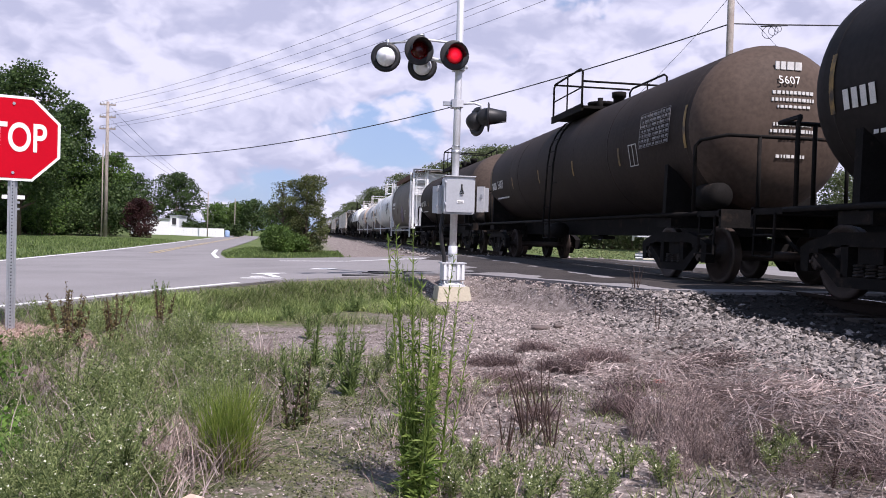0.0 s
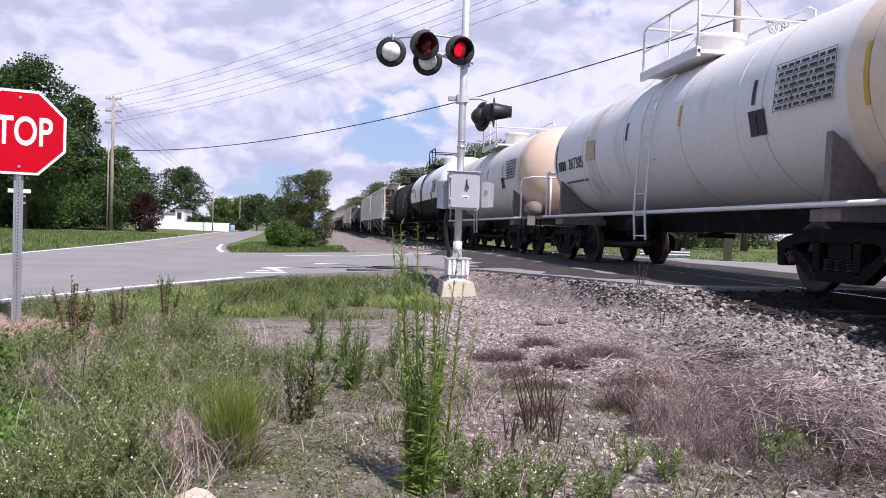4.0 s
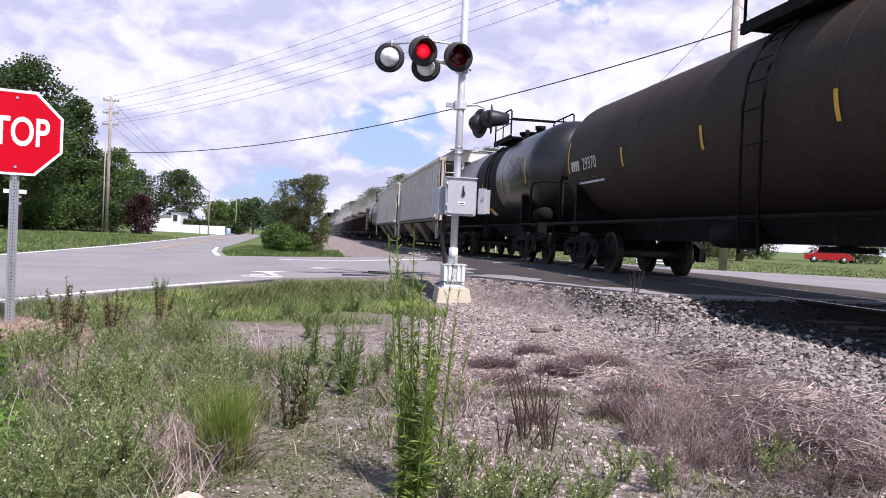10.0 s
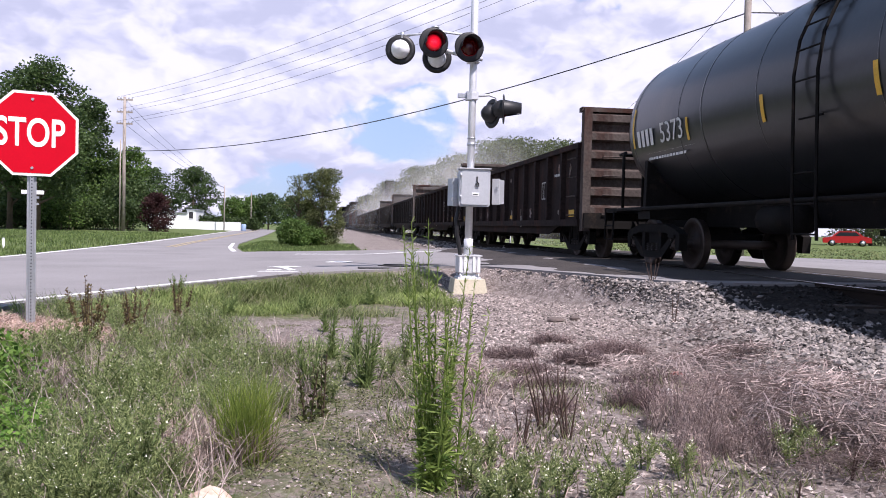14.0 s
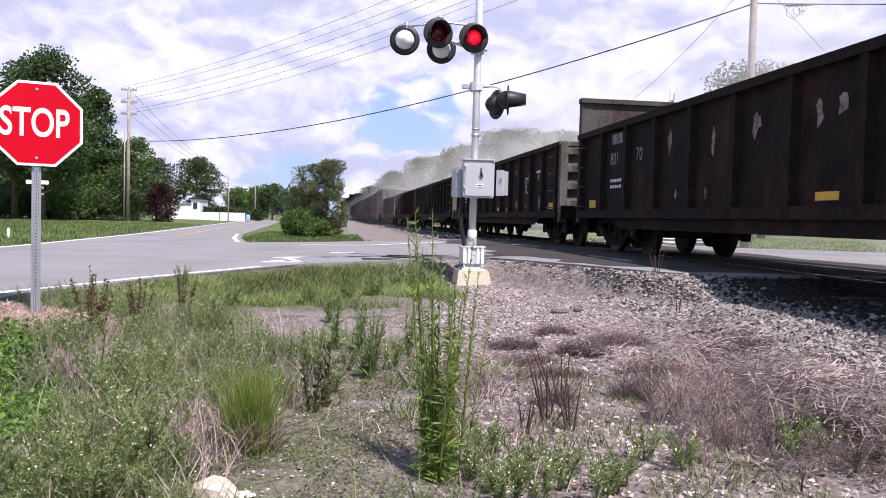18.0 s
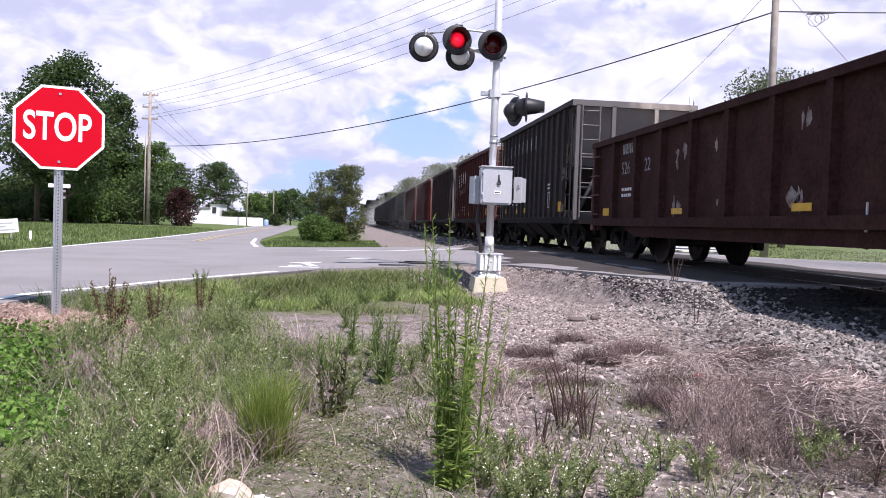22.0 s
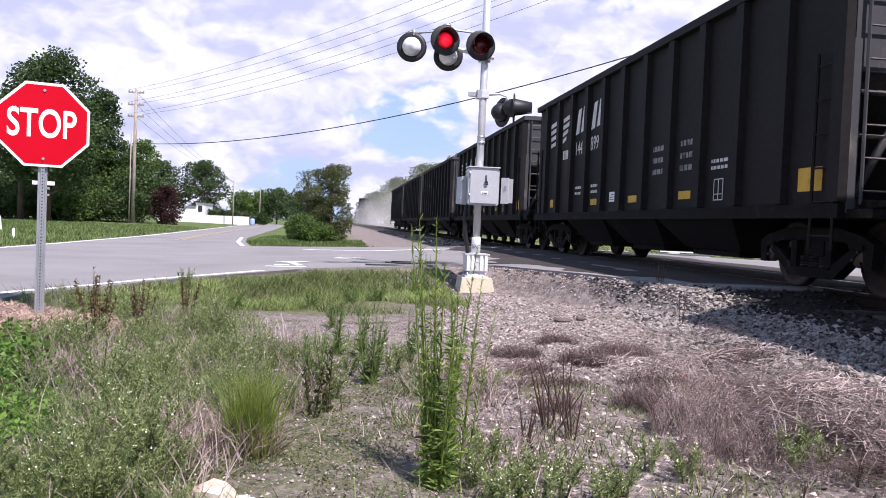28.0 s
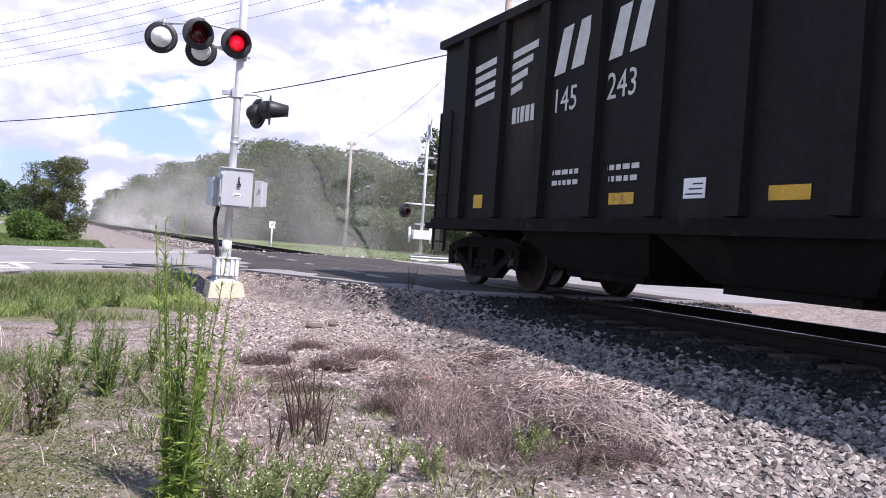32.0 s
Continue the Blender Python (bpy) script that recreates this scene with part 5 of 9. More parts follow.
def meadow():
    rng = np.random.default_rng(21)
    # fresh grass in a band along the road and round the mast
    x, y = sow(rng, 90000, -7.5, 2.3, 7.6, 15.4, lambda x, y: (y > 9.5 + 1.6 * smooth(x, -1.5, 0.6) + 0.3 * np.sin(x * 3)) & (x < 1.9) & ((y > 10.3) | (x > -2.6)) & (inside_road(x, y) < -0.4))
    stuff("verge_grass", "fresh green grass along the road edge", "grass", [blades(rng, x, y, rng.uniform(0.05, 0.12, len(x)) * (0.6 + 1.3 * patchy(x, y, 1.7, 5)), 0.011, rng.uniform(0.3, 1.1, len(x)))], verge_green)
    x, y = sow(rng, 20000, -3.2, 1.6, 9.3, 14.9, lambda x, y: (y > 9.2 + 0.5 * smooth(x, -1.0, 1.0)) & (inside_road(x, y) < -0.3) & (patchy(x, y, 0.7, 1) > 0.45) & ~((y > 7.9) & (y < 9.2) & (x > -0.7)))
    stuff("mixed_grass", "mixed dull green grass", "grass", [blades(rng, x, y, rng.uniform(0.05, 0.18, len(x)), 0.010, rng.uniform(0.3, 1.1, len(x)))], grass_green)
    # general thin grass among the weeds
    x, y = sow(rng, 30000, -4.5, 2.2, 1.6, 9.2, lambda x, y: (x < turf_edge(y) + 0.25 * np.sin(y * 5)) & (patchy(x, y, 1.3, 2) > 0.25) & bare(x, y) & ((x < -0.75) | (patchy(x, y, 2.2, 4) > 0.55)) & ((x > -0.38 * y + 0.1) | (patchy(x, y, 2.6, 8) > 0.7)), 1.2)
    stuff("weedy_grass", "thin tangled grass among weeds", "grass", [blades(rng, x, y, rng.uniform(0.06, 0.24, len(x)), 0.006, rng.uniform(0.2, 1.0, len(x)))], weed_green)
    x, y = sow(rng, 9000, 0.3, 2.6, 2.0, 6.0, lambda x, y: patchy(x, y, 1.6, 7) > 0.55)
    stuff("short_grass", "short sparse grass on stony soil", "grass", [blades(rng, x, y, rng.uniform(0.03, 0.11, len(x)), 0.006, rng.uniform(0.2, 1.0, len(x)))], grass_green)
    x, y = sow(rng, 15000, -4.2, 0.6, -4.5, 1.8, lambda x, y: patchy(x, y, 1.2, 2) > 0.25)
    stuff("rear_grass", "thin rough grass on open ground", "grass", [blades(rng, x, y, rng.uniform(0.05, 0.2, len(x)), 0.008, rng.uniform(0.2, 1.0, len(x)))], weed_green)
    # mounds of leafy weeds: most leaves near the top of each mound
    x, y = sow(rng, 95000, -3.6, 0.5, 1.6, 8.6, lambda x, y: (x < weed_edge(y)) & (weed_mound(x, y) > 0.05) & bare(x, y) & (patchy(x, y, 6.3, 2) + 0.5 * patchy(x, y, 3.1, 5) > 0.42), 1.2)
    z = ground_z(x, y) + weed_mound(x, y) * (1 - 0.75 * rng.random(len(x)) ** 1.7)
    stuff("weed_leaves", "mounds of leafy grey-green weeds", "weeds", [leaves(rng, np.stack([x, y, z], -1), 0.030, 0.20, up=0.6)], aster_green)
    x, y = sow(rng, 30000, -6.5, -1.35, 3.3, 6.6, lambda x, y: (patchy(x, y, 1.1, 5) > 0.3) & (x < -0.38 * y + 0.25))
    z = ground_z(x, y) + 0.02 + 0.22 * rng.random(len(x)) * patchy(x, y, 2.0, 1)
    stuff("broad_leaves", "bright broad-leaved creeping weed", "weeds", [leaves(rng, np.stack([x, y, z], -1), 0.044, 0.65, up=0.1)], foliage_bright)
    # dry blades all through the weeds
    x, y = sow(rng, 9000, -3.4, 0.4, 2.4, 8.4, lambda x, y: (x < weed_edge(y) + 0.1) & (x > -0.36 * y) & (patchy(x, y, 1.5, 8) > 0.42) & bare(x, y))
    stuff("dry_blades", "dry mauve grass blades among the weeds", "dead grass", [blades(rng, x, y, rng.uniform(0.1, 0.32, len(x)), 0.0055, rng.uniform(0.15, 1.1, len(x)))], straw_mauve)
    # moss, leaflets and twigs on the worn ground
    x, y = sow(rng, 34000, -0.6, 0.8, 2.7, 9.0, lambda x, y: (patchy(x, y, 2.7, 9) + 0.4 * patchy(x, y, 6.1, 3) > 0.5) & ((y < 7.2) | (y > 8.8)))
    stuff("leaflets", "tiny creeping leaves on worn soil", "weeds", [leaves(rng, np.stack([x, y, ground_z(x, y) + 0.004 + 0.02 * rng.random(len(x))], -1), 0.015, 0.6, up=0.1)], moss_green)
    x, y = sow(rng, 1500, -0.6, 1.9, 2.7, 9.0, lambda x, y: patchy(x, y, 2.1, 3) > 0.45)
    stuff("twigs", "dry twigs and stalks lying on the soil", "twigs", [blades(rng, x, y, rng.uniform(0.03, 0.09, len(x)), 0.004, rng.uniform(1.8, 3.4, len(x)))], thatch_dark)
    # verge across the road and the island
    x, y = sow(rng, 36000, -30, -8.0, 20, 60, lambda x, y: x < np.interp(y, LEFT_Y, LEFT_X) - 0.1, 1.3)
    stuff("far_verge_grass", "long grass on the verge across the road", "grass", [blades(rng, x, y, rng.uniform(0.05, 0.17, len(x)), 0.03, rng.uniform(0.1, 0.6, len(x)))], grass_bright)
    x, y = sow(rng, 14000, -3.3, 1.2, 25.3, 40, lambda x, y: x > np.interp(y, RIGHT_Y, RIGHT_X) + 0.1)
    stuff("island_grass", "grass on the island between road and track", "grass", [blades(rng, x, y, rng.uniform(0.05, 0.17, len(x)), 0.03, rng.uniform(0.1, 0.7, len(x)))], grass_bright)
    x, y = sow(rng, 9000, 11.5, 34, 26, 60, lambda x, y: x > 12.5, 1.3)
    stuff("far_lawn_grass", "grass beyond the railway", "grass", [blades(rng, x, y, rng.uniform(0.03, 0.10, len(x)), 0.07, rng.uniform(0.1, 0.6, len(x)))], grass_green)


meadow()


def combed(rng, x, y, z, length, w, way):
    """Arched straw blades that lie roughly one way, as (verts, quads)."""
    n = len(x)
    a = way + rng.normal(0, 0.7, n)
    rise = rng.uniform(-0.1, 0.55, n)
    bow = rng.normal(0, 0.35, n)
    out = np.empty((n, 8, 3))
    for k, t in enumerate((0.0, 0.4, 0.75, 1.0)):
        d = a + bow * t
        cx, cy = x + np.cos(d) * length * t, y + np.sin(d) * length * t
        cz = z + length * (rise * t - 0.55 * t * t) + 0.03
        cz = np.maximum(cz, ground_z(cx, cy) + 0.004)
        half = w / 2 * (1 - 0.7 * t)
        out[:, 2 * k] = np.stack([cx + np.sin(d) * half, cy - np.cos(d) * half, cz], -1)
        out[:, 2 * k + 1] = np.stack([cx - np.sin(d) * half, cy + np.cos(d) * half, cz + half], -1)
    quads = np.array([(0, 1, 3, 2), (2, 3, 5, 4), (4, 5, 7, 6)])
    return out.reshape(-1, 3), (quads[None] + (np.arange(n) * 8)[:, None, None]).reshape(-1, 4)


def straw_patches():
    rng = np.random.default_rng(22)
    out = []
    # dead mown grass about the sign
    n = 12000
    a, r = rng.uniform(0, 2 * math.pi, n), np.sqrt(rng.random(n))
    x, y = -2.9 + 1.5 * r * np.cos(a), 7.5 + 0.62 * r * np.sin(a)
    stuff("mown_straw", "dry pinkish straw around the sign post", "dead grass", [blades(rng, x, y, rng.uniform(0.03, 0.11, n), 0.011, rng.uniform(0.9, 2.4, n))], straw_pink)
    for cx, cy, sx, sy, n, h in ((-1.75, 5.6, 0.12, 0.3, 420, 0.34), (-0.72, 3.9, 0.16, 0.22, 650, 0.30), (-1.0, 5.9, 0.25, 0.3, 300, 0.22), (0.85, 5.6, 0.18, 0.5, 700, 0.25), (0.75, 4.0, 0.25, 0.4, 700, 0.16)):
        x, y = rng.normal(cx, sx, n), rng.normal(cy, sy, n)
        out.append(blades(rng, x, y, rng.uniform(0.3, 1.0, n) * h, 0.006, rng.uniform(0.2, 1.3, n)))
    stuff("dead_grass", "dry pinkish straw lying among the weeds", "dead grass", out, dead_straw)
    # low dark cushions of withered weeds on the gravel
    low = []
    for cx, cy, rx, ry, h, n in ((1.55, 5.95, 0.26, 0.12, 0.12, 1500), (1.6, 6.85, 0.24, 0.12, 0.13, 1500), (2.1, 6.45, 0.22, 0.14, 0.17, 1500), (2.1, 7.6, 0.3, 0.14, 0.13, 1300), (1.5, 5.45, 0.3, 0.12, 0.09, 1200),
                                 # the cushion at (2.35, 4.0) is a dark stand-in for a shaded hollow
                                 (2.65, 7.1, 0.3, 0.2, 0.16, 1300), (1.35, 4.75, 0.2, 0.2, 0.12, 1000), (1.98, 4.8, 0.2, 0.16, 0.2, 2000), (2.4, 5.6, 0.3, 0.16, 0.12, 1200), (3.0, 5.5, 0.26, 0.16, 0.16, 900), (3.5, 6.6, 0.3, 0.3, 0.16, 900), (2.35, 4.0, 0.12, 0.16, 0.12, 900), (2.75, 3.45, 0.25, 0.15, 0.14, 1300)):
        a, r = rng.uniform(0, 2 * math.pi, n), np.sqrt(rng.random(n)) * (1 + 0.25 * np.sin(7 * rng.random(n)))
        x, y = cx + rx * r * np.cos(a), cy + ry * r * np.sin(a)
        k = (patchy(x, y, 4.1, cx) > 0.3) & (rng.random(n) < 0.75)
        x, y, r = x[k], y[k], r[k]
        hh = h * np.sqrt(np.clip(1.1 - (r / 1.25) ** 2, 0.1, 1)) * rng.uniform(0.5, 1.25, len(x))
        low.append(blades(rng, x, y, hh, 0.0042, rng.uniform(0.3, 1.7, len(x))))
        low.append(leaves(rng, np.stack([x, y, ground_z(x, y) + hh * rng.uniform(0.3, 0.9, len(x))], -1), 0.022, 0.18, up=0.6))
    stuff("withered_cushions", "low dark mauve cushions of withered weeds", "dead weeds", low, dead_brown)
    # fuzzy tan-mauve bushes of fine dead stems
    fuzz, stems = [], []
    for cx, cy, rx, ry, h, n in ((1.98, 4.25, 0.2, 0.2, 0.27, 3000), (2.2, 4.35, 0.2, 0.18, 0.3, 3000), (1.92, 3.85, 0.16, 0.16, 0.26, 2300), (2.12, 3.7, 0.16, 0.14, 0.22, 1900), (2.28, 3.4, 0.1, 0.09, 0.16, 600), (1.7, 3.55, 0.1, 0.1, 0.2, 600), (2.5, 4.95, 0.14, 0.1, 0.16, 700), (0.95, 4.9, 0.14, 0.2, 0.22, 700)):
        a, r = rng.uniform(0, 2 * math.pi, n), np.sqrt(rng.random(n))
        x, y = cx + rx * r * np.cos(a), cy + ry * r * np.sin(a)
        keep = patchy(x, y, 4.6, cx * 5) + 0.5 * patchy(x, y, 9.5, cy) > 0.5
        x, y, r = x[keep], y[keep], r[keep]
        n = len(x)
        top = h * np.sqrt(np.clip(1.08 - r ** 2, 0.05, 1)) * (0.75 + 0.5 * patchy(x, y, 6.0, cy))
        z = ground_z(x, y) + top * (1 - 0.85 * rng.random(n) ** 1.6)
        fuzz.append(leaves(rng, np.stack([x, y, z], -1), 0.026, 0.15, up=0.75))
        m = n // 8
        stems.append(blades(rng, x[:m], y[:m], top[:m] * rng.uniform(0.8, 1.35, m), 0.0034, rng.uniform(0.1, 0.8, m)))
    stuff("fuzzy_weeds", "fuzzy tan and mauve seed heads of dead weeds", "dead weeds", fuzz, fuzz_tan)
    stuff("fine_stems", "fine upright stems of dead weeds", "dead weeds", stems, brush_mauve)
    # pale straw, combed over by the wind, in swathes that lie one on another
    straw = []
    for cx, cy, rx, ry, h, n in ((2.65, 4.25, 0.25, 0.22, 0.26, 700), (2.95, 4.0, 0.25, 0.2, 0.3, 800), (3.15, 4.65, 0.3, 0.25, 0.28, 700), (2.6, 3.75, 0.2, 0.12, 0.22, 500), (3.35, 5.2, 0.3, 0.3, 0.22, 450), (3.0, 6.05, 0.3, 0.18, 0.2, 420), (3.35, 6.35, 0.3, 0.2, 0.18, 380),
                                 (2.75, 5.0, 0.35, 0.2, 0.18, 380), (2.3, 6.1, 0.4, 0.3, 0.1, 200), (1.2, 6.3, 0.3, 0.4, 0.1, 160), (0.95, 5.6, 0.2, 0.3, 0.14, 200), (3.7, 7.3, 0.3, 0.5, 0.14, 240), (2.45, 3.2, 0.3, 0.15, 0.12, 260)):
        x, y = rng.normal(cx, rx, n), rng.normal(cy, ry, n)
        k = (x > 0.8) & (patchy(x, y, 3.4, cx * 3) > 0.34)
        x, y = x[k], y[k]
        n = len(x)
        lift = ground_z(x, y) + h * rng.random(n) * np.exp(-((x - cx) / rx) ** 2 / 3 - ((y - cy) / ry) ** 2 / 3) - 0.01
        straw.append(combed(rng, x, y, lift, rng.uniform(0.15, 0.5, n), 0.0065, 2.4 + 1.2 * math.sin(cx * 5 + cy * 3)))
    stuff("pale_straw", "pale mauve straw lying in tangled swathes", "dead grass", straw, straw_mauve)
    # loose stalks on the stones
    n = 900
    x, y = rng.uniform(0.9, 4.0, n), rng.uniform(3.0, 9.0, n)
    k = patchy(x, y, 2.0, 2) > 0.5
    stuff("loose_stalks", "loose dry stalks scattered on the gravel", "dead grass", [combed(rng, x[k], y[k], ground_z(x[k], y[k]) + 0.005, rng.uniform(0.05, 0.2, k.sum()), 0.004, 1.0)], dead_straw)


straw_patches()


def stalky_weed(label, x, y, height, stems, leaf, per_stem, spread, stem_mat, leaf_mat, seed, flowers=0, name="weed", droop=0.35, width=0.16, thick=0.006, low=1.35, petal=0.008):
    """An upright weed: stems, narrow leaves along them, and flower heads if it has any."""
    rng = np.random.default_rng(seed)
    t = thing(name, label, "weed", at=pose(x, y, float(ground_z(x, y)) - 0.01))
    s, pts, tips = Shape(), [], []
    for i in range(stems):
        a = rng.uniform(0, 2 * math.pi)
        h = height * rng.uniform(0.72, 1.0)
        o = spread * rng.uniform(0.2, 1.0)
        b = (math.cos(a) * o * 0.25, math.sin(a) * o * 0.25)
        line = [(b[0], b[1], 0.0), (b[0] + math.cos(a) * o * 0.35, b[1] + math.sin(a) * o * 0.35, h * 0.5), (b[0] + math.cos(a) * o * 0.75, b[1] + math.sin(a) * o * 0.75, h)]
        if flowers:
            s.tube(line, [thick, thick * 0.75, thick * 0.3], 4)
        else:
            part("stem", Shape().tube(line, [thick, thick * 0.75, thick * 0.3], 5), stem_mat, t)
        k = rng.random(per_stem) ** low
        l = np.array(line)
        q = np.where(k[:, None] < 0.5, l[0] + (l[1] - l[0]) * (k[:, None] * 2), l[1] + (l[2] - l[1]) * (k[:, None] * 2 - 1))
        pts.append(q)
        tips.append(line[2])
    if flowers:
        tagged(part("stem_tuft", s, stem_mat, t), kind="stuff")
    if per_stem:
        p = np.concatenate(pts)
        hh = 1.15 - 0.75 * p[:, 2] / height
        v, f = leaves(rng, p, leaf * hh, width, droop, 0.55)
        part("leaves", quick_mesh("leaves", v, f, leaf_mat), leaf_mat, t, "narrow pointed leaves")
    if flowers:
        p = np.concatenate([np.array(tips)[rng.integers(0, len(tips), flowers)] + rng.normal(0, [0.05, 0.05, 0.03], (flowers, 3))])
        v, f = leaves(rng, p, petal, 1.0, 0, 0.9)
        tagged(part("blossom", quick_mesh("blossom", v, f, petal_white), petal_white, t, "tiny white flower heads"), kind="stuff")
    return t


def aster(seed, height, stems, flowers, label="bushy grey-green aster with tiny white flowers"):
    """A bushy weed: fanned stems with side twigs, many narrow leaves, and white flowers on top."""
    rng = np.random.default_rng(seed)
    t = thing("aster", label, "weed")
    s, pts, tips = Shape(), [], []
    for i in range(stems):
        a = 2.4 * i + rng.uniform(-0.4, 0.4)
        h, o = height * rng.uniform(0.65, 1.0), height * rng.uniform(0.15, 0.62)
        foot = np.array((math.cos(a) * 0.02, math.sin(a) * 0.02, 0.0))
        mid = np.array((math.cos(a) * o * 0.42, math.sin(a) * o * 0.42, h * 0.58))
        tip = np.array((math.cos(a) * o, math.sin(a) * o, h))
        s.tube([foot, mid, tip], [0.004, 0.003, 0.0012], 4)
        for k in range(5):
            q = 0.35 + 0.13 * k
            base = foot + (mid - foot) * (q / 0.58) if q < 0.58 else mid + (tip - mid) * ((q - 0.58) / 0.42)
            b = a + rng.uniform(-1.6, 1.6)
            end = base + np.array((math.cos(b) * 0.09, math.sin(b) * 0.09, 0.085)) * (1.25 - q) * height / 0.4
            s.tube([base, end], [0.0022, 0.001], 3)
            u = rng.random((15, 1))
            pts.append(base + (end - base) * u + rng.normal(0, 0.008, (15, 3)))
            tips.append(end)
        u = rng.random((24, 1))
        pts.append(mid + (tip - mid) * u + rng.normal(0, 0.007, (24, 3)))
        u = 0.25 + 0.75 * rng.random((24, 1))
        pts.append(foot + (mid - foot) * u + rng.normal(0, 0.007, (24, 3)))
        tips += [tip, tip]
    tagged(part("stem_tuft", s, weed_green, t), kind="stuff")
    p = np.concatenate(pts)
    v, f = leaves(rng, p, 0.036 - 0.012 * p[:, 2] / height, 0.19, 0.0, 0.6)
    part("leaves", quick_mesh("leaves", v, f, aster_green), aster_green, t, "narrow grey-green leaves")
    p = np.array(tips)[rng.integers(0, len(tips), flowers)] + rng.normal(0, 0.012, (flowers, 3))
    v, f = joined([leaves(rng, np.repeat(p, 2, 0), 0.0082, 0.9, 0, 0.3)])
    tagged(part("blossom", quick_mesh("blossom", v, f, petal_white), petal_white, t, "tiny white flower heads"), kind="stuff")
    return t


def foreground_weeds():
    stalky_weed("tall green weed with narrow drooping leaves", 0.47, 3.42, 0.85, 9, 0.085, 105, 0.12, tall_green, tall_green, 1, droop=0.35, width=0.12, thick=0.005)
    stalky_weed("slender green stalks with thin feathery tips", 0.46, 3.45, 1.30, 7, 0.06, 150, 0.17, tall_green, tall_green, 2, droop=-0.3, width=0.13, thick=0.0045, low=0.85)
    stalky_weed("slender leaning green stalks with thin leaves", 0.56, 3.5, 1.0, 9, 0.055, 110, 0.25, tall_green, tall_green, 3, droop=-0.2, width=0.13, thick=0.004, low=0.9)
    for i, (x, y, h, n, sp) in enumerate(((0.26, 5.62, 0.56, 9, 0.13), (0.03, 6.75, 0.55, 5, 0.06), (0.22, 6.6, 0.5, 4, 0.08), (0.62, 6.4, 0.42, 5, 0.1), (-0.1, 5.4, 0.42, 6, 0.12), (-1.2, 9.8, 0.35, 7, 0.2), (-0.3, 10.2, 0.3, 7, 0.2), (0.6, 11.4, 0.4, 7, 0.25), (-1.9, 10.6, 0.3, 7, 0.2), (0.2, 10.9, 0.28, 7, 0.2), (-0.02, 8.6, 0.4, 4, 0.08), (1.25, 12.6, 0.62, 9, 0.3), (1.5, 12.9, 0.75, 7, 0.3), (1.0, 12.4, 0.5, 6, 0.3))):
        stalky_weed("upright dark green leafy weed", x, y, h, n, 0.075, 70, sp, weed_green, weed_green, 10 + i, droop=-0.3, width=0.14)
    for i, (x, y, h) in enumerate(((-2.05, 7.2, 0.62), (-1.95, 7.0, 0.5), (-0.02, 4.7, 0.42), (-0.1, 4.55, 0.36), (-1.75, 7.6, 0.5), (-1.5, 8.4, 0.5))):
        stalky_weed("reddish brown upright seeding weed", x, y, h, 8 if y > 6.5 else 4, 0.045, 75 if y > 6.5 else 40, 0.17 if y > 6.5 else 0.07, stalk_dark, foliage_rust if y > 6.5 else foliage_olive, 30 + i, droop=-0.1, width=0.45, thick=0.005, low=0.8)
    rng = random.Random(9)
    kinds = [aster(200 + i, h, n, f) for i, (h, n, f) in enumerate(((0.42, 9, 26), (0.36, 8, 16), (0.5, 10, 34), (0.34, 7, 14)))]
    used = set()
    for i in range(190):
        y = 2.7 + 6.0 * rng.random() ** 1.1
        x = rng.uniform(-0.55 * y - 0.4, float(weed_edge(y)) - 0.04)
        if not bare(x, y) or x < -0.33 * y - 0.05 and y > 3.6 or patchy(x, y, 1.9, 4) < 0.25:
            continue
        k = rng.randrange(4)
        grow = rng.uniform(0.55, 0.95) * (1.12 if 5.2 < y < 8.2 and x > -1.9 else 0.9)
        m = pose(x, y, float(ground_z(x, y)) - 0.01, 0, 0, rng.uniform(0, 360))
        if k in used:
            copy_thing(kinds[k], m @ Matrix.Diagonal((grow, grow, grow, 1)))
        else:
            kinds[k].matrix_basis = m
            used.add(k)
    low = aster(230, 0.19, 4, 26, "low aster with clusters of small white flowers")
    low.matrix_basis = pose(0.85, 3.45, float(ground_z(0.85, 3.45)) - 0.01)
    for i in range(13):
        x, y = rng.uniform(0.62, 1.3), rng.uniform(3.05, 3.85)
        copy_thing(low, pose(x, y, float(ground_z(x, y)) - 0.01, 0, 0, rng.uniform(0, 360)))
    for x, y in ((-0.02, 5.6), (0.12, 5.9), (0.45, 5.9), (0.5, 6.3), (0.02, 5.1), (0.62, 5.5), (1.05, 5.2), (2.32, 3.75), (2.4, 3.6), (2.22, 3.55), (2.5, 3.85), (1.5, 3.6), (1.62, 3.42)):
        copy_thing(low, pose(x, y, float(ground_z(x, y)) - 0.01, 0, 0, rng.uniform(0, 360)))
    # bright tussock
    r2 = np.random.default_rng(4)
    t = thing("grass_tussock", "bright green grass tussock with upright blades", "grass tussock", at=pose(-0.36, 3.8, -0.52))
    n = 1000
    x, y = r2.normal(0, 0.045, n), r2.normal(0, 0.045, n)
    v, f = blades(r2, x, y, r2.uniform(0.12, 0.46, n), 0.0045, r2.uniform(0.03, 0.5, n), np.zeros(n))
    tagged(part("blade_tuft", quick_mesh("blade_tuft", v, f, tussock_green), tussock_green, t), kind="stuff")
    v, f = blades(r2, x[:300], y[:300], r2.uniform(0.1, 0.3, 300), 0.007, r2.uniform(0.4, 1.4, 300), np.zeros(300))
    tagged(part("dry_tuft", quick_mesh("dry_tuft", v, f, dead_straw), dead_straw, t), kind="stuff")
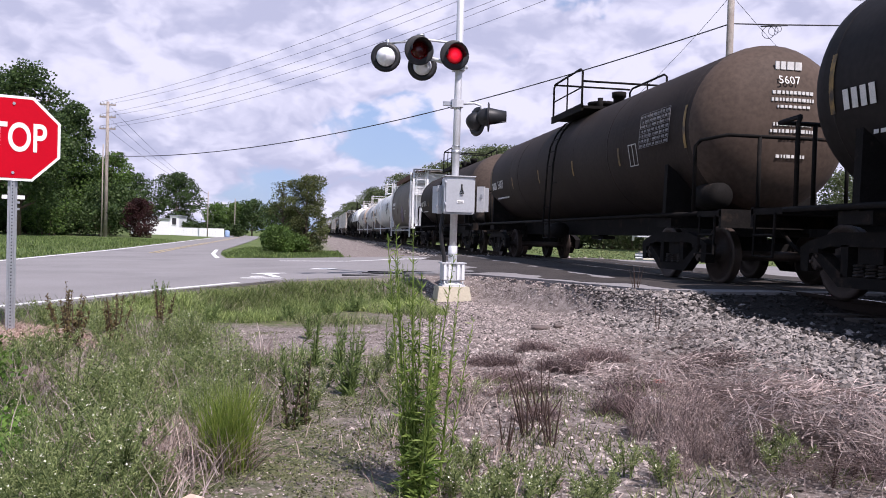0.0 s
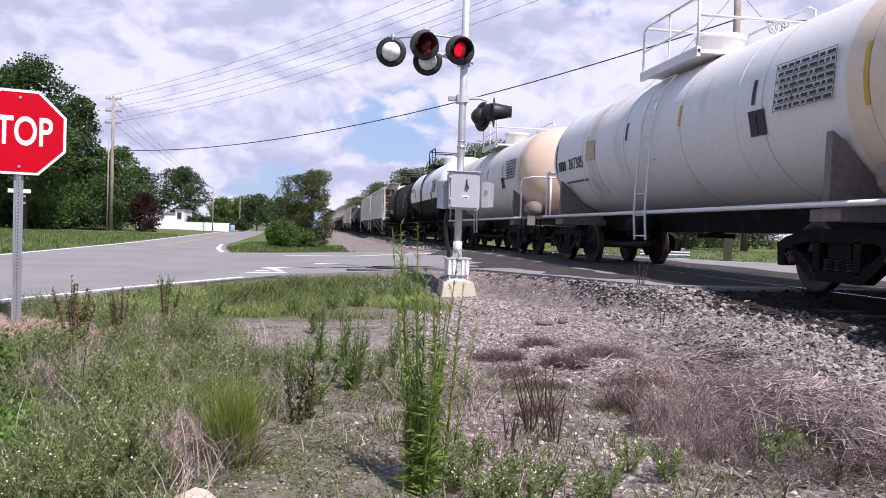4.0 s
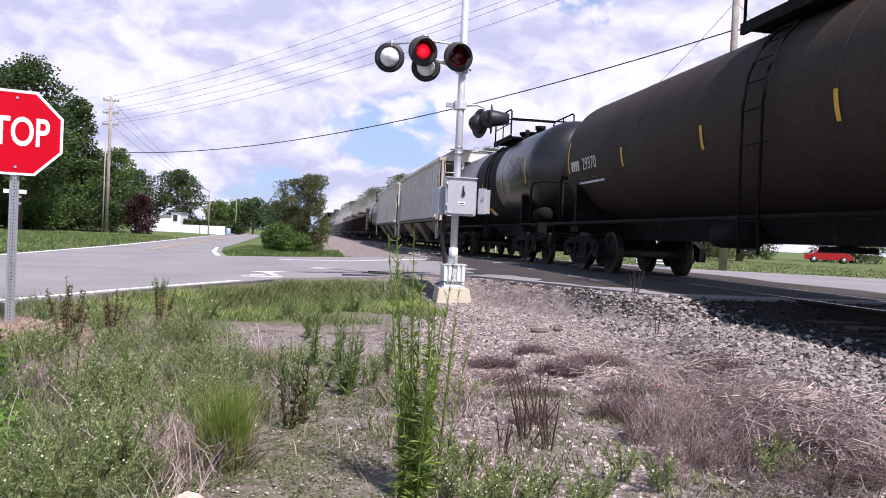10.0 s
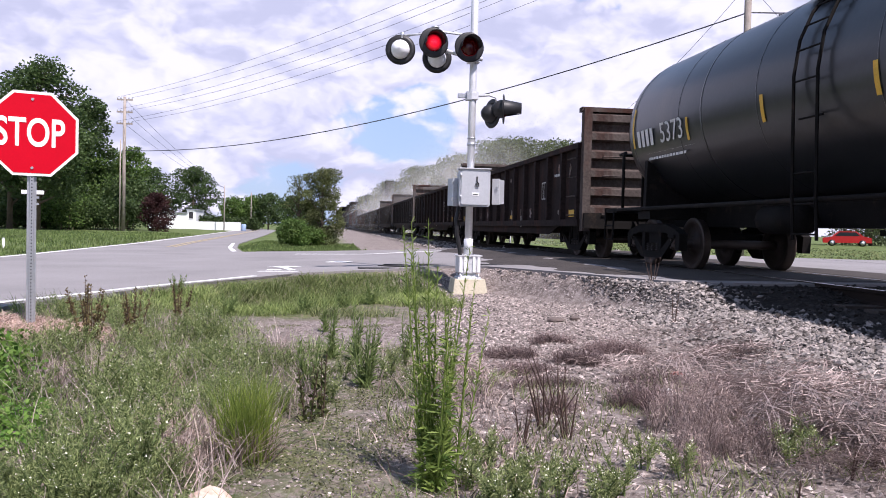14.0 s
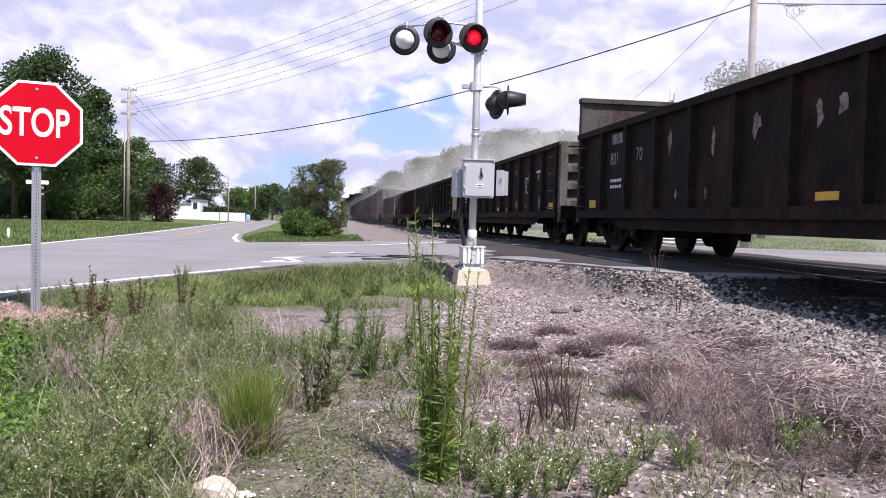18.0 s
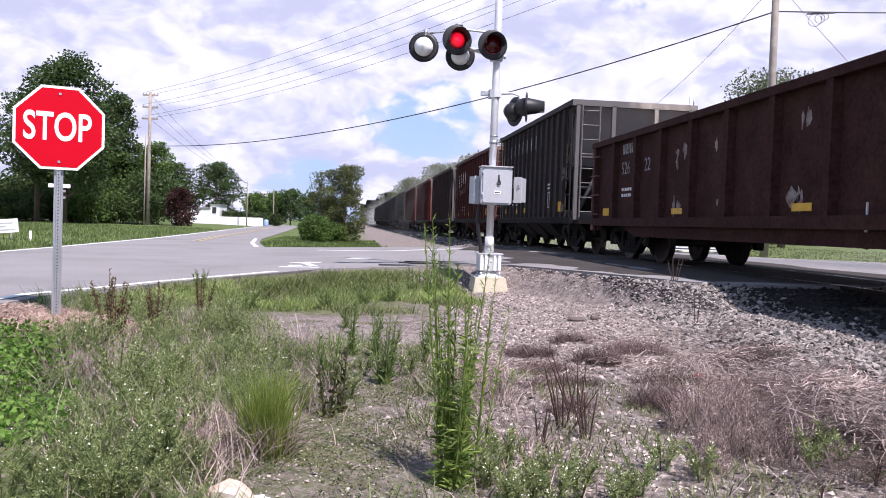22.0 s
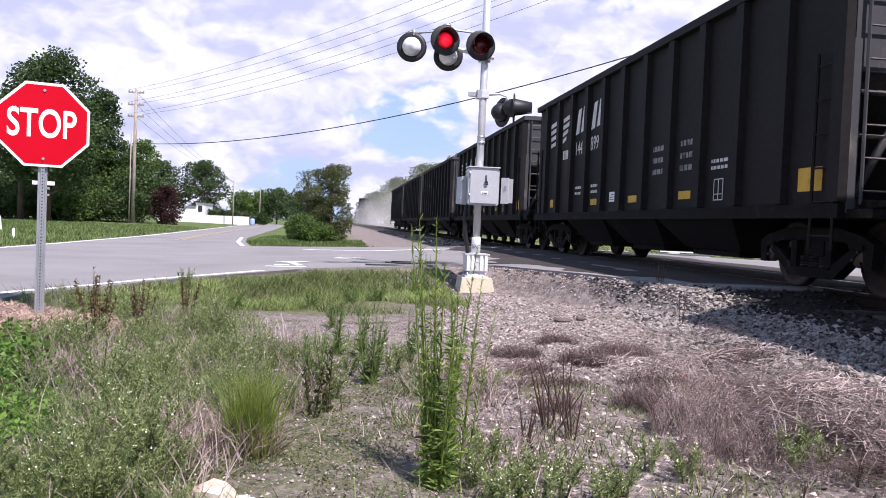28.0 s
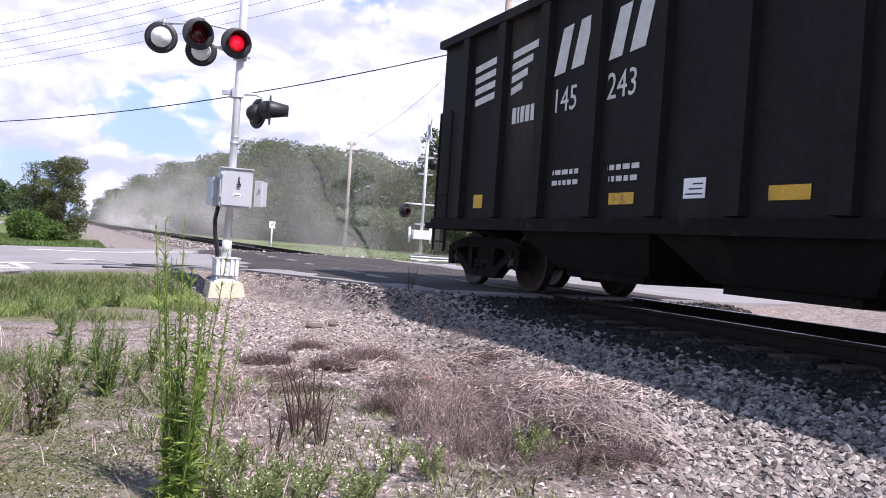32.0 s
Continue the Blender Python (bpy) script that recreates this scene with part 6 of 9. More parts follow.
    # dead upright stalks
    for i, (x, y, h, n, sp) in enumerate(((1.22, 4.35, 0.36, 7, 0.14), (1.3, 4.15, 0.30, 5, 0.10), (1.02, 4.05, 0.26, 3, 0.06), (2.36, 3.3, 0.17, 2, 0.04), (2.5, 3.35, 0.12, 2, 0.05), (1.38, 4.6, 0.4, 5, 0.16), (1.95, 3.05, 0.14, 1, 0.02), (3.9, 8.6, 0.42, 3, 0.12), (4.3, 10.2, 0.4, 5, 0.15))):
        stalky_weed("dark dead weed stalks standing upright", x, y, h, n, 0.06, 26, sp * 1.5, stalk_dark, stalk_dark, 160 + i, droop=-0.8, width=0.05, name="dead_stalks", thick=0.006, low=0.9)


foreground_weeds()


def litter():
    def lump(name, label, category, x, y, size, material, seed, squash=0.7):
        rng = np.random.default_rng(seed)
        bm = bmesh.new()
        bmesh.ops.create_icosphere(bm, subdivisions=2, radius=1)
        for v in bm.verts:
            v.co = Vector((v.co.x * size[0], v.co.y * size[1], v.co.z * size[2] * squash)) * (1 + 0.10 * float(rng.normal()))
        me = bpy.data.meshes.new(name)
        bm.to_mesh(me)
        bm.free()
        me.materials.append(material)
        ob = new(name, me)
        ob.location = (x, y, float(ground_z(x, y)) + size[2] * 0.4)
        tagged(ob, label, category)
    brown_stone = surface("brown_stone", (0.12, 0.095, 0.085), 0.9)
    tan = surface("broken_brick", (0.5, 0.36, 0.29), 0.9, vary=0.2, tint=(0.75, 0.7, 0.62), tint_at=0.55)
    lump("rock", "pale orange broken block half hidden in weeds", "rock", -0.44, 3.16, (0.09, 0.07, 0.08), tan, 1, 0.9)
    lump("plastic_bag", "crumpled white plastic bag on the gravel", "litter", 2.3, 5.15, (0.055, 0.04, 0.04), sign_white, 2)
    lump("paper_scrap", "small white scrap beside the broken block", "litter", -0.33, 3.2, (0.05, 0.03, 0.02), sign_white, 3)
    lump("wrapper", "faded red wrapper in the dead grass", "litter", 2.75, 6.0, (0.07, 0.04, 0.025), surface("wrapper_red", (0.5, 0.16, 0.12), 0.6), 4)
    lump("stone", "dark flat stone on the bare soil", "rock", 2.75, 9.4, (0.12, 0.07, 0.05), brown_stone, 5)
    lump("stone", "brown stone on the bare soil", "rock", 3.05, 9.6, (0.07, 0.06, 0.05), brown_stone, 6)
    for i, (x, y, a, l) in enumerate(((3.45, 13.9, 20, 0.45), (3.6, 14.05, -30, 0.4), (3.3, 14.0, 60, 0.3), (3.72, 13.85, 100, 0.25))):
        s = Shape().prism([(-l / 2, 0.0), (-l * 0.3, 0.05), (0.0, 0.025), (l * 0.25, 0.07), (l / 2, 0.0), (l * 0.2, -0.02)], 1, -0.05, 0.05)
        ob = part("rubber_scrap", s, black_paint, None, at=pose(x, y, float(ground_z(x, y)) + 0.02, 15, 0, a))
        tagged(ob, "torn strip of black rubber beside the crossing", "debris")
    for i, (x, y, w) in enumerate(((0.9, 14.75, 0.5), (1.6, 15.2, 0.7), (2.0, 15.6, 0.35), (1.35, 15.9, 0.25), (3.0, 14.9, 0.4))):
        rng = np.random.default_rng(40 + i)
        pts = [(math.cos(t) * w * (0.6 + 0.5 * rng.random()), math.sin(t) * w * 0.3 * (0.6 + 0.5 * rng.random())) for t in [k * math.pi / 5 for k in range(10)]]
        s = Shape().prism(pts, 2, -0.01, 0.012)
        z = float(road_z(x)) + 0.006
        tagged(part("asphalt_patch", s, surface("dark_patch", (0.03, 0.03, 0.032), 0.9), None, at=pose(x, y, z)), "dark broken asphalt patch at the road edge", "debris")


litter()

# ---- the train ----
SPEED = 17.62
CARS, WHEELSETS = [], []
CACHE = {}


def cached(key, make):
    if key not in CACHE:
        CACHE[key] = make()
    return CACHE[key]


def wheelset_mesh():
    s = Shape()
    s.tube([(-1.12, 0, 0), (1.12, 0, 0)], 0.08, 12)
    for d in (-1, 1):
        x = 0.755 * d
        s.lathe([(-0.06 * d, 0.0), (-0.06 * d, 0.13), (-0.02 * d, 0.15), (-0.02 * d, 0.34), (-0.06 * d, 0.36), (-0.06 * d, 0.425), (0.045 * d, 0.42),
                 (0.055 * d, 0.45), (0.075 * d, 0.45), (0.085 * d, 0.42), (0.075 * d, 0.36), (0.03 * d, 0.34), (0.03 * d, 0.15), (0.085 * d, 0.13), (0.085 * d, 0.0)][::1],
                0, (x * 1.0 - 0.0, 0, 0), 28)
        e = 1.12 * d
        s.lathe([(0, 0.11), (0.05 * d, 0.11), (0.06 * d, 0.07), (0.06 * d, 0.0)], 0, (e, 0, 0), 14)
        for k in range(3):
            a = k * 2.094
            s.tube([(e + 0.055 * d, 0.075 * math.cos(a), 0.075 * math.sin(a)), (e + 0.085 * d, 0.075 * math.cos(a), 0.075 * math.sin(a))], 0.02, 6)
    me = s.mesh("wheelset", wheel_steel)
    return me


def truck(car, y):
    """A three-piece freight truck: bolster, two cast side frames with spring nests, two wheelsets."""
    def bolster():
        return Shape().box(-1.15, 1.15, -0.2, 0.2, 0.42, 0.62).box(-0.25, 0.25, -0.25, 0.25, 0.6, 0.82)

    def frame_side():
        s = Shape()
        s.prism([(-1.15, 0.30), (-1.18, 0.58), (-1.0, 0.66), (-0.55, 0.76), (0.55, 0.76), (1.0, 0.66), (1.18, 0.58), (1.15, 0.30), (1.02, 0.30), (1.0, 0.50), (0.62, 0.60), (-0.62, 0.60), (-1.0, 0.50), (-1.02, 0.30)], 0, -0.075, 0.075)
        s.prism([(-0.95, 0.50), (-0.78, 0.52), (-0.36, 0.27), (0.36, 0.27), (0.78, 0.52), (0.95, 0.50), (0.46, 0.15), (-0.46, 0.15)], 0, -0.075, 0.075)
        for q in (-1, 1):
            s.box(-0.075, 0.075, min(q * 0.3, q * 0.42), max(q * 0.3, q * 0.42), 0.26, 0.62)
            s.box(-0.11, 0.11, min(q * 0.78, q * 1.02), max(q * 0.78, q * 1.02), 0.52, 0.57)
        return s

    tk = part("truck", cached("bolster", lambda: bolster().mesh("truck", under_black)), under_black, car, "cast steel truck", pose(0, y, 0))
    for x in (-1.12, 1.12):
        part("side_frame", cached("side_frame", lambda: frame_side().mesh("side_frame", under_black)), under_black, tk, at=pose(x, 0, 0))

        def nest():
            s = Shape()
            for q in (-0.2, -0.0, 0.2):
                s.tube([(0.062 * math.cos(t * 0.9), q + 0.062 * math.sin(t * 0.9), 0.27 + t * 0.0052) for t in range(30)], 0.014, 4)
            return s
        part("spring_nest", cached("nest", lambda: nest().mesh("spring_nest", spring_steel)), spring_steel, tk, at=pose(x, 0, 0))
    for q in (-0.89, 0.89):
        w = part("wheelset", cached("wheelset", wheelset_mesh), wheel_steel, tk, at=pose(0, q, 0.42))
        WHEELSETS.append((w, q))
        for x in (-0.74, 0.74):
            part("brake_shoe", cached("shoe", lambda: Shape().box(-0.04, 0.04, -0.03, 0.03, -0.17, 0.17).mesh("brake_shoe", under_black)), under_black, tk,
                 at=pose(x, q - math.copysign(0.47, q), 0.42))


def coupler(car, y, d):
    s = Shape().box(-0.09, 0.09, -0.45, 0.2, 0.78, 0.98).prism([(-0.16, 0.2), (-0.2, 0.42), (-0.06, 0.46), (0.0, 0.34), (0.1, 0.44), (0.2, 0.34), (0.14, 0.2)], 2, 0.72, 1.02)
    me = cached("coupler", lambda: s.mesh("coupler", under_black))
    part("coupler", me, under_black, car, at=pose(0, y - d * 0.45, 0, 0, 0, 0 if d > 0 else 180))
    h = cached("hose", lambda: Shape().tube([(0.35, -0.2, 0.85), (0.36, 0.15, 0.6), (0.25, 0.4, 0.42)], 0.03, 6).mesh("air_hose", under_black))
    part("air_hose", h, under_black, car, at=pose(0, y - d * 0.45, 0, 0, 0, 0 if d > 0 else 180))


def ladder(name, car, x, y, z0, z1, width, along, material, step=0.4, colour=None, lean=0.0):
    """A grab ladder of two stiles and round rungs, running along y or x."""
    s = Shape()
    n = max(2, int((z1 - z0) / step))
    w = width / 2
    for q in (-w, w):
        a = (x, y + q, z0) if along == 1 else (x + q, y, z0)
        b = (x + lean, y + q, z1) if along == 1 else (x + q, y + lean, z1)
        s.tube([a, b], 0.022, 5)
    rails = part(name, s, material, car, colour=colour)
    rung = cached(("rung", width, along, material.name), lambda: Shape().tube([(0, -w, 0), (0, w, 0)] if along == 1 else [(-w, 0, 0), (w, 0, 0)], 0.013, 5).mesh("rung", material))
    for i in range(n + 1):
        t = (i + 0.4) / (n + 0.8)
        o = lean * t
        part("rung", rung, material, rails, at=pose(x + (o if along == 1 else 0), y + (0 if along == 1 else o), z0 + (z1 - z0) * t), colour=colour)
    return rails


def marks(car, rows, x, material, name="data_line"):
    """Unreadable small lettering as bars: rows of (y0, y1, z, height), on the side at x."""
    s = Shape()
    for y0, y1, z, h in rows:
        q = y0
        rnd = random.Random(int(y0 * 100 + z * 1000))
        while q < y1:
            w = rnd.uniform(0.05, 0.13)
            s.box(x, x + 0.004, q, min(q + w, y1), z, z + h)
            q += w + 0.035
    ob = part(name, s, material, car)
    return tagged(ob, kind="stuff")


def side_text(car, text, size, y, z, x, material, stretch=0.9, lean=0.0, name="lettering"):
    """Lettering read from the -x side: it starts at y (rear) and runs to -y."""
    m = Matrix.Translation((x, y, z)) @ Euler((radians(90), 0, radians(-90))).to_matrix().to_4x4() @ pose(0, 0, 0, lean)
    return lettering(text, size, material, car, m, name, stretch)


def start_car(name, label, category, length, rear, shift=0.0):
    """rear: where the rear coupler face stands at the clip's start."""
    car = thing(name, label, category, "cars of the freight train")
    CARS.append((car, rear - length / 2 + shift))
    return car


def tank_car(label, length, rear, colour, light=False, radius=1.3, band=None, lower=None, end_colour=None, number="", stripes=6,
             housing="dome", wheel_front=False, mark_at=-0.16, mark_y=0.35, mid=0.0, green=False, yellow_box=False, big=1.0):
    car = start_car("tank_car", label, "tank car", length, rear, 0.0 if number in ("210263", "29370", "3294", "5373") else 0.7)
    half = length / 2
    body = half - 0.95                    # the tank's end
    zc = 1.12 + radius
    mat = tank_white if light else paint_gloss if number in ("3294", "5373") else paint
    straight = body - radius * 0.55
    pts = [(-straight - radius * 0.55 * math.cos(t), radius * math.sin(t)) for t in [math.pi / 2 * i / 8 for i in range(9)]]
    for q in (-straight * 0.5, straight * 0.5):
        pts += [(q - 0.04, radius), (q - 0.012, radius), (q - 0.01, radius + 0.004), (q + 0.01, radius + 0.004), (q + 0.012, radius), (q + 0.04, radius)]
    pts += [(straight + radius * 0.55 * math.cos(t), radius * math.sin(t)) for t in [math.pi / 2 * (1 - i / 8) for i in range(9)]]
    tank = part("tank", Shape().lathe(pts, 1, (0, 0, zc), 56), mat, car, "welded cylindrical tank", colour=colour)
    if lower:
        part("lower_half", Shape().lathe([(-straight, radius + 0.004), (straight, radius + 0.004)], 1, (0, 0, zc), 26, math.pi + 0.30, math.pi - 0.60), paint, tank, "black lower half of the tank", colour=lower)
        for d in (-1, 1):
            part("lower_head", Shape().lathe([(d * (straight + (radius * 0.55) * math.cos(t)), (radius + 0.005) * math.sin(t)) for t in [math.pi / 2 * i / 8 for i in range(9)]], 1, (0, 0, zc), 26, math.pi + 0.30, math.pi - 0.60), paint, tank, colour=lower)
    if end_colour:
        part("painted_head" if light else "dusty_head", Shape().lathe([(-straight - (radius * 0.55) * math.cos(t) - 0.003, (radius + 0.004) * math.sin(t)) for t in [math.pi / 2 * i / 8 for i in range(9)]] + ([(-straight + 0.5, radius + 0.004)] if light else []), 1, (0, 0, zc), 40), tank_white if light else paint, tank, "discoloured tank head" if light else "brown dust on the tank head", colour=end_colour)
    if band:
        part("wrap_band", Shape().lathe([(band[0], radius + 0.003), (band[1], radius + 0.003)], 1, (0, 0, zc), 56), paint, tank, "cleaner band around the tank", colour=(0.012, 0.012, 0.013))
    seam = tuple(c * 0.62 for c in colour) if light else tuple(c * 1.35 for c in colour)
    for q in (-0.98, -0.62, -0.2, 0.22, 0.64, 0.98):
        part("weld_seam", Shape().lathe([(q * straight - 0.014, radius + 0.002), (q * straight - 0.006, radius + 0.006), (q * straight + 0.006, radius + 0.006), (q * straight + 0.014, radius + 0.002)], 1, (0, 0, zc), 40), mat, tank, colour=seam)
    # underframe
    part("centre_sill", Shape().box(-0.28, 0.28, -half + 0.5, half - 0.5, 0.72, 1.08), under_black, car)
    fm = tank_white if light and not lower else under_black
    grimy = (paint, (0.2, 0.175, 0.16)) if light and not lower else (under_black, colour)
    for x in (-1.38, 1.38):
        part("side_rail", Shape().tube([(x, -half + 1.1, 1.03), (x, half - 1.1, 1.03)], 0.035, 6), fm, car, colour=colour)
    tc = half - 2.35
    for q in (-tc, tc):
        s = Shape()
        s.prism([(-1.35, 0.95), (1.35, 0.95), (1.33, zc - radius * 0.62 + 0.25), (1.18, zc - radius * 0.55 + 0.05), (0.75, zc - radius * 0.86), (-0.75, zc - radius * 0.86), (-1.18, zc - radius * 0.55 + 0.05), (-1.33, zc - radius * 0.62 + 0.25)], 1, q - 0.06, q + 0.06)
        s.box(-1.35, 1.35, q - 0.28, q + 0.28, 0.84, 0.98)
        part("saddle", s, grimy[0], car, "tank saddle over the truck", colour=grimy[1])
        truck(car, q)
    for d in (-1, 1):
        y = d * (half - 0.75)
        part("end_sill", Shape().box(-1.4, 1.4, y - 0.35, y + 0.35, 0.98, 1.06).box(-1.4, 1.4, y + d * 0.33 - 0.03, y + d * 0.33 + 0.03, 0.82, 1.08), grimy[0], car, "end platform", colour=grimy[1])
        rail = Shape().tube([(-1.36, y - d * 0.55, 1.02), (-1.36, y - d * 0.55, 2.05), (-1.30, y - d * 0.5, 2.14), (-1.2, y + d * 0.1, 2.15), (1.2, y + d * 0.1, 2.15), (1.30, y - d * 0.5, 2.14), (1.36, y - d * 0.55, 2.05), (1.36, y - d * 0.55, 1.02)], 0.03, 6)
        rail.tube([(-0.7, y + d * 0.1, 1.05), (-0.7, y + d * 0.1, 2.15)], 0.03, 6).tube([(0.7, y + d * 0.1, 1.05), (0.7, y + d * 0.1, 2.15)], 0.03, 6)
        part("end_railing", rail, fm, car, "round bar end railing", colour=colour)
        step = Shape().tube([(-1.4, y - 0.2, 1.0), (-1.42, y - 0.2, 0.45), (-1.42, y + 0.25, 0.45), (-1.4, y + 0.25, 1.0)], 0.02, 5).tube([(-1.42, y - 0.2, 0.72), (-1.42, y + 0.25, 0.72)], 0.016, 5)
        part("step", step, under_black, car)
        coupler(car, d * half, d)
    # top fittings
    before = set(car.children)
    top = zc + radius
    part("platform", Shape().box(-1.05, 1.05, -1.15, 1.15, top - 0.12, top - 0.06).box(-1.06, -1.0, -1.15, 1.15, top - 0.18, top - 0.02).box(1.0, 1.06, -1.15, 1.15, top - 0.18, top - 0.02), fm, car, "grated top platform", colour=colour)
    for x in (-1.02, 1.02):
        r = Shape().tube([(x, -1.1, top - 0.1), (x, -1.1, top + 0.72), (x, -0.95, top + 0.8), (x, 0.95, top + 0.8), (x, 1.1, top + 0.72), (x, 1.1, top - 0.1)], 0.026, 6)
        r.tube([(x, -1.1, top + 0.36), (x, 1.1, top + 0.36)], 0.018, 5).tube([(x, 0, top - 0.1), (x, 0, top + 0.8)], 0.02, 5)
        part("platform_railing", r, fm, car, "tubular safety railing", colour=colour)
    for q, h in ((1.1, 0.8), (-1.1, 0.5)):
        part("platform_railing", Shape().tube([(-1.02, q, top + h), (1.02, q, top + h)], 0.024, 6), fm, car, colour=colour)
    if housing == "dome":
        part("valve_housing", Shape().lathe([(-0.1, 0.42), (0.38, 0.42), (0.4, 0.44), (0.48, 0.44), (0.5, 0.4), (0.5, 0.0)], 2, (0, 0.1, top - 0.02), 20), mat, car, "round valve housing", colour=colour)
    else:
        part("manway", Shape().lathe([(-0.1, 0.3), (0.2, 0.3), (0.22, 0.36), (0.3, 0.36), (0.33, 0.0)], 2, (0, 0.35, top - 0.02), 18), fm, car, colour=colour)
        part("safety_valve", Shape().lathe([(-0.1, 0.13), (0.28, 0.13), (0.3, 0.17), (0.42, 0.17), (0.44, 0.0)], 2, (0.1, -0.5, top - 0.02), 14), fm, car, colour=colour)
        part("safety_valve", Shape().tube([(-0.25, -0.2, top - 0.05), (-0.25, -0.2, top + 0.3)], 0.07, 8), fm, car, colour=colour)
    # side ladder that follows the tank
    for x in (-1, 1):
        s = Shape()
        for q in (-0.24, 0.24):
            line = [(x * 1.43, q, 0.55), (x * 1.46, q, 1.05)] + [(x * (radius + 0.09) * math.cos(a), q, zc + (radius + 0.09) * math.sin(a)) for a in (0.0, 0.3, 0.55, 0.8)]
            s.tube(line, 0.022, 5)
        steps = [(x * 1.45, z) for z in (0.62, 0.98, 1.35)]
        steps += [(x * (radius + 0.09) * math.cos(a), zc + (radius + 0.09) * math.sin(a)) for a in (-0.35, -0.05, 0.2, 0.42, 0.62, 0.8)]
        rails = part("side_ladder", s, fm, car, "curved side ladder", colour=colour)
        rung = cached(("tank_rung", fm.name), lambda: Shape().tube([(0, -0.24, 0), (0, 0.24, 0)], 0.013, 5).mesh("rung", fm))
        for q, z in steps:
            part("rung", rung, fm, rails, at=pose(q, 0, z), colour=colour)
    for ob in set(car.children) - before:
        ob.location.y += mid
    # brake gear by the front platform
    part("brake_cylinder", Shape().lathe([(-0.3, 0.0), (-0.3, 0.2), (0.25, 0.2), (0.35, 0.1), (0.35, 0.0)], 1, (-0.95, -half + 1.55, 1.32), 14), grimy[0], car, colour=grimy[1])
    part("bottom_outlet", Shape().lathe([(-0.35, 0.12), (-0.15, 0.12), (0.1, 0.22)], 2, (0, 0, 1.0), 12).box(-0.15, 0.15, -0.4, 0.4, 0.62, 0.7), under_black, car)
    part("air_reservoir", Shape().lathe([(-0.5, 0.0), (-0.48, 0.2), (0.48, 0.2), (0.5, 0.0)], 1, (-0.7, 1.6, 0.82), 12), under_black, car)
    if wheel_front:
        w = Shape().tube([(0.28 * math.cos(t), 0, 0.28 * math.sin(t)) for t in [i * math.pi / 8 for i in range(16)]], 0.018, 5, True)
        for k in range(4):
            w.tube([(0, 0, 0), (0.28 * math.cos(k * 1.571), 0, 0.28 * math.sin(k * 1.571))], 0.014, 5)
        part("brake_wheel", w, under_black, car, "spoked hand brake wheel", pose(0.25, -half + 0.62, 1.95))
    # reflective stripes and markings on the near side
    def on_tank(a, off=0.012):
        return -(radius + off) * math.cos(a), zc + (radius + off) * math.sin(a)
    for i in range(stripes):
        y = -straight + 0.15 + i * (2 * straight - 0.3) / max(1, stripes - 1)
        tall = 0.26 if i in (0, stripes - 1) else 0.13
        a0 = 0.0 if i in (0, stripes - 1) else 0.12 if light else -0.18
        s = Shape()
        n = 5
        v = [(*[on_tank(a0 - tall + 2 * tall * j / n)[0]], yy, on_tank(a0 - tall + 2 * tall * j / n)[1]) for j in range(n + 1) for yy in (y - 0.04, y + 0.04)]
        s.add(v, [(2 * j, 2 * j + 1, 2 * j + 3, 2 * j + 2) for j in range(n)])
        part("reflective_stripe", s, (stripe_yellow if light or number in ("29370", "5373", "210263", "3294") else stripe_dull) if (i % 2 == 0 or not light) else letter_dark, car, "faded yellow reflective stripe")
    ink = letter_dark if light else letter_white
    x0, z0 = on_tank(mark_at, 0.012)
    lean = -math.degrees(mark_at)
    if number:
        side_text(car, number, 0.36 * big, straight - mark_y - 0.72 * big, z0, x0, ink, 0.95, lean, "car_number")
    for k in range(4):
        part("mark_bar", Shape().box(0, 0.004, (-0.14 * k - 0.09) * big, -0.14 * k * big, -0.11 * big, 0.11 * big), ink, car, at=pose(x0 - 0.003, straight - mark_y, z0, 0, -lean, 0))
    marks(car, [(straight - 2.5, straight - 0.6, zc - 0.50, 0.045), (straight - 2.2, straight - 0.7, zc - 0.62, 0.045)], -math.sqrt(radius ** 2 - 0.33) - 0.03, ink)
    # data panel towards the front end: a ruled table of small rows
    table = Shape()
    for k in range(8):
        table.box(0, 0.004, -0.6, 0.6, 0.3 - 0.085 * k, 0.306 - 0.085 * k)
    for y in (-0.6, -0.25, 0.2, 0.594):
        table.box(0, 0.004, y, y + 0.006, -0.295, 0.306)
    rnd = random.Random(len(label))
    for k in range(7):
        q = -0.57
        while q < 0.55:
            w = rnd.uniform(0.05, 0.16)
            table.box(0, 0.004, q, min(q + w, 0.58), 0.235 - 0.085 * k, 0.275 - 0.085 * k)
            q += w + 0.045
    ya, za = on_tank(0.08, 0.018)
    panel_part = part("data_panel", table, letter_faded if not light else ink, car, "ruled panel of tiny data rows", pose(ya - 0.012, -straight + 1.25, za, 0, 4.6, 0))
    tagged(panel_part, kind="stuff")
    ya, za = on_tank(-0.2, 0.012)
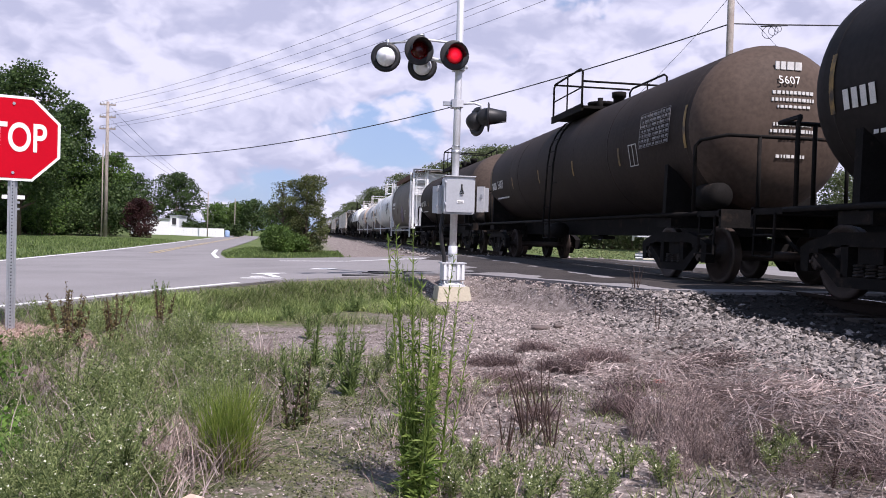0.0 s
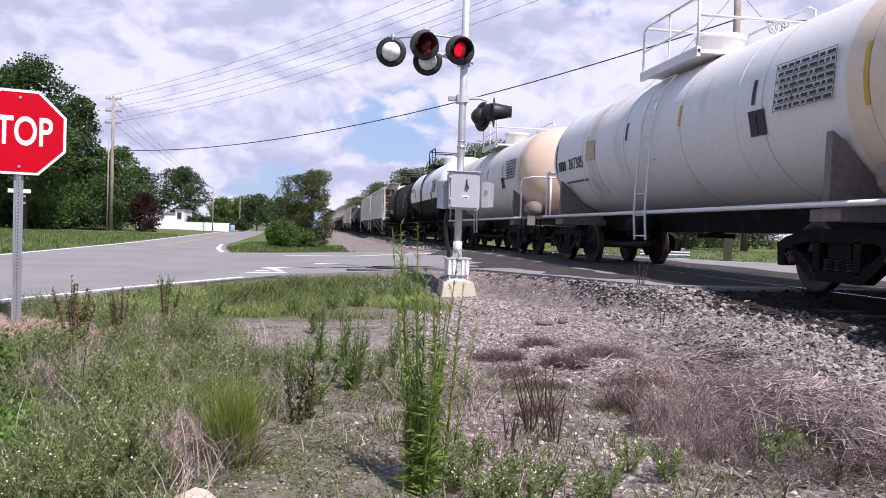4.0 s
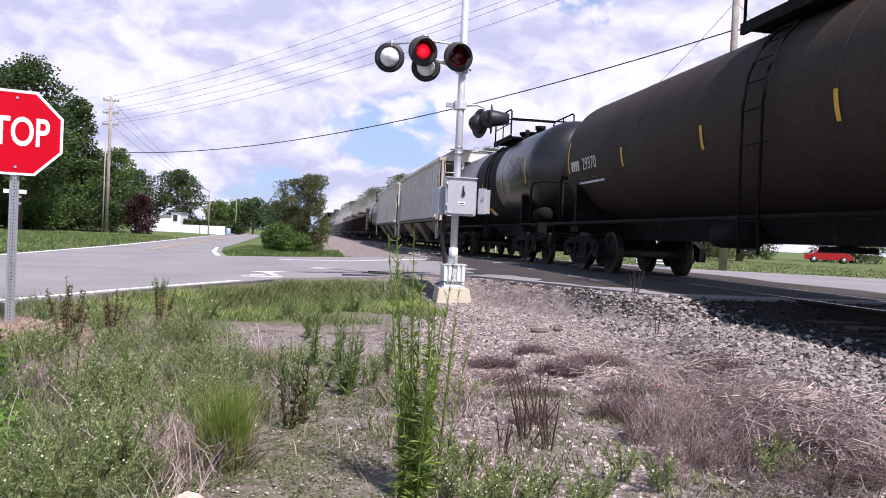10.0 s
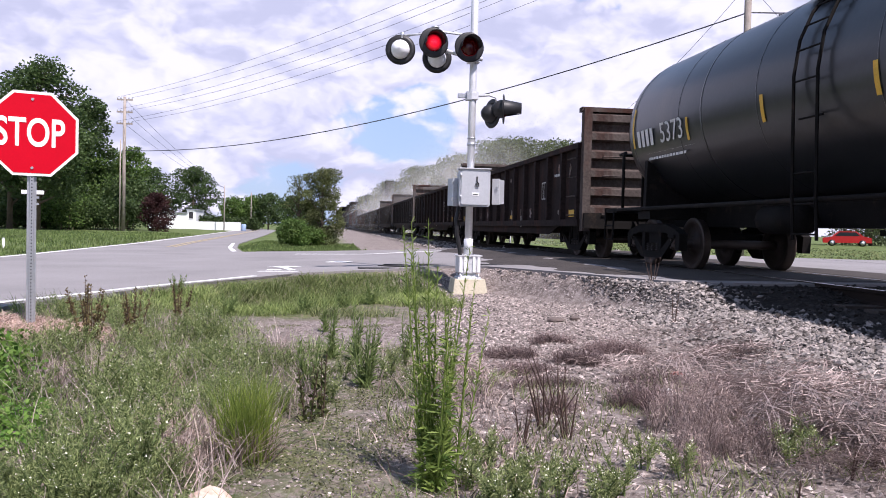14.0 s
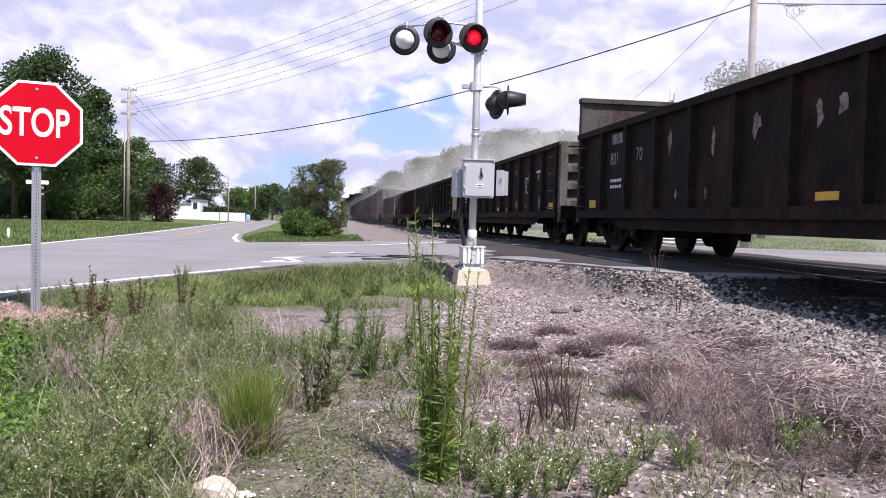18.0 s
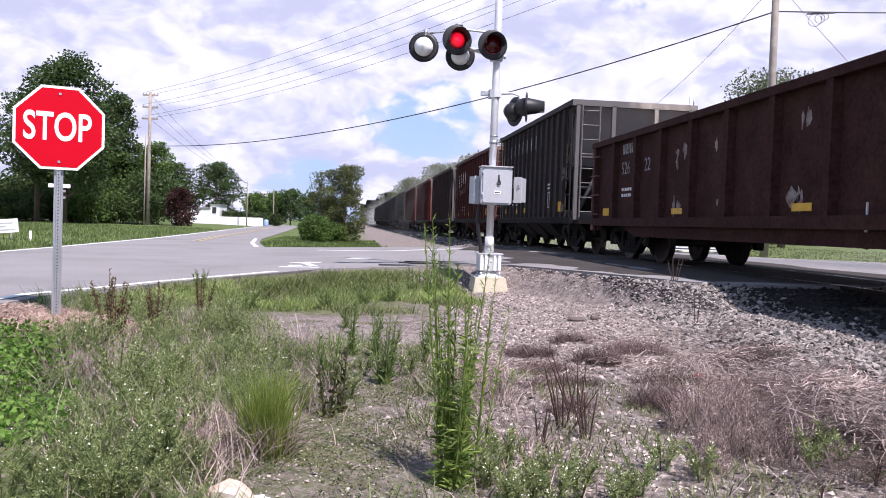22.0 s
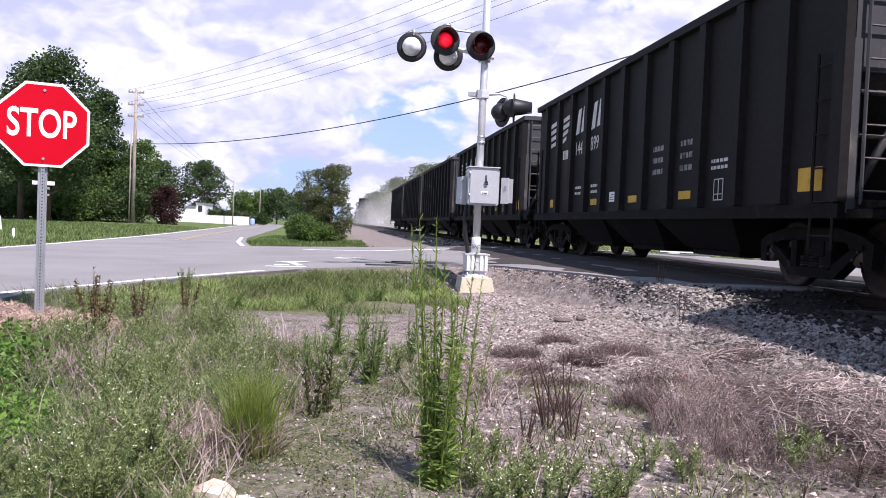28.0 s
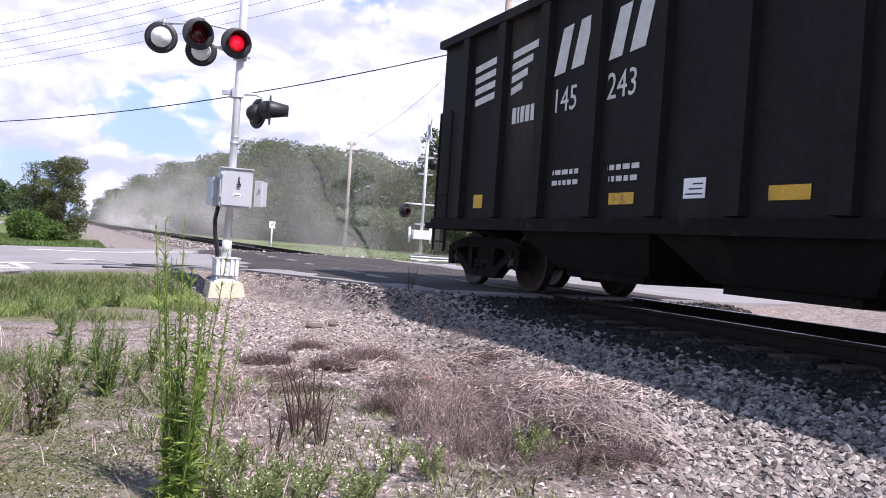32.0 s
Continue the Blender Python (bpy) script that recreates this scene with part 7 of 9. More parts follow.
    if light:
        for q in (-0.1, 0.1):
            part("placard", Shape().box(0, 0.005, q - 0.09, q + 0.09, -0.17, 0.17), ink, car, "black placard", pose(ya - 0.003, -straight + 2.3, za, 0, -11, 0))
        part("patch", Shape().box(0, 0.004, -0.28, 0.28, -0.2, 0.2), patch_tan, car, "tan repaint patch", pose(on_tank(0.0)[0] - 0.002, straight - 2.6, on_tank(0.0)[1]))
    else:
        for q0, q1, w0, w1 in ((-0.18, 0.18, -0.2, -0.185), (-0.18, 0.18, 0.185, 0.2), (-0.18, -0.165, -0.2, 0.2), (0.165, 0.18, -0.2, 0.2), (-0.008, 0.008, -0.2, 0.2)):
            part("placard_edge", Shape().box(0, 0.004, q0, q1, w0, w1), ink, car, at=pose(ya - 0.003, -straight + 2.2, za, 0, -11, 0))
    if green:
        part("green_placard", Shape().box(0, 0.006, -0.2, 0.2, -0.18, 0.18), placard_green, car, "bright green placard", pose(on_tank(-0.24, 0.02)[0], straight - 3.5, on_tank(-0.24)[1], 0, -14, 0))
    if yellow_box:
        board = part("yellow_placard", Shape().box(0, 0.006, -0.26, 0.26, -0.14, 0.18), stripe_yellow, car, at=pose(on_tank(-0.8, 0.02)[0], 0.9 + mid if green else -1.9, on_tank(-0.8, 0.02)[1], 0, -46, 0))
        part("white_panel", Shape().box(-0.004, 0.0, -0.24, 0.24, -0.12, 0.03), letter_white, board, "white lower panel")
    # markings on the front head, which faces the viewer
    s = Shape()
    rnd = random.Random(int(length * 100))
    hy = lambda r: -straight - radius * 0.55 * math.sqrt(max(0, 1 - (r / radius) ** 2)) - 0.012
    for j, (z, w, h) in enumerate(((0.82, 0.42, 0.12), (0.43, 0.62, 0.05), (0.32, 0.66, 0.05), (0.22, 0.5, 0.04), (-0.05, 0.62, 0.05), (-0.15, 0.7, 0.05), (-0.25, 0.4, 0.05), (-0.52, 0.45, 0.05))):
        q = -w / 2
        while q < w / 2:
            ww = rnd.uniform(0.02, 0.06) * (2 if h > 0.1 else 1)
            yy = hy(math.hypot(q, z))
            s.box(q, q + ww, yy - 0.006, yy + 0.02, zc + z, zc + z + h)
            q += ww + 0.022
    if number:
        yy = hy(0.66) - 0.03
        lettering(number, 0.19, ink, car, Matrix.Translation((-0.055 * len(number), yy, zc + 0.64)) @ pose(0, 0, 0, 90 - 20), "head_number", 0.95)
    tagged(part("head_lettering", s, ink, car, "rows of small white lettering"), kind="stuff")
    return car


def hopper_car(kind, label, length, rear, colour, ribs, z0, ztop, zmid=None, bays=3, light=False, roof=False, panel_end=False, number="", letters=0, patches=(), rib_w=0.09, rib_d=0.075, logo=False, end_light=None, yellow=0, inset=1.15, scrawl=0, gap=0.9, stripes=(), signs=(), blot=None):
    """Covered and open hopper cars with outside posts, sloped end sheets and outlet bays."""
    car = start_car(kind, label, kind.replace("_", " "), length, rear)
    half = length / 2
    b = half - gap                         # end of the top
    a = b - inset                          # end of the lower side sheet
    first = -(b - 0.1) if panel_end else -(a - 0.08)          # the foremost side post
    mat = paint_light if light else paint
    zmid = zmid or z0 + (ztop - z0) * 0.45
    endc = end_light or colour
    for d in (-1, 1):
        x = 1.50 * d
        side = part("side_sheet", Shape().prism(([(-b, z0)] if panel_end else [(-a, z0), (-a, zmid)]) + [(-b, ztop), (b, ztop)] + ([(b, z0)] if panel_end else [(a, zmid), (a, z0)]), 0, x - 0.012, x + 0.012), mat, car, "steel side sheet", colour=colour)
        rib = Shape().prism([(0, -rib_w / 2), (0, rib_w / 2), (-rib_d * d * -1, rib_w / 2 - 0.015), (-rib_d * d * -1, -rib_w / 2 + 0.015)], 2, z0 + 0.02, ztop - 0.06)
        me = rib.mesh("side_post", mat)
        for i in range(ribs):
            y = first + (a - 0.08 - first) * i / (ribs - 1)
            # covered-hopper posts coloured lighter to carry the highlights along them
            part("side_post", me, mat, side, at=pose(x + 0.012 * d, y, 0), colour=tuple(min(0.85, c * 1.15) for c in colour) if light else colour)
        part("top_chord", Shape().box(min(x, x + 0.13 * d), max(x, x + 0.13 * d), -b, b, ztop - 0.1, ztop + 0.03), mat, car, colour=colour)
        # open-hopper sills coloured black for the shaded band below the sides
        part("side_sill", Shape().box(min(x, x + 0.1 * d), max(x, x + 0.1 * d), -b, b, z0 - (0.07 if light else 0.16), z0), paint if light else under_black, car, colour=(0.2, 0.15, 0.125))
    ef = paint_light if (light or end_light) else paint
    # sloped end sheets, interior floor and outlet bays
    for d in (-1, 1):
        top_z = ztop - 1.4 if panel_end else ztop - 0.02
        low = (a - 1.9) * d
        # covered hoppers: shade put into brown; open hoppers: sunlight put into a paler tone
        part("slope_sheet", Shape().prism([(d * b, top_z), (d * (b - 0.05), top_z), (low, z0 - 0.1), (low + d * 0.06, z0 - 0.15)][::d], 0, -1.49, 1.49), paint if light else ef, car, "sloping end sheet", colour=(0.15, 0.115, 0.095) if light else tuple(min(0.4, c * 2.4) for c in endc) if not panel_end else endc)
        if panel_end:
            ep = part("end_sheet", Shape().box(-1.5, 1.5, min(d * b, d * (b - 0.04)), max(d * b, d * (b - 0.04)), ztop - 1.45, ztop), ef, car, "upper end sheet", colour=endc)
            part("end_chord", Shape().box(-1.62, 1.62, min(d * (b - 0.1), d * (b + 0.06)), max(d * (b - 0.1), d * (b + 0.06)), ztop - 0.08, ztop + 0.04), ef, ep, colour=endc)
        else:
            part("end_chord", Shape().box(-1.62, 1.62, min(d * (b - 0.12), d * (b + 0.02)), max(d * (b - 0.12), d * (b + 0.02)), ztop - 0.12, ztop + 0.03), ef, car, colour=endc)
        # end posts, platform and railings
        ye = d * (b - 0.03)
        for x in (-1.46, -0.55, 0.55, 1.46):
            part("end_post", Shape().box(x - 0.05, x + 0.05, ye - 0.05, ye + 0.05, z0 - 0.1, ztop - (1.1 if panel_end else 0.1)), ef, car, colour=endc)
        part("end_platform", Shape().box(-1.5, 1.5, d * (half - 0.5) - 0.1 if d < 0 else d * (a - 0.1), d * (a - 0.1) if d < 0 else half - 0.4, z0 - 0.16, z0 - 0.06), under_black, car)
        brace = Shape() if light else Shape().tube([(-1.4, ye, z0 + 0.1), (-0.55, ye, zmid + 0.5)], 0.05, 6).tube([(1.4, ye, z0 + 0.1), (0.55, ye, zmid + 0.5)], 0.05, 6)
        part("end_brace", brace.tube([(-1.46, ye, zmid + 0.1), (1.46, ye, zmid + 0.1)], 0.03, 6).tube([(-1.46, ye, z0 + 0.75), (1.46, ye, z0 + 0.75)], 0.025, 6), ef, car, colour=endc)
        # cross sheet coloured with the same shade and sunlight as the slope sheet
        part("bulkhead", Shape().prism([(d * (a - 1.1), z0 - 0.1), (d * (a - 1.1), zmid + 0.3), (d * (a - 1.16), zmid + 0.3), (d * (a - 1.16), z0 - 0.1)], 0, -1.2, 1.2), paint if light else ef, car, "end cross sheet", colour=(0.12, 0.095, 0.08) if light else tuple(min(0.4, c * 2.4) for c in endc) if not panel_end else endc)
        ladder("end_ladder", car, -1.15, ye + d * 0.09, z0, ztop - 0.1, 0.45, 0, ef, 0.38, endc)
        ladder("side_ladder", car, -1.58, d * (b - 0.32), 0.5, ztop - 0.15 if not (panel_end or roof) else zmid + 0.6, 0.42, 1, ef if light else paint, 0.42, endc if light else colour)
        ladder("side_ladder", car, 1.58, d * (b - 0.32), 0.5, zmid + 0.4, 0.42, 1, ef, 0.42, endc)
        truck(car, d * (half - 1.95))
        coupler(car, d * half, d)
        part("draft_sill", Shape().box(-0.3, 0.3, min(d * (half - 2.6), d * (half - 0.45)), max(d * (half - 2.6), d * (half - 0.45)), 0.72, 1.05), under_black, car)
    span = 2 * (a - 1.75)
    each = span / bays
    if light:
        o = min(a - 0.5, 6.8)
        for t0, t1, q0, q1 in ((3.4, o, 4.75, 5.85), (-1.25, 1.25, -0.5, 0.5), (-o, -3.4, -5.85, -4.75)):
            # outlet colour lowered for dirt and for the shade under the car
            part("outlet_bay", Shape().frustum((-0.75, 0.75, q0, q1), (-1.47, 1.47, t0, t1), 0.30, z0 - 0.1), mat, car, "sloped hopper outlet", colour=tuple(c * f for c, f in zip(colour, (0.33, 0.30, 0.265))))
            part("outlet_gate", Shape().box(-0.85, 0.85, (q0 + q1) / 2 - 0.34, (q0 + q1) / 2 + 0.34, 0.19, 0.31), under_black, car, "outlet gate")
        # ridge-shaped sheets between the outlets, with their shade put into the dark colour
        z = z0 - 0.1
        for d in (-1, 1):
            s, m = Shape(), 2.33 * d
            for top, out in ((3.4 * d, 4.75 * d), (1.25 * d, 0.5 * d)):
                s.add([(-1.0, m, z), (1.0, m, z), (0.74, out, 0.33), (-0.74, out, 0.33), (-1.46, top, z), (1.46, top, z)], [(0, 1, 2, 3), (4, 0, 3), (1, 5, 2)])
            part("cross_sheet", s, paint, car, "ridge sheet between outlets, coloured dark for shade", colour=(0.085, 0.068, 0.058))
    for i in range(0 if light else bays):
        y = -span / 2 + each * (i + 0.5)
        part("outlet_bay", Shape().frustum((-1.05, 1.05, y - each * 0.33, y + each * 0.33), (-1.47, 1.47, y - each / 2 + 0.02, y + each / 2 - 0.02), 0.40, z0 - 0.12), mat, car, "sloped hopper outlet", colour=colour)
        part("outlet_gate", Shape().box(-1.0, 1.0, y - each * 0.28, y + each * 0.28, 0.30, 0.41), under_black, car, "outlet gate")
    part("centre_sill", Shape().box(-0.16, 0.16, -half + 1.5, half - 1.5, 0.75, 1.0), under_black, car)
    if roof:
        zr = ztop + 0.36
        part("roof", Shape().prism([(-1.52, ztop - 0.02), (-1.25, ztop + 0.14), (-0.5, zr), (0.5, zr), (1.25, ztop + 0.14), (1.52, ztop - 0.02)], 1, -b, b), mat, car, "curved roof", colour=colour)
        for x in (-0.75, 0.75):
            part("running_board", Shape().box(x - 0.22, x + 0.22, -b, b, zr + 0.02, zr + 0.06), rust if end_light else galvanised, car, "roof walkway")
        part("hatch_cover", Shape().box(-0.3, 0.3, -b + 0.9, b - 0.9, zr, zr + 0.12), mat, car, "long roof hatch", colour=colour)
        for d in (-1, 1):
            s = Shape().tube([(-1.1, d * b, ztop - 0.1), (-1.1, d * (b + 0.05), zr + 0.05), (1.1, d * (b + 0.05), zr + 0.05), (1.1, d * b, ztop - 0.1)], 0.025, 5)
            s.box(-1.2, -0.2, min(d * b, d * (b + 0.45)), max(d * b, d * (b + 0.45)), zr + 0.0, zr + 0.03)
            part("crossover_step", s, galvanised, car)
    else:
        part("load", Shape().prism([(-b + 0.3, ztop - 1.6), (b - 0.3, ztop - 1.6), (b - 2.2, z0), (-b + 2.2, z0)], 0, -1.46, 1.46), scrap, car, "dark interior floor")
        for q in (-0.5, 0.0, 0.5):
            part("cross_tie", Shape().tube([(-1.5, q * b, ztop - 0.3), (1.5, q * b, ztop - 0.3)], 0.05, 6), mat, car, colour=colour)
    ink = letter_dark if light else letter_white
    pitch = (a - 0.08 - first) / (ribs - 1)
    bay_y = lambda i: a - 0.08 - (i + 0.5) * pitch          # middle of panel i, from the rear
    if logo:
        # plain block emblem near the rear top corner: slanting bars and two blocks
        for q in range(4):
            s = Shape()
            s.prism([(bay_y(0) + 0.36 - 0.02 * q, ztop - 0.68 - q * 0.17), (bay_y(0) - 0.36, ztop - 0.62 - q * 0.17), (bay_y(0) - 0.36, ztop - 0.52 - q * 0.17), (bay_y(0) + 0.36 - 0.02 * q, ztop - 0.58 - q * 0.17)], 0, -1.522, -1.516)
            part("emblem_bar", s, letter_white, car, "white slanted emblem bar")
            s = Shape()
            s.prism([(bay_y(1) + 0.36, ztop - 0.66 - q * 0.17), (bay_y(1) - 0.3 + 0.12 * q, ztop - 0.60 - q * 0.17), (bay_y(1) - 0.3 + 0.12 * q, ztop - 0.50 - q * 0.17), (bay_y(1) + 0.36, ztop - 0.56 - q * 0.17)], 0, -1.522, -1.516)
            part("emblem_bar", s, letter_white, car, "white slanted emblem bar")
        for k in (2, 3):
            y = bay_y(k)
            s = Shape()
            s.prism([(y + 0.40, ztop - 1.08), (y + 0.24, ztop - 0.5), (y + 0.02, ztop - 0.48), (y + 0.16, ztop - 1.06)], 0, -1.522, -1.516)
            s.prism([(y + 0.02, ztop - 1.05), (y - 0.14, ztop - 0.47), (y - 0.38, ztop - 0.45), (y - 0.24, ztop - 1.03)], 0, -1.522, -1.516)
            part("emblem_block", s, letter_white, car)
        drop = 2.0 if number == "144010" else 1.42
        if number:
            side_text(car, number[:3], 0.44, bay_y(2) + 0.40, ztop - drop, -1.52, letter_white, 0.85, 0, "car_number")
            side_text(car, number[3:], 0.44, bay_y(3) + 0.40, ztop - drop + 0.02, -1.52, letter_white, 0.85, 0, "car_number")
        marks(car, [(bay_y(1) - 0.3, bay_y(1) + 0.3, ztop - 1.58, 0.22)], -1.522, letter_white, "reporting_mark")
    elif number:
        k = 0.2 if light else 0.38
        big, start = (0.36, 0.2) if light else (0.45, 0.3)
        side_text(car, number[:3], big, bay_y(1) + start, z0 + (ztop - z0) * k, -1.52, ink, 0.78, 0, "car_number")
        if len(number) > 3:
            side_text(car, number[3:], big, bay_y(2) + start, z0 + (ztop - z0) * (k + 0.02), -1.52, ink, 0.78, 0, "car_number")
        else:
            marks(car, [(bay_y(2) - 0.2, bay_y(2) + 0.2, z0 + (ztop - z0) * k, 0.24)], -1.522, letter_faded, "reporting_mark")
        for q in (1, 2) if light else (1,):
            marks(car, [(bay_y(q) - 0.14, bay_y(q) + 0.16, z0 + (ztop - z0) * (k + 0.16), 0.22)], -1.522, ink, "reporting_mark")
    for text, size, q, dz, tone in signs:
        side_text(car, text, size, bay_y(q) + 0.33, z0 + dz, -1.52, tone, 0.72, 0, "warning_text")
    if blot is not None:
        part("paint_blot", Shape().prism([(bay_y(blot) + 0.22, z0 + 0.36), (bay_y(blot) + 0.24, z0 + 0.72), (bay_y(blot) - 0.2, z0 + 0.78), (bay_y(blot) - 0.24, z0 + 0.4), (bay_y(blot) + 0.16, z0 + 0.34)], 0, -1.523, -1.516), letter_dark, car, "square black paint blot")
    for q, w, h, dz in stripes:
        part("reflective_stripe", Shape().box(-1.525 - rib_d * (w < 0.06), -1.517 - rib_d * (w < 0.06), bay_y(q) - w, bay_y(q) + w, z0 + dz, z0 + dz + h), stripe_yellow, car, "yellow reflective stripe")
    if light:
        # bracket at the foot of each post, and its flank shadow drawn as dark lines
        foot = cached("post_foot", lambda: Shape().prism([(-0.05, 0.0), (-0.05, 0.035), (0.0, 0.05), (0.02, 0.1), (0.05, 0.1), (0.05, 0.0)], 0, -0.05, 0.0).mesh("post_foot", under_black))
        line = cached(("caulking", z0, ztop), lambda: Shape().box(-0.004, 0.0, -0.012, 0.012, z0 + 0.02, ztop - 0.1).mesh("caulking", shade_grey))
        for i in range(ribs):
            y = first + pitch * i
            part("post_foot", foot, under_black, car, at=pose(-1.52 - rib_d * 0.4, y - 0.05, z0 + 0.004))
            for d in (-1, 1):
                part("caulking", line, shade_grey, car, at=pose(-1.512, y + d * (rib_w / 2 + 0.014), 0))
    for i in range(letters):
        y, z = bay_y(i + 1), ztop - 0.62
        s = Shape().box(-1.522, -1.516, y - 0.12, y + 0.12, z - 0.2, z + 0.2)
        part("painted_block", s, letter_faded, car, "faded white painted block")
    data_z = 0.27 if panel_end else 0.5
    dq = 6 if light else 2
    marks(car, [(bay_y(dq) - 0.28, bay_y(dq) + 0.28, z0 + 0.55, 0.06), (bay_y(dq) - 0.28, bay_y(dq) + 0.28, z0 + 0.42, 0.06), (bay_y(3) - 0.28, bay_y(3) + 0.28, z0 + 0.55, 0.06), (bay_y(3) - 0.25, bay_y(3) + 0.25, z0 + 0.42, 0.06),
                (bay_y(ribs - 4) - 0.25, bay_y(ribs - 4) + 0.25, z0 + data_z + 0.4, 0.05), (bay_y(ribs - 4) - 0.25, bay_y(ribs - 4) + 0.25, z0 + data_z + 0.3, 0.05)], -1.522, ink)
    if number == "144899":
        for k in (6, 7):
            marks(car, [(bay_y(k) - 0.22, bay_y(k) + 0.22, z0 + 0.62 + 0.2 * j, 0.09) for j in range(3)], -1.522, letter_faded, "chalk_mark")
    s, y, z, e = Shape(), bay_y(ribs - 4), z0 + data_z, 0.72 if panel_end else 1.0
    for f in ((-0.2, 0.2, -0.22, -0.2), (-0.2, 0.2, 0.2, 0.22), (-0.2, -0.18, -0.2, 0.2), (0.18, 0.2, -0.2, 0.2), (-0.01, 0.01, -0.2, 0.2), (-0.2, 0.2, -0.1, -0.085)):
        s.box(-1.522, -1.517, y + f[0] * e, y + f[1] * e, z + f[2] * e, z + f[3] * e)
    tagged(part("data_box", s, ink, car, "outlined data box"), kind="stuff")
    for i in range(yellow):
        q = [0, 3, 5, ribs - 2, 7 if panel_end else ribs // 2][i]
        w, h = ((0.14, 0.2) if q == 0 else (0.24, 0.28) if q == ribs - 2 else (0.22, 0.13)) if panel_end else (0.3, 0.26) if q == ribs - 2 else (0.2, 0.16)
        part("reflective_patch", Shape().box(-1.524, -1.517, bay_y(q) - w, bay_y(q) + w, z0 + 0.16, z0 + 0.16 + h), stripe_yellow, car, "yellow reflective patch")
    if panel_end:
        plate = part("white_plate", Shape().box(-1.524, -1.517, bay_y(4) - 0.15, bay_y(4) + 0.15, z0 + 0.2, z0 + 0.4), sign_white, car, "small white plate")
        for k in range(3):
            part("printed_bar", Shape().box(-1.527, -1.523, bay_y(4) - 0.12, bay_y(4) + 0.12 - 0.05 * k, z0 + 0.235 + 0.05 * k, z0 + 0.25 + 0.05 * k), letter_dark, plate)
    for j in range(scrawl):
        # a sprayed letter: a bent outline with a filled core
        y, z, h = 4.9 - 1.12 * j, z0 + 0.03, 0.42 + 0.2 * (j % 3) / 2
        s = Shape()
        s.prism([(y + 0.24, z), (y + 0.18, z + h * 0.6), (y - 0.02, z + h), (y - 0.2, z + h * 0.85), (y - 0.27, z + 0.06), (y - 0.1, z + 0.0), (y - 0.06, z + h * 0.45), (y + 0.06, z + h * 0.45), (y + 0.1, z)], 0, -1.522, -1.516)
        part("graffiti", s, graffiti_dark, car, "grey sprayed letter")
        part("graffiti_outline", Shape().tube([(-1.524, y + 0.25, z), (-1.524, y + 0.18, z + h * 0.62), (-1.524, y - 0.02, z + h * 1.04), (-1.524, y - 0.22, z + h * 0.86), (-1.524, y - 0.28, z + 0.05)], 0.014, 4), letter_dark, car)
    for y0, y1, za, zb, m in patches:
        if m is patch_brown and zb - za > 0.3:
            # ragged peeled patch with a wavy top
            n = max(6, int((y1 - y0) / 0.16))
            top = [(y1 - (y1 - y0) * j / n, zb - (zb - za) * (0.35 - 0.35 * abs(math.sin(j * 0.83 + y0)) + 0.12 * math.sin(j * 2.1) ** 2)) for j in range(n + 1)]
            part("peeled_patch", Shape().prism([(y0, za), (y1, za)] + top, 0, -1.526, -1.516), m, car, "peeling brown patch")
            continue
        part("paint_patch", Shape().box(-1.526, -1.516, y0, y1, za, zb), m, car, "patch of other paint")
    return car


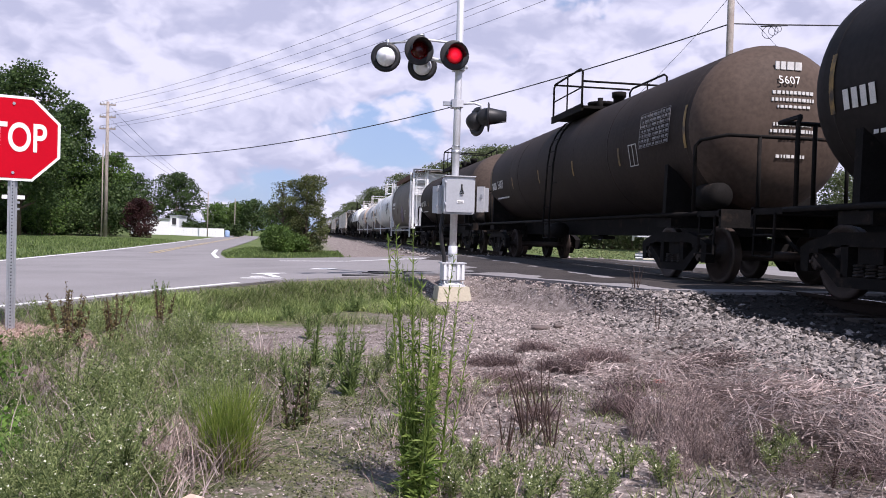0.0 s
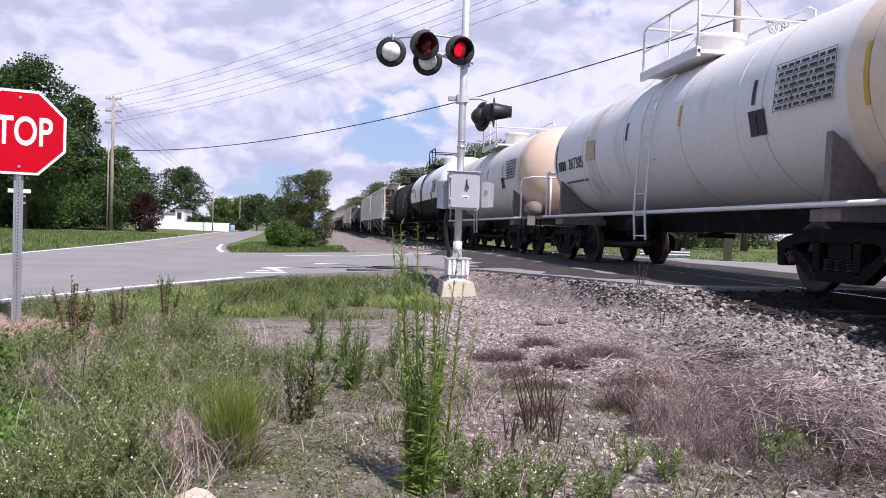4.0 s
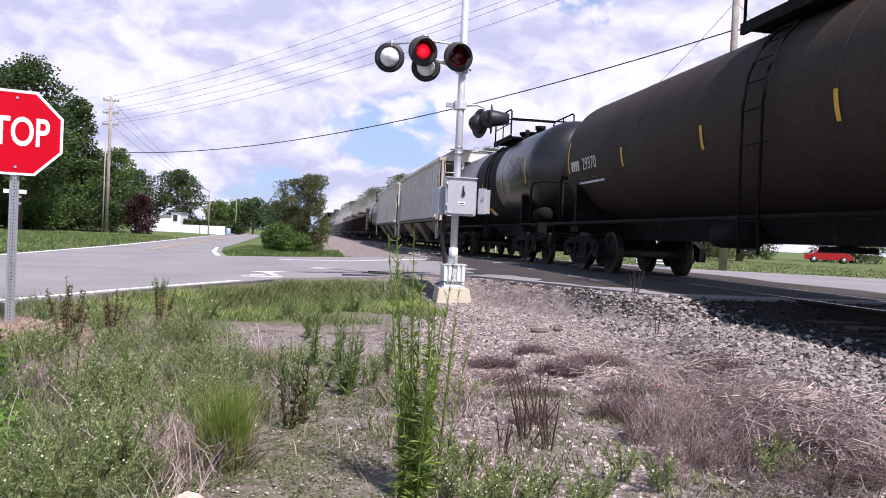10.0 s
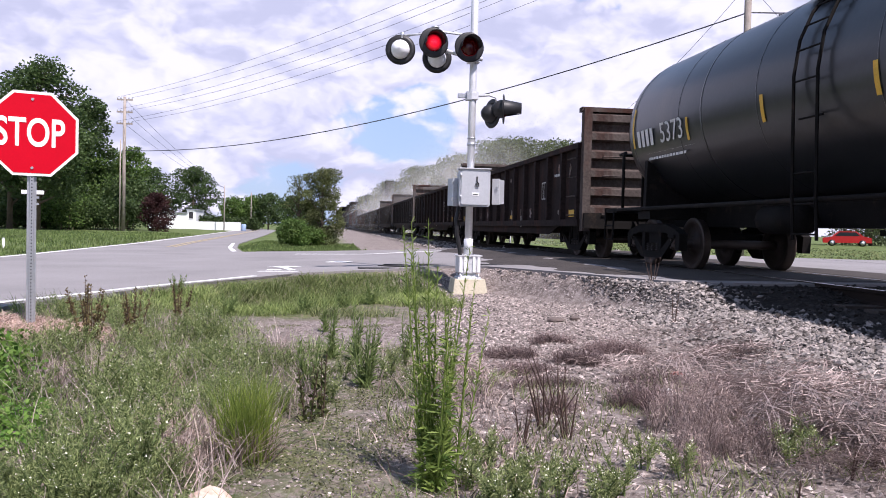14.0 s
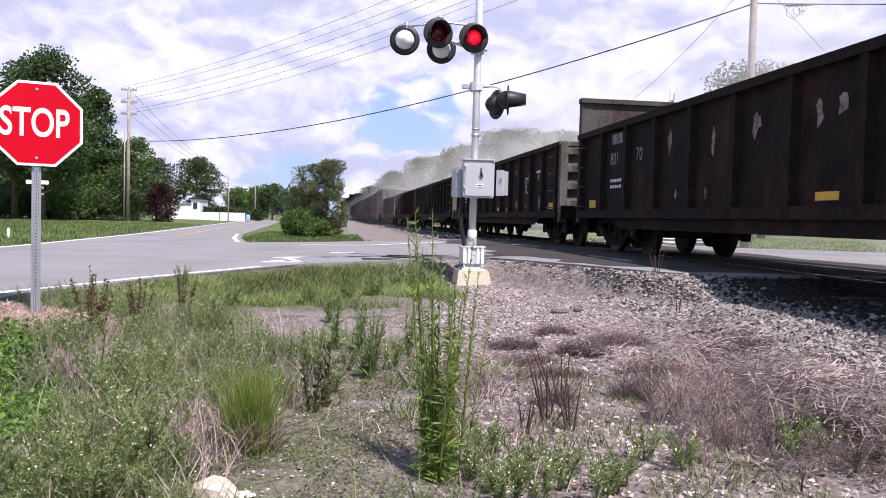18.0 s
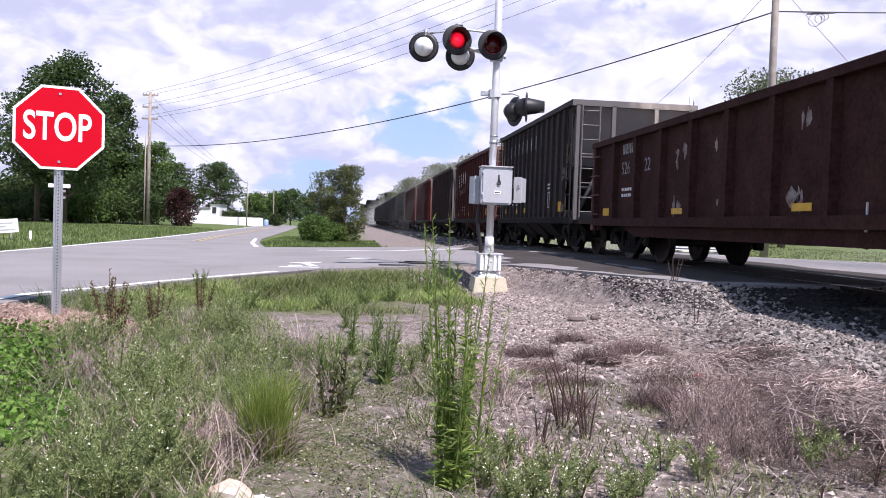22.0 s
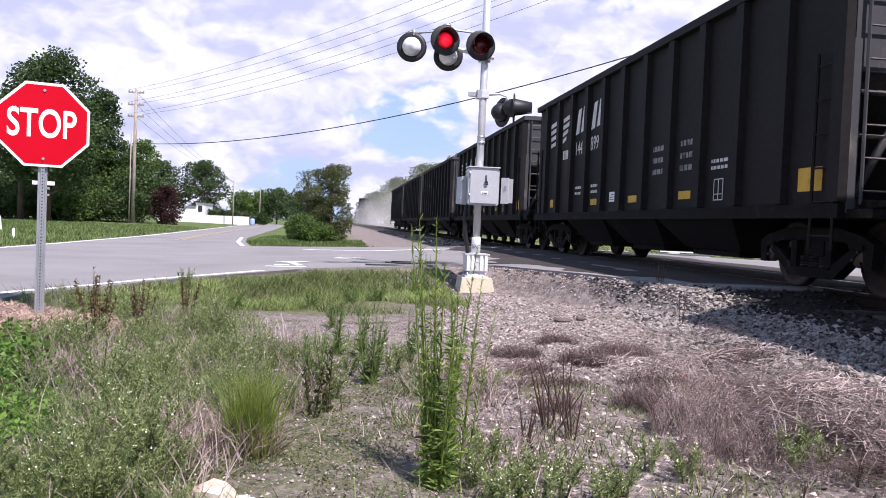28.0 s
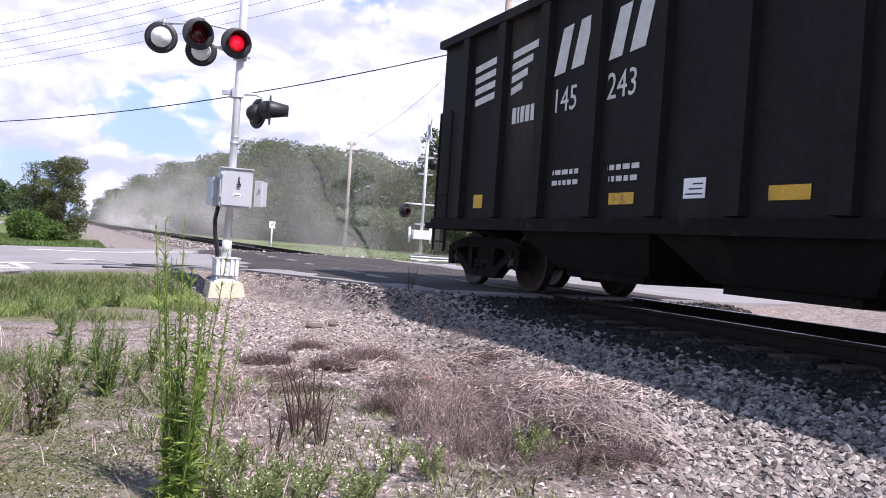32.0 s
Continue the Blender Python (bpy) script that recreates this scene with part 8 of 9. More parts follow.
def gondola(label, length, rear, colour, ribs, z0=0.5, ztop=2.53, raised=0.0, number="", end_col=None, yellow=3, gap=0.85):
    car = start_car("gondola_car", label, "gondola car", length, rear)
    half = length / 2
    b = half - gap
    for d in (-1, 1):
        x = 1.47 * d
        side = part("side_sheet", Shape().prism([(-b, z0 + 0.25), (-b, ztop), (b, ztop), (b, z0 + 0.25), (b - 1.8, z0 + 0.2), (b - 2.6, z0), (-b + 2.6, z0), (-b + 1.8, z0 + 0.2)], 0, x - 0.012, x + 0.012), paint_worn, car, "dented steel side sheet", colour=colour)
        me = Shape().prism([(0, -0.1), (0, 0.1), (0.11 * d, 0.07), (0.11 * d, -0.07)], 2, z0 + 0.24, ztop - 0.08).mesh("side_post", paint_worn)
        for i in range(ribs):
            part("side_post", me, paint_worn, side, at=pose(x + 0.012 * d, -b + 0.15 + (2 * b - 0.3) * i / (ribs - 1), 0), colour=colour)
        part("top_chord", Shape().box(min(x - 0.02 * d, x + 0.14 * d), max(x - 0.02 * d, x + 0.14 * d), -b, b, ztop - 0.1, ztop + 0.02), paint_worn, car, "dented top chord", colour=colour)
        part("side_sill", Shape().box(min(x, x + 0.12 * d), max(x, x + 0.12 * d), -b, b, z0 + 0.2, z0 + 0.36), paint_worn, car, colour=colour)
    part("floor", Shape().box(-1.46, 1.46, -b, b, 0.95, 1.08), scrap, car, "littered steel floor")
    part("centre_sill", Shape().box(-0.3, 0.3, -half + 0.5, half - 0.5, 0.68, 0.95), under_black, car)
    ec = end_col or colour
    zt = ztop + raised
    for d in (-1, 1):
        y = d * b
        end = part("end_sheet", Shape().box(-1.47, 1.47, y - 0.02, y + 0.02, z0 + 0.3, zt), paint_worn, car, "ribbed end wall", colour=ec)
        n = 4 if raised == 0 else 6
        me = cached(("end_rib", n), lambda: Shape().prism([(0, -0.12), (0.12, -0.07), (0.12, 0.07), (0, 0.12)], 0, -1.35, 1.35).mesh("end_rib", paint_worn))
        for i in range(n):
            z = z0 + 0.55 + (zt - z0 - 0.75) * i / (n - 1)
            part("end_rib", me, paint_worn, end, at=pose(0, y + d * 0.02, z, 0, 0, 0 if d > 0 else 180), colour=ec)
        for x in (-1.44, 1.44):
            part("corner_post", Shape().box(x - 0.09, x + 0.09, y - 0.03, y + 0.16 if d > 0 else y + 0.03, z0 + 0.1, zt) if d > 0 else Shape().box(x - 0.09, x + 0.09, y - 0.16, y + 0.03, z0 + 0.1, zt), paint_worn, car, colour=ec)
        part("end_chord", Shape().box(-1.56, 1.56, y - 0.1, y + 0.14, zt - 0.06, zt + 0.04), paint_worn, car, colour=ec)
        for i in range(4):
            z = z0 + 0.45 + i * 0.42
            part("grab_iron", Shape().tube([(-1.1, y + d * 0.16, z), (-1.1, y + d * 0.24, z + 0.02), (-0.6, y + d * 0.24, z + 0.02), (-0.6, y + d * 0.16, z)], 0.016, 5), paint_worn, car, colour=ec)
            part("grab_iron", Shape().tube([(-1.6, y - d * 0.15, z), (-1.66, y - d * 0.15, z), (-1.66, y - d * 0.6, z), (-1.6, y - d * 0.6, z)], 0.016, 5), paint_worn, car, colour=ec)
        part("end_sill", Shape().box(-1.5, 1.5, min(y, y + d * 0.2), max(y, y + d * 0.2), 0.66, 1.0), under_black, car)
        part("step", Shape().tube([(-1.5, y - d * 0.15, 0.8), (-1.52, y - d * 0.15, 0.4), (-1.52, y - d * 0.6, 0.4), (-1.5, y - d * 0.6, 0.8)], 0.02, 5), under_black, car)
        truck(car, d * (half - 2.3))
        coupler(car, d * half, d)
    part("brake_rigging", Shape().tube([(-0.6, -2.5, 0.62), (-0.6, 2.5, 0.6)], 0.025, 5).tube([(-0.7, -0.8, 0.5), (-0.5, 0.9, 0.72)], 0.03, 5).lathe([(-0.4, 0.0), (-0.38, 0.17), (0.38, 0.17), (0.4, 0.0)], 1, (-0.75, 1.2, 0.7), 12), under_black, car)
    pitch = (2 * b - 0.3) / (ribs - 1)
    bay = lambda i: b - 0.15 - (i + 0.5) * pitch
    xs = -1.486
    zc = (z0 + ztop) / 2
    if number:
        side_text(car, number[:3], 0.36, bay(1) + 0.35, zc + 0.35, xs, letter_faded, 0.9, 0, "car_number")
        side_text(car, number[3:], 0.36, bay(2) + 0.35, zc + 0.35, xs, letter_faded, 0.9, 0, "car_number")
        marks(car, [(bay(1) - 0.3, bay(1) + 0.3, zc + 0.65, 0.2)], xs - 0.003, letter_faded, "reporting_mark")
    marks(car, [(bay(1) - 0.3, bay(1) + 0.3, zc - 0.1, 0.06), (bay(1) - 0.3, bay(1) + 0.3, zc - 0.22, 0.06), (bay(ribs - 3) - 0.25, bay(ribs - 3) + 0.25, zc + 0.4, 0.06)], xs - 0.003, letter_white)
    rnd = random.Random(int(rear * 10))
    for j in range(20):
        y, z = bay(rnd.randrange(3, ribs - 1)) + rnd.uniform(-0.3, 0.3), rnd.choice((z0 + 0.55, z0 + 0.6, ztop - 0.45, ztop - 0.55, zc + 0.3))
        w, h = rnd.uniform(0.04, 0.16), rnd.uniform(0.08, 0.3)
        pts = [(y + w * math.cos(q) * rnd.uniform(0.3, 1.0), z + h * math.sin(q) * rnd.uniform(0.3, 1.0)) for q in [k * math.pi / 5 for k in range(10)]]
        part("scuff", Shape().prism(pts, 0, xs - 0.003, xs + 0.002), scuffed, car, "scuffed patch of pale primer and rust")
    y = bay(ribs - 6)
    for ya, za, yb, zb in ((0, 0.5, 0, 0.18), (0.13, 0.32, 0, 0.18), (-0.13, 0.32, 0, 0.18)):
        part("chalk_line", Shape().tube([(xs - 0.002, y + ya, z0 + za), (xs - 0.002, y + yb, z0 + zb)], 0.014, 4), letter_white, car)
    s, y = Shape(), bay(ribs - 4)
    for f in ((-0.2, 0.2, -0.22, -0.2), (-0.2, 0.2, 0.2, 0.22), (-0.2, -0.18, -0.2, 0.2), (0.18, 0.2, -0.2, 0.2), (-0.01, 0.01, -0.2, 0.2)):
        s.box(xs - 0.004, xs + 0.001, y + f[0], y + f[1], zc + 0.1 + f[2], zc + 0.1 + f[3])
    part("data_box", s, letter_white, car, "outlined data box")
    for i in range(yellow):
        q = [0, ribs - 2, ribs // 2, 3, ribs - 5][i]
        w, h = (0.2, 0.16) if q in (0, ribs - 2) else (0.22, 0.1)
        part("reflective_patch", Shape().box(xs - 0.006, xs + 0.001, bay(q) - w, bay(q) + w, z0 + 0.42, z0 + 0.42 + h), stripe_yellow, car, "yellow reflective patch")
    return car


def barrel_hopper(label, length, rear, colour):
    """Covered hopper with smooth rounded sides and open white ends."""
    car = start_car("covered_hopper", label, "covered hopper", length, rear)
    half = length / 2
    b = half - 0.62
    prof = [(-0.9, 1.02), (-1.30, 1.25), (-1.52, 1.75), (-1.60, 2.35), (-1.58, 2.95), (-1.44, 3.5), (-1.12, 3.95), (-0.6, 4.2), (0.0, 4.28), (0.6, 4.2), (1.12, 3.95), (1.44, 3.5), (1.58, 2.95), (1.60, 2.35), (1.52, 1.75), (1.30, 1.25), (0.9, 1.02)]
    s = Shape()
    n = len(prof)
    v = []
    for d in (-1, 1):
        v += [(x, d * (b - 0.85 * (1 - ((z - 2.65) / 1.7) ** 2 * 1.0) * 0.9), z) for x, z in prof]
    s.add(v, [(i, i + 1, n + i + 1, n + i) for i in range(n - 1)], True)
    part("shell", s, paint, car, "smooth rounded side shell", colour=colour)
    for d in (-1, 1):
        yb = d * (b - 0.78)
        e = Shape()
        e.prism([(x * 0.985, z) for x, z in prof], 1, yb - d * 0.5 - 0.02, yb - d * 0.5 + 0.02)
        part("end_bulkhead", e, white_paint, car, "white painted end bulkhead")
        for x in (-1.42, -0.62, 0.62, 1.42):
            part("end_post", Shape().box(x - 0.06, x + 0.06, d * (b - 0.05) - 0.05, d * (b - 0.05) + 0.05, 0.95, 4.3), white_paint, car, "white end post")
        for x in (-0.62, 0.62):
            part("end_brace", Shape().tube([(x, d * (b - 0.05), 3.3), (x * 1.9, d * (b - 0.1), 1.1)], 0.06, 6), white_paint, car)
        for z in (2.9, 3.6):
            g = Shape()
            for i in range(25):
                g.box(-1.4 + i * 0.115, -1.345 + i * 0.115, d * (b - 0.25) - 0.01, d * (b - 0.25) + 0.01, z, z + 0.5)
            for k in range(6):
                g.box(-1.42, 1.42, d * (b - 0.25) - 0.012, d * (b - 0.25) + 0.012, z + k * 0.1, z + k * 0.1 + 0.045)
            part("perforated_screen", g, white_paint, car, "white perforated step screen")
        ladder("end_ladder", car, -1.0, d * (b + 0.06), 0.6, 4.35, 0.5, 0, white_paint, 0.42)
        ladder("side_ladder", car, -1.56, d * (b - 0.3), 0.45, 4.2, 0.42, 1, white_paint, 0.42)
        part("end_platform", Shape().box(-1.5, 1.5, min(d * (b - 0.9), d * (half - 0.4)), max(d * (b - 0.9), d * (half - 0.4)), 0.95, 1.05), white_paint, car)
        part("crossover_platform", Shape().box(-1.45, 1.45, min(d * (b - 0.3), d * (b + 0.3)), max(d * (b - 0.3), d * (b + 0.3)), 4.32, 4.36), galvanised, car)
        truck(car, d * (half - 1.95))
        coupler(car, d * half, d)
    part("side_sill", Shape().box(-1.52, -1.44, -half + 0.6, half - 0.6, 0.98, 1.1).box(1.44, 1.52, -half + 0.6, half - 0.6, 0.98, 1.1), paint, car, colour=colour)
    part("handrail", Shape().tube([(-1.56, -half + 0.9, 0.86), (-1.56, half - 0.9, 0.86)], 0.03, 6), white_paint, car, "white handrail")
    for i in range(2):
        y = (-0.5 + i) * (b - 0.6)
        part("outlet_bay", Shape().frustum((-0.5, 0.5, y - 0.3, y + 0.3), (-1.1, 1.1, y - 1.5, y + 1.5), 0.35, 1.1), under_black, car)
    part("running_board", Shape().box(-1.2, -0.65, -b, b, 4.22, 4.27).box(0.65, 1.2, -b, b, 4.22, 4.27).box(-1.24, -1.2, -b, b, 4.0, 4.3), rust, car, "rusty roof walkway")
    part("hatch_cover", Shape().box(-0.32, 0.32, -b + 0.8, b - 0.8, 4.24, 4.42), paint, car, colour=colour)
    s = Shape()
    for k in range(5):
        s.tube([(-1.54, -1.35 - 0.12 * k, 1.42), (-1.60, -1.5 - 0.1 * k, 1.92), (-1.615, -1.2 - 0.16 * k, 2.2 - 0.1 * abs(k - 2))], 0.016, 4)
    s.tube([(-1.605, -0.95, 2.05), (-1.585, -1.2, 1.7), (-1.53, -1.6, 1.38), (-1.545, -1.95, 1.5), (-1.605, -2.2, 2.0), (-1.61, -1.9, 2.1), (-1.62, -1.55, 2.35), (-1.605, -1.3, 2.0)], 0.022, 4)
    part("graffiti", s, graffiti_lilac, car, "pale lilac sprayed scrawl")
    for y, z in ((-0.7, 1.75), (3.2, 1.75), (1.2, 2.1)):
        part("reflective_stripe", Shape().box(-1.6, -1.58, y - 0.035, y + 0.035, z - 0.18, z + 0.18), patch_brown, car, "worn yellow reflective stripe")
    for y, z in ((-3.02, 1.85), (-3.33, 1.85)):
        part("data_box", Shape().box(-1.60, -1.585, y - 0.015, y + 0.015, z - 0.2, z + 0.2), letter_white, car)
    for z in (1.65, 1.86, 2.05):
        part("data_box", Shape().box(-1.60, -1.57, -3.35, -3.0, z - 0.012, z + 0.012), letter_white, car)
    marks(car, [(b - 3.2, b - 1.6, 2.5, 0.2), (b - 3.0, b - 1.8, 2.3, 0.06)], -1.612, letter_white)
    return car


BLACK, BROWN, SOOT = (0.022, 0.019, 0.018), (0.045, 0.034, 0.026), (0.012, 0.012, 0.013)
WHITE, CREAM = (0.80, 0.80, 0.80), (0.62, 0.60, 0.56)


def build_train():
    tank_car("sooty black tank car with white lettering on its head", 17.6, 9.31, BLACK, number="")
    tank_car("dusty black tank car with faded yellow stripes", 17.4, 26.7, (0.034, 0.026, 0.022), number="5607", housing="pair", end_colour=(0.085, 0.062, 0.049))
    tank_car("dusty black tank car with a data panel", 17.15, 44.05, (0.036, 0.028, 0.024), number="126276", housing="pair", end_colour=(0.085, 0.064, 0.052))
    barrel_hopper("grey-brown rounded covered hopper with white ends and graffiti", 12.75, 57.55, (0.2, 0.175, 0.155))
    tank_car("white tank car with a large domed valve housing", 18.17, 75.72, WHITE, True, number="207307", radius=1.46)
    tank_car("grimy white tank car with a cream-stained head", 14.8, 90.5, (0.74, 0.72, 0.71), True, end_colour=(0.74, 0.60, 0.47), number="207305")
    tank_car("grimy white tank car streaked with brown", 14.8, 105.3, (0.68, 0.65, 0.62), True, end_colour=(0.66, 0.50, 0.38))
    tank_car("white tank car with a black lower half", 14.79, 120.09, (0.82, 0.82, 0.82), True, lower=SOOT, number="15520", mark_at=0.18, wheel_front=True, radius=1.5, stripes=4)
    tank_car("clean black tank car with yellow stripes", 17.5, 137.59, (0.026, 0.022, 0.021), number="210263", wheel_front=True, radius=1.43, mark_at=-0.46, mark_y=1.2, big=1.3)
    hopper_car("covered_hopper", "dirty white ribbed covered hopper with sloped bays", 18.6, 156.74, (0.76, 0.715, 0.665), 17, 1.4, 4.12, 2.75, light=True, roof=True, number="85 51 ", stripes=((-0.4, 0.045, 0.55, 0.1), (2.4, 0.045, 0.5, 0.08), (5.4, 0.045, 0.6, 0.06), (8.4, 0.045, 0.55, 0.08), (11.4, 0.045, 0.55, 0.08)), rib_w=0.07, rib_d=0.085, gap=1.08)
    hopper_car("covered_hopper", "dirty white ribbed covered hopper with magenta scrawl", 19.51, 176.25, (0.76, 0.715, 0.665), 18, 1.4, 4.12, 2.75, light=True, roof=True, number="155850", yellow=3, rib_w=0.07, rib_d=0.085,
               patches=((4.9, 5.2, 1.86, 1.92, graffiti_pink), (5.02, 5.08, 1.86, 2.2, graffiti_pink), (4.62, 4.68, 2.05, 2.3, graffiti_pink), (4.45, 4.66, 2.08, 2.13, graffiti_pink), (4.1, 4.16, 1.86, 2.25, graffiti_pink), (3.9, 4.16, 2.2, 2.26, graffiti_pink), (3.92, 3.98, 1.86, 2.1, graffiti_pink), (-3.5, -2.4, 1.45, 1.62, patch_brown), (3.9, 4.6, 1.45, 1.6, patch_brown), (0.5, 1.5, 1.45, 1.58, patch_brown)))
    tank_car("brown-dusted black tank car with yellow stripes", 19.4, 195.53, BROWN, number="29370", housing="pair", radius=1.38, end_colour=(0.075, 0.056, 0.042))
    tank_car("black sulphur tank car with a cleaner centre band", 14.94, 210.47, SOOT, number="3294", band=(-2.0, 1.2), wheel_front=True, yellow_box=True, housing="pair", stripes=5, radius=1.4, green=True, mid=-1.1, big=1.25)
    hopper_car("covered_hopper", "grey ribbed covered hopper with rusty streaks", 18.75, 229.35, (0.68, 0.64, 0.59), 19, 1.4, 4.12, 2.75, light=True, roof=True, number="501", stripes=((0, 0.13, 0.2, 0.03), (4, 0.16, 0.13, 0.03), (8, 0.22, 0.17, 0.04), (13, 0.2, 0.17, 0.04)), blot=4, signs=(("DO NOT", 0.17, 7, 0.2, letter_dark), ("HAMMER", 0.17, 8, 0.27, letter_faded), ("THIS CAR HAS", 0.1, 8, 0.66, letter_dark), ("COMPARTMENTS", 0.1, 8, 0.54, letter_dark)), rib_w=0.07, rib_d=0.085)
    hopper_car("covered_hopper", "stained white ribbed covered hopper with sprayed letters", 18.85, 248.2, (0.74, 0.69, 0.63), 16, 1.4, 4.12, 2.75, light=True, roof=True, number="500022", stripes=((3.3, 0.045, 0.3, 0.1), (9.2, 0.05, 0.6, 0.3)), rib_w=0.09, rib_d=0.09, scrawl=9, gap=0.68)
    tank_car("glossy black tank car with bright yellow stripes", 14.9, 262.9, (0.016, 0.017, 0.019), number="5373", yellow_box=True, housing="pair", radius=1.4, big=1.35)
    dark = ((0.021, 0.015, 0.014), (0.0195, 0.014, 0.013), (0.017, 0.0135, 0.013), (0.0195, 0.0145, 0.0135))
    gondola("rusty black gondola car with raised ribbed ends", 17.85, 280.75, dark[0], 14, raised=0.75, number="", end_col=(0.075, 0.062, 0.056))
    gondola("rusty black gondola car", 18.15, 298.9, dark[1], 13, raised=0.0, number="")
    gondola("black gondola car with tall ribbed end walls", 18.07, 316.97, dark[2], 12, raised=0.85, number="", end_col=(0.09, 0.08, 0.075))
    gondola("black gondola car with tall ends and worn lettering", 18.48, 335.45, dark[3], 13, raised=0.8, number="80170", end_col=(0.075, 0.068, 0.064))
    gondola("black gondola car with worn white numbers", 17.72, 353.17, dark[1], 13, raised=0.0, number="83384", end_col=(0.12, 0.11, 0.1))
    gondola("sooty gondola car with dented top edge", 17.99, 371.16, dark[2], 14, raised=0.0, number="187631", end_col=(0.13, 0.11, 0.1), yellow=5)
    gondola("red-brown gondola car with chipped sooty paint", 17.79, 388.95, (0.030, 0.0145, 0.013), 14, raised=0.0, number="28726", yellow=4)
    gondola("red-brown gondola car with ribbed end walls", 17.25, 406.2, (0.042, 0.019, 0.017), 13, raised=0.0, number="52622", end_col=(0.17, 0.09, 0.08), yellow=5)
    black, red = (0.040, 0.033, 0.031), (0.07, 0.022, 0.019)
    # end colours, which slope sheets and bulkheads brighten further for sunlight
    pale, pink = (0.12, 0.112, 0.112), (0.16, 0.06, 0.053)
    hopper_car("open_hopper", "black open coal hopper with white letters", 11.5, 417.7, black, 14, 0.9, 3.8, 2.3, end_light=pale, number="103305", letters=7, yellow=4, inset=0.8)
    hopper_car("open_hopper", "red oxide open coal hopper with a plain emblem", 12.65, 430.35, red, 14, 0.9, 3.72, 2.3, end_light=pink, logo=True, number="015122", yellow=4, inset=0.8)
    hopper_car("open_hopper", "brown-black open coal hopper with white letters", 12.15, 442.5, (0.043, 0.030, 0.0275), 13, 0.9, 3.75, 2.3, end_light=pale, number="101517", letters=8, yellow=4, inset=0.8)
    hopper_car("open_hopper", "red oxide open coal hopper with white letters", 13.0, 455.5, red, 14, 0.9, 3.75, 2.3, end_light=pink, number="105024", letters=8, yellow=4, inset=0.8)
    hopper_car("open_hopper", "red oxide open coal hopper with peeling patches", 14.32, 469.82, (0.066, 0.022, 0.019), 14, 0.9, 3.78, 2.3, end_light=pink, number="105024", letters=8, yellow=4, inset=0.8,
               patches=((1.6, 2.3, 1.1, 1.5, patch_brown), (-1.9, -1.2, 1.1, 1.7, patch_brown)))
    numbers = ("148210", "148133", "144899", "144010", "144423", "145691", "145243")
    for i, n in enumerate(numbers):
        hopper_car("open_hopper", "black open coal hopper with a plain white emblem", 15.3, 485.2 + 15.4 * i - 0.022 * i * i, (0.018, 0.0165, 0.017), 12, 1.02, 3.92, 2.15, bays=3, panel_end=True, logo=True, number=n, yellow=5, rib_w=0.24, rib_d=0.10, inset=0.85, gap=0.85,
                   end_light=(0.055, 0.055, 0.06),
                   patches=((-0.9, 2.6, 1.03, 1.42, patch_brown),) if n == "145691" else ())


build_train()


BILLOWS = []


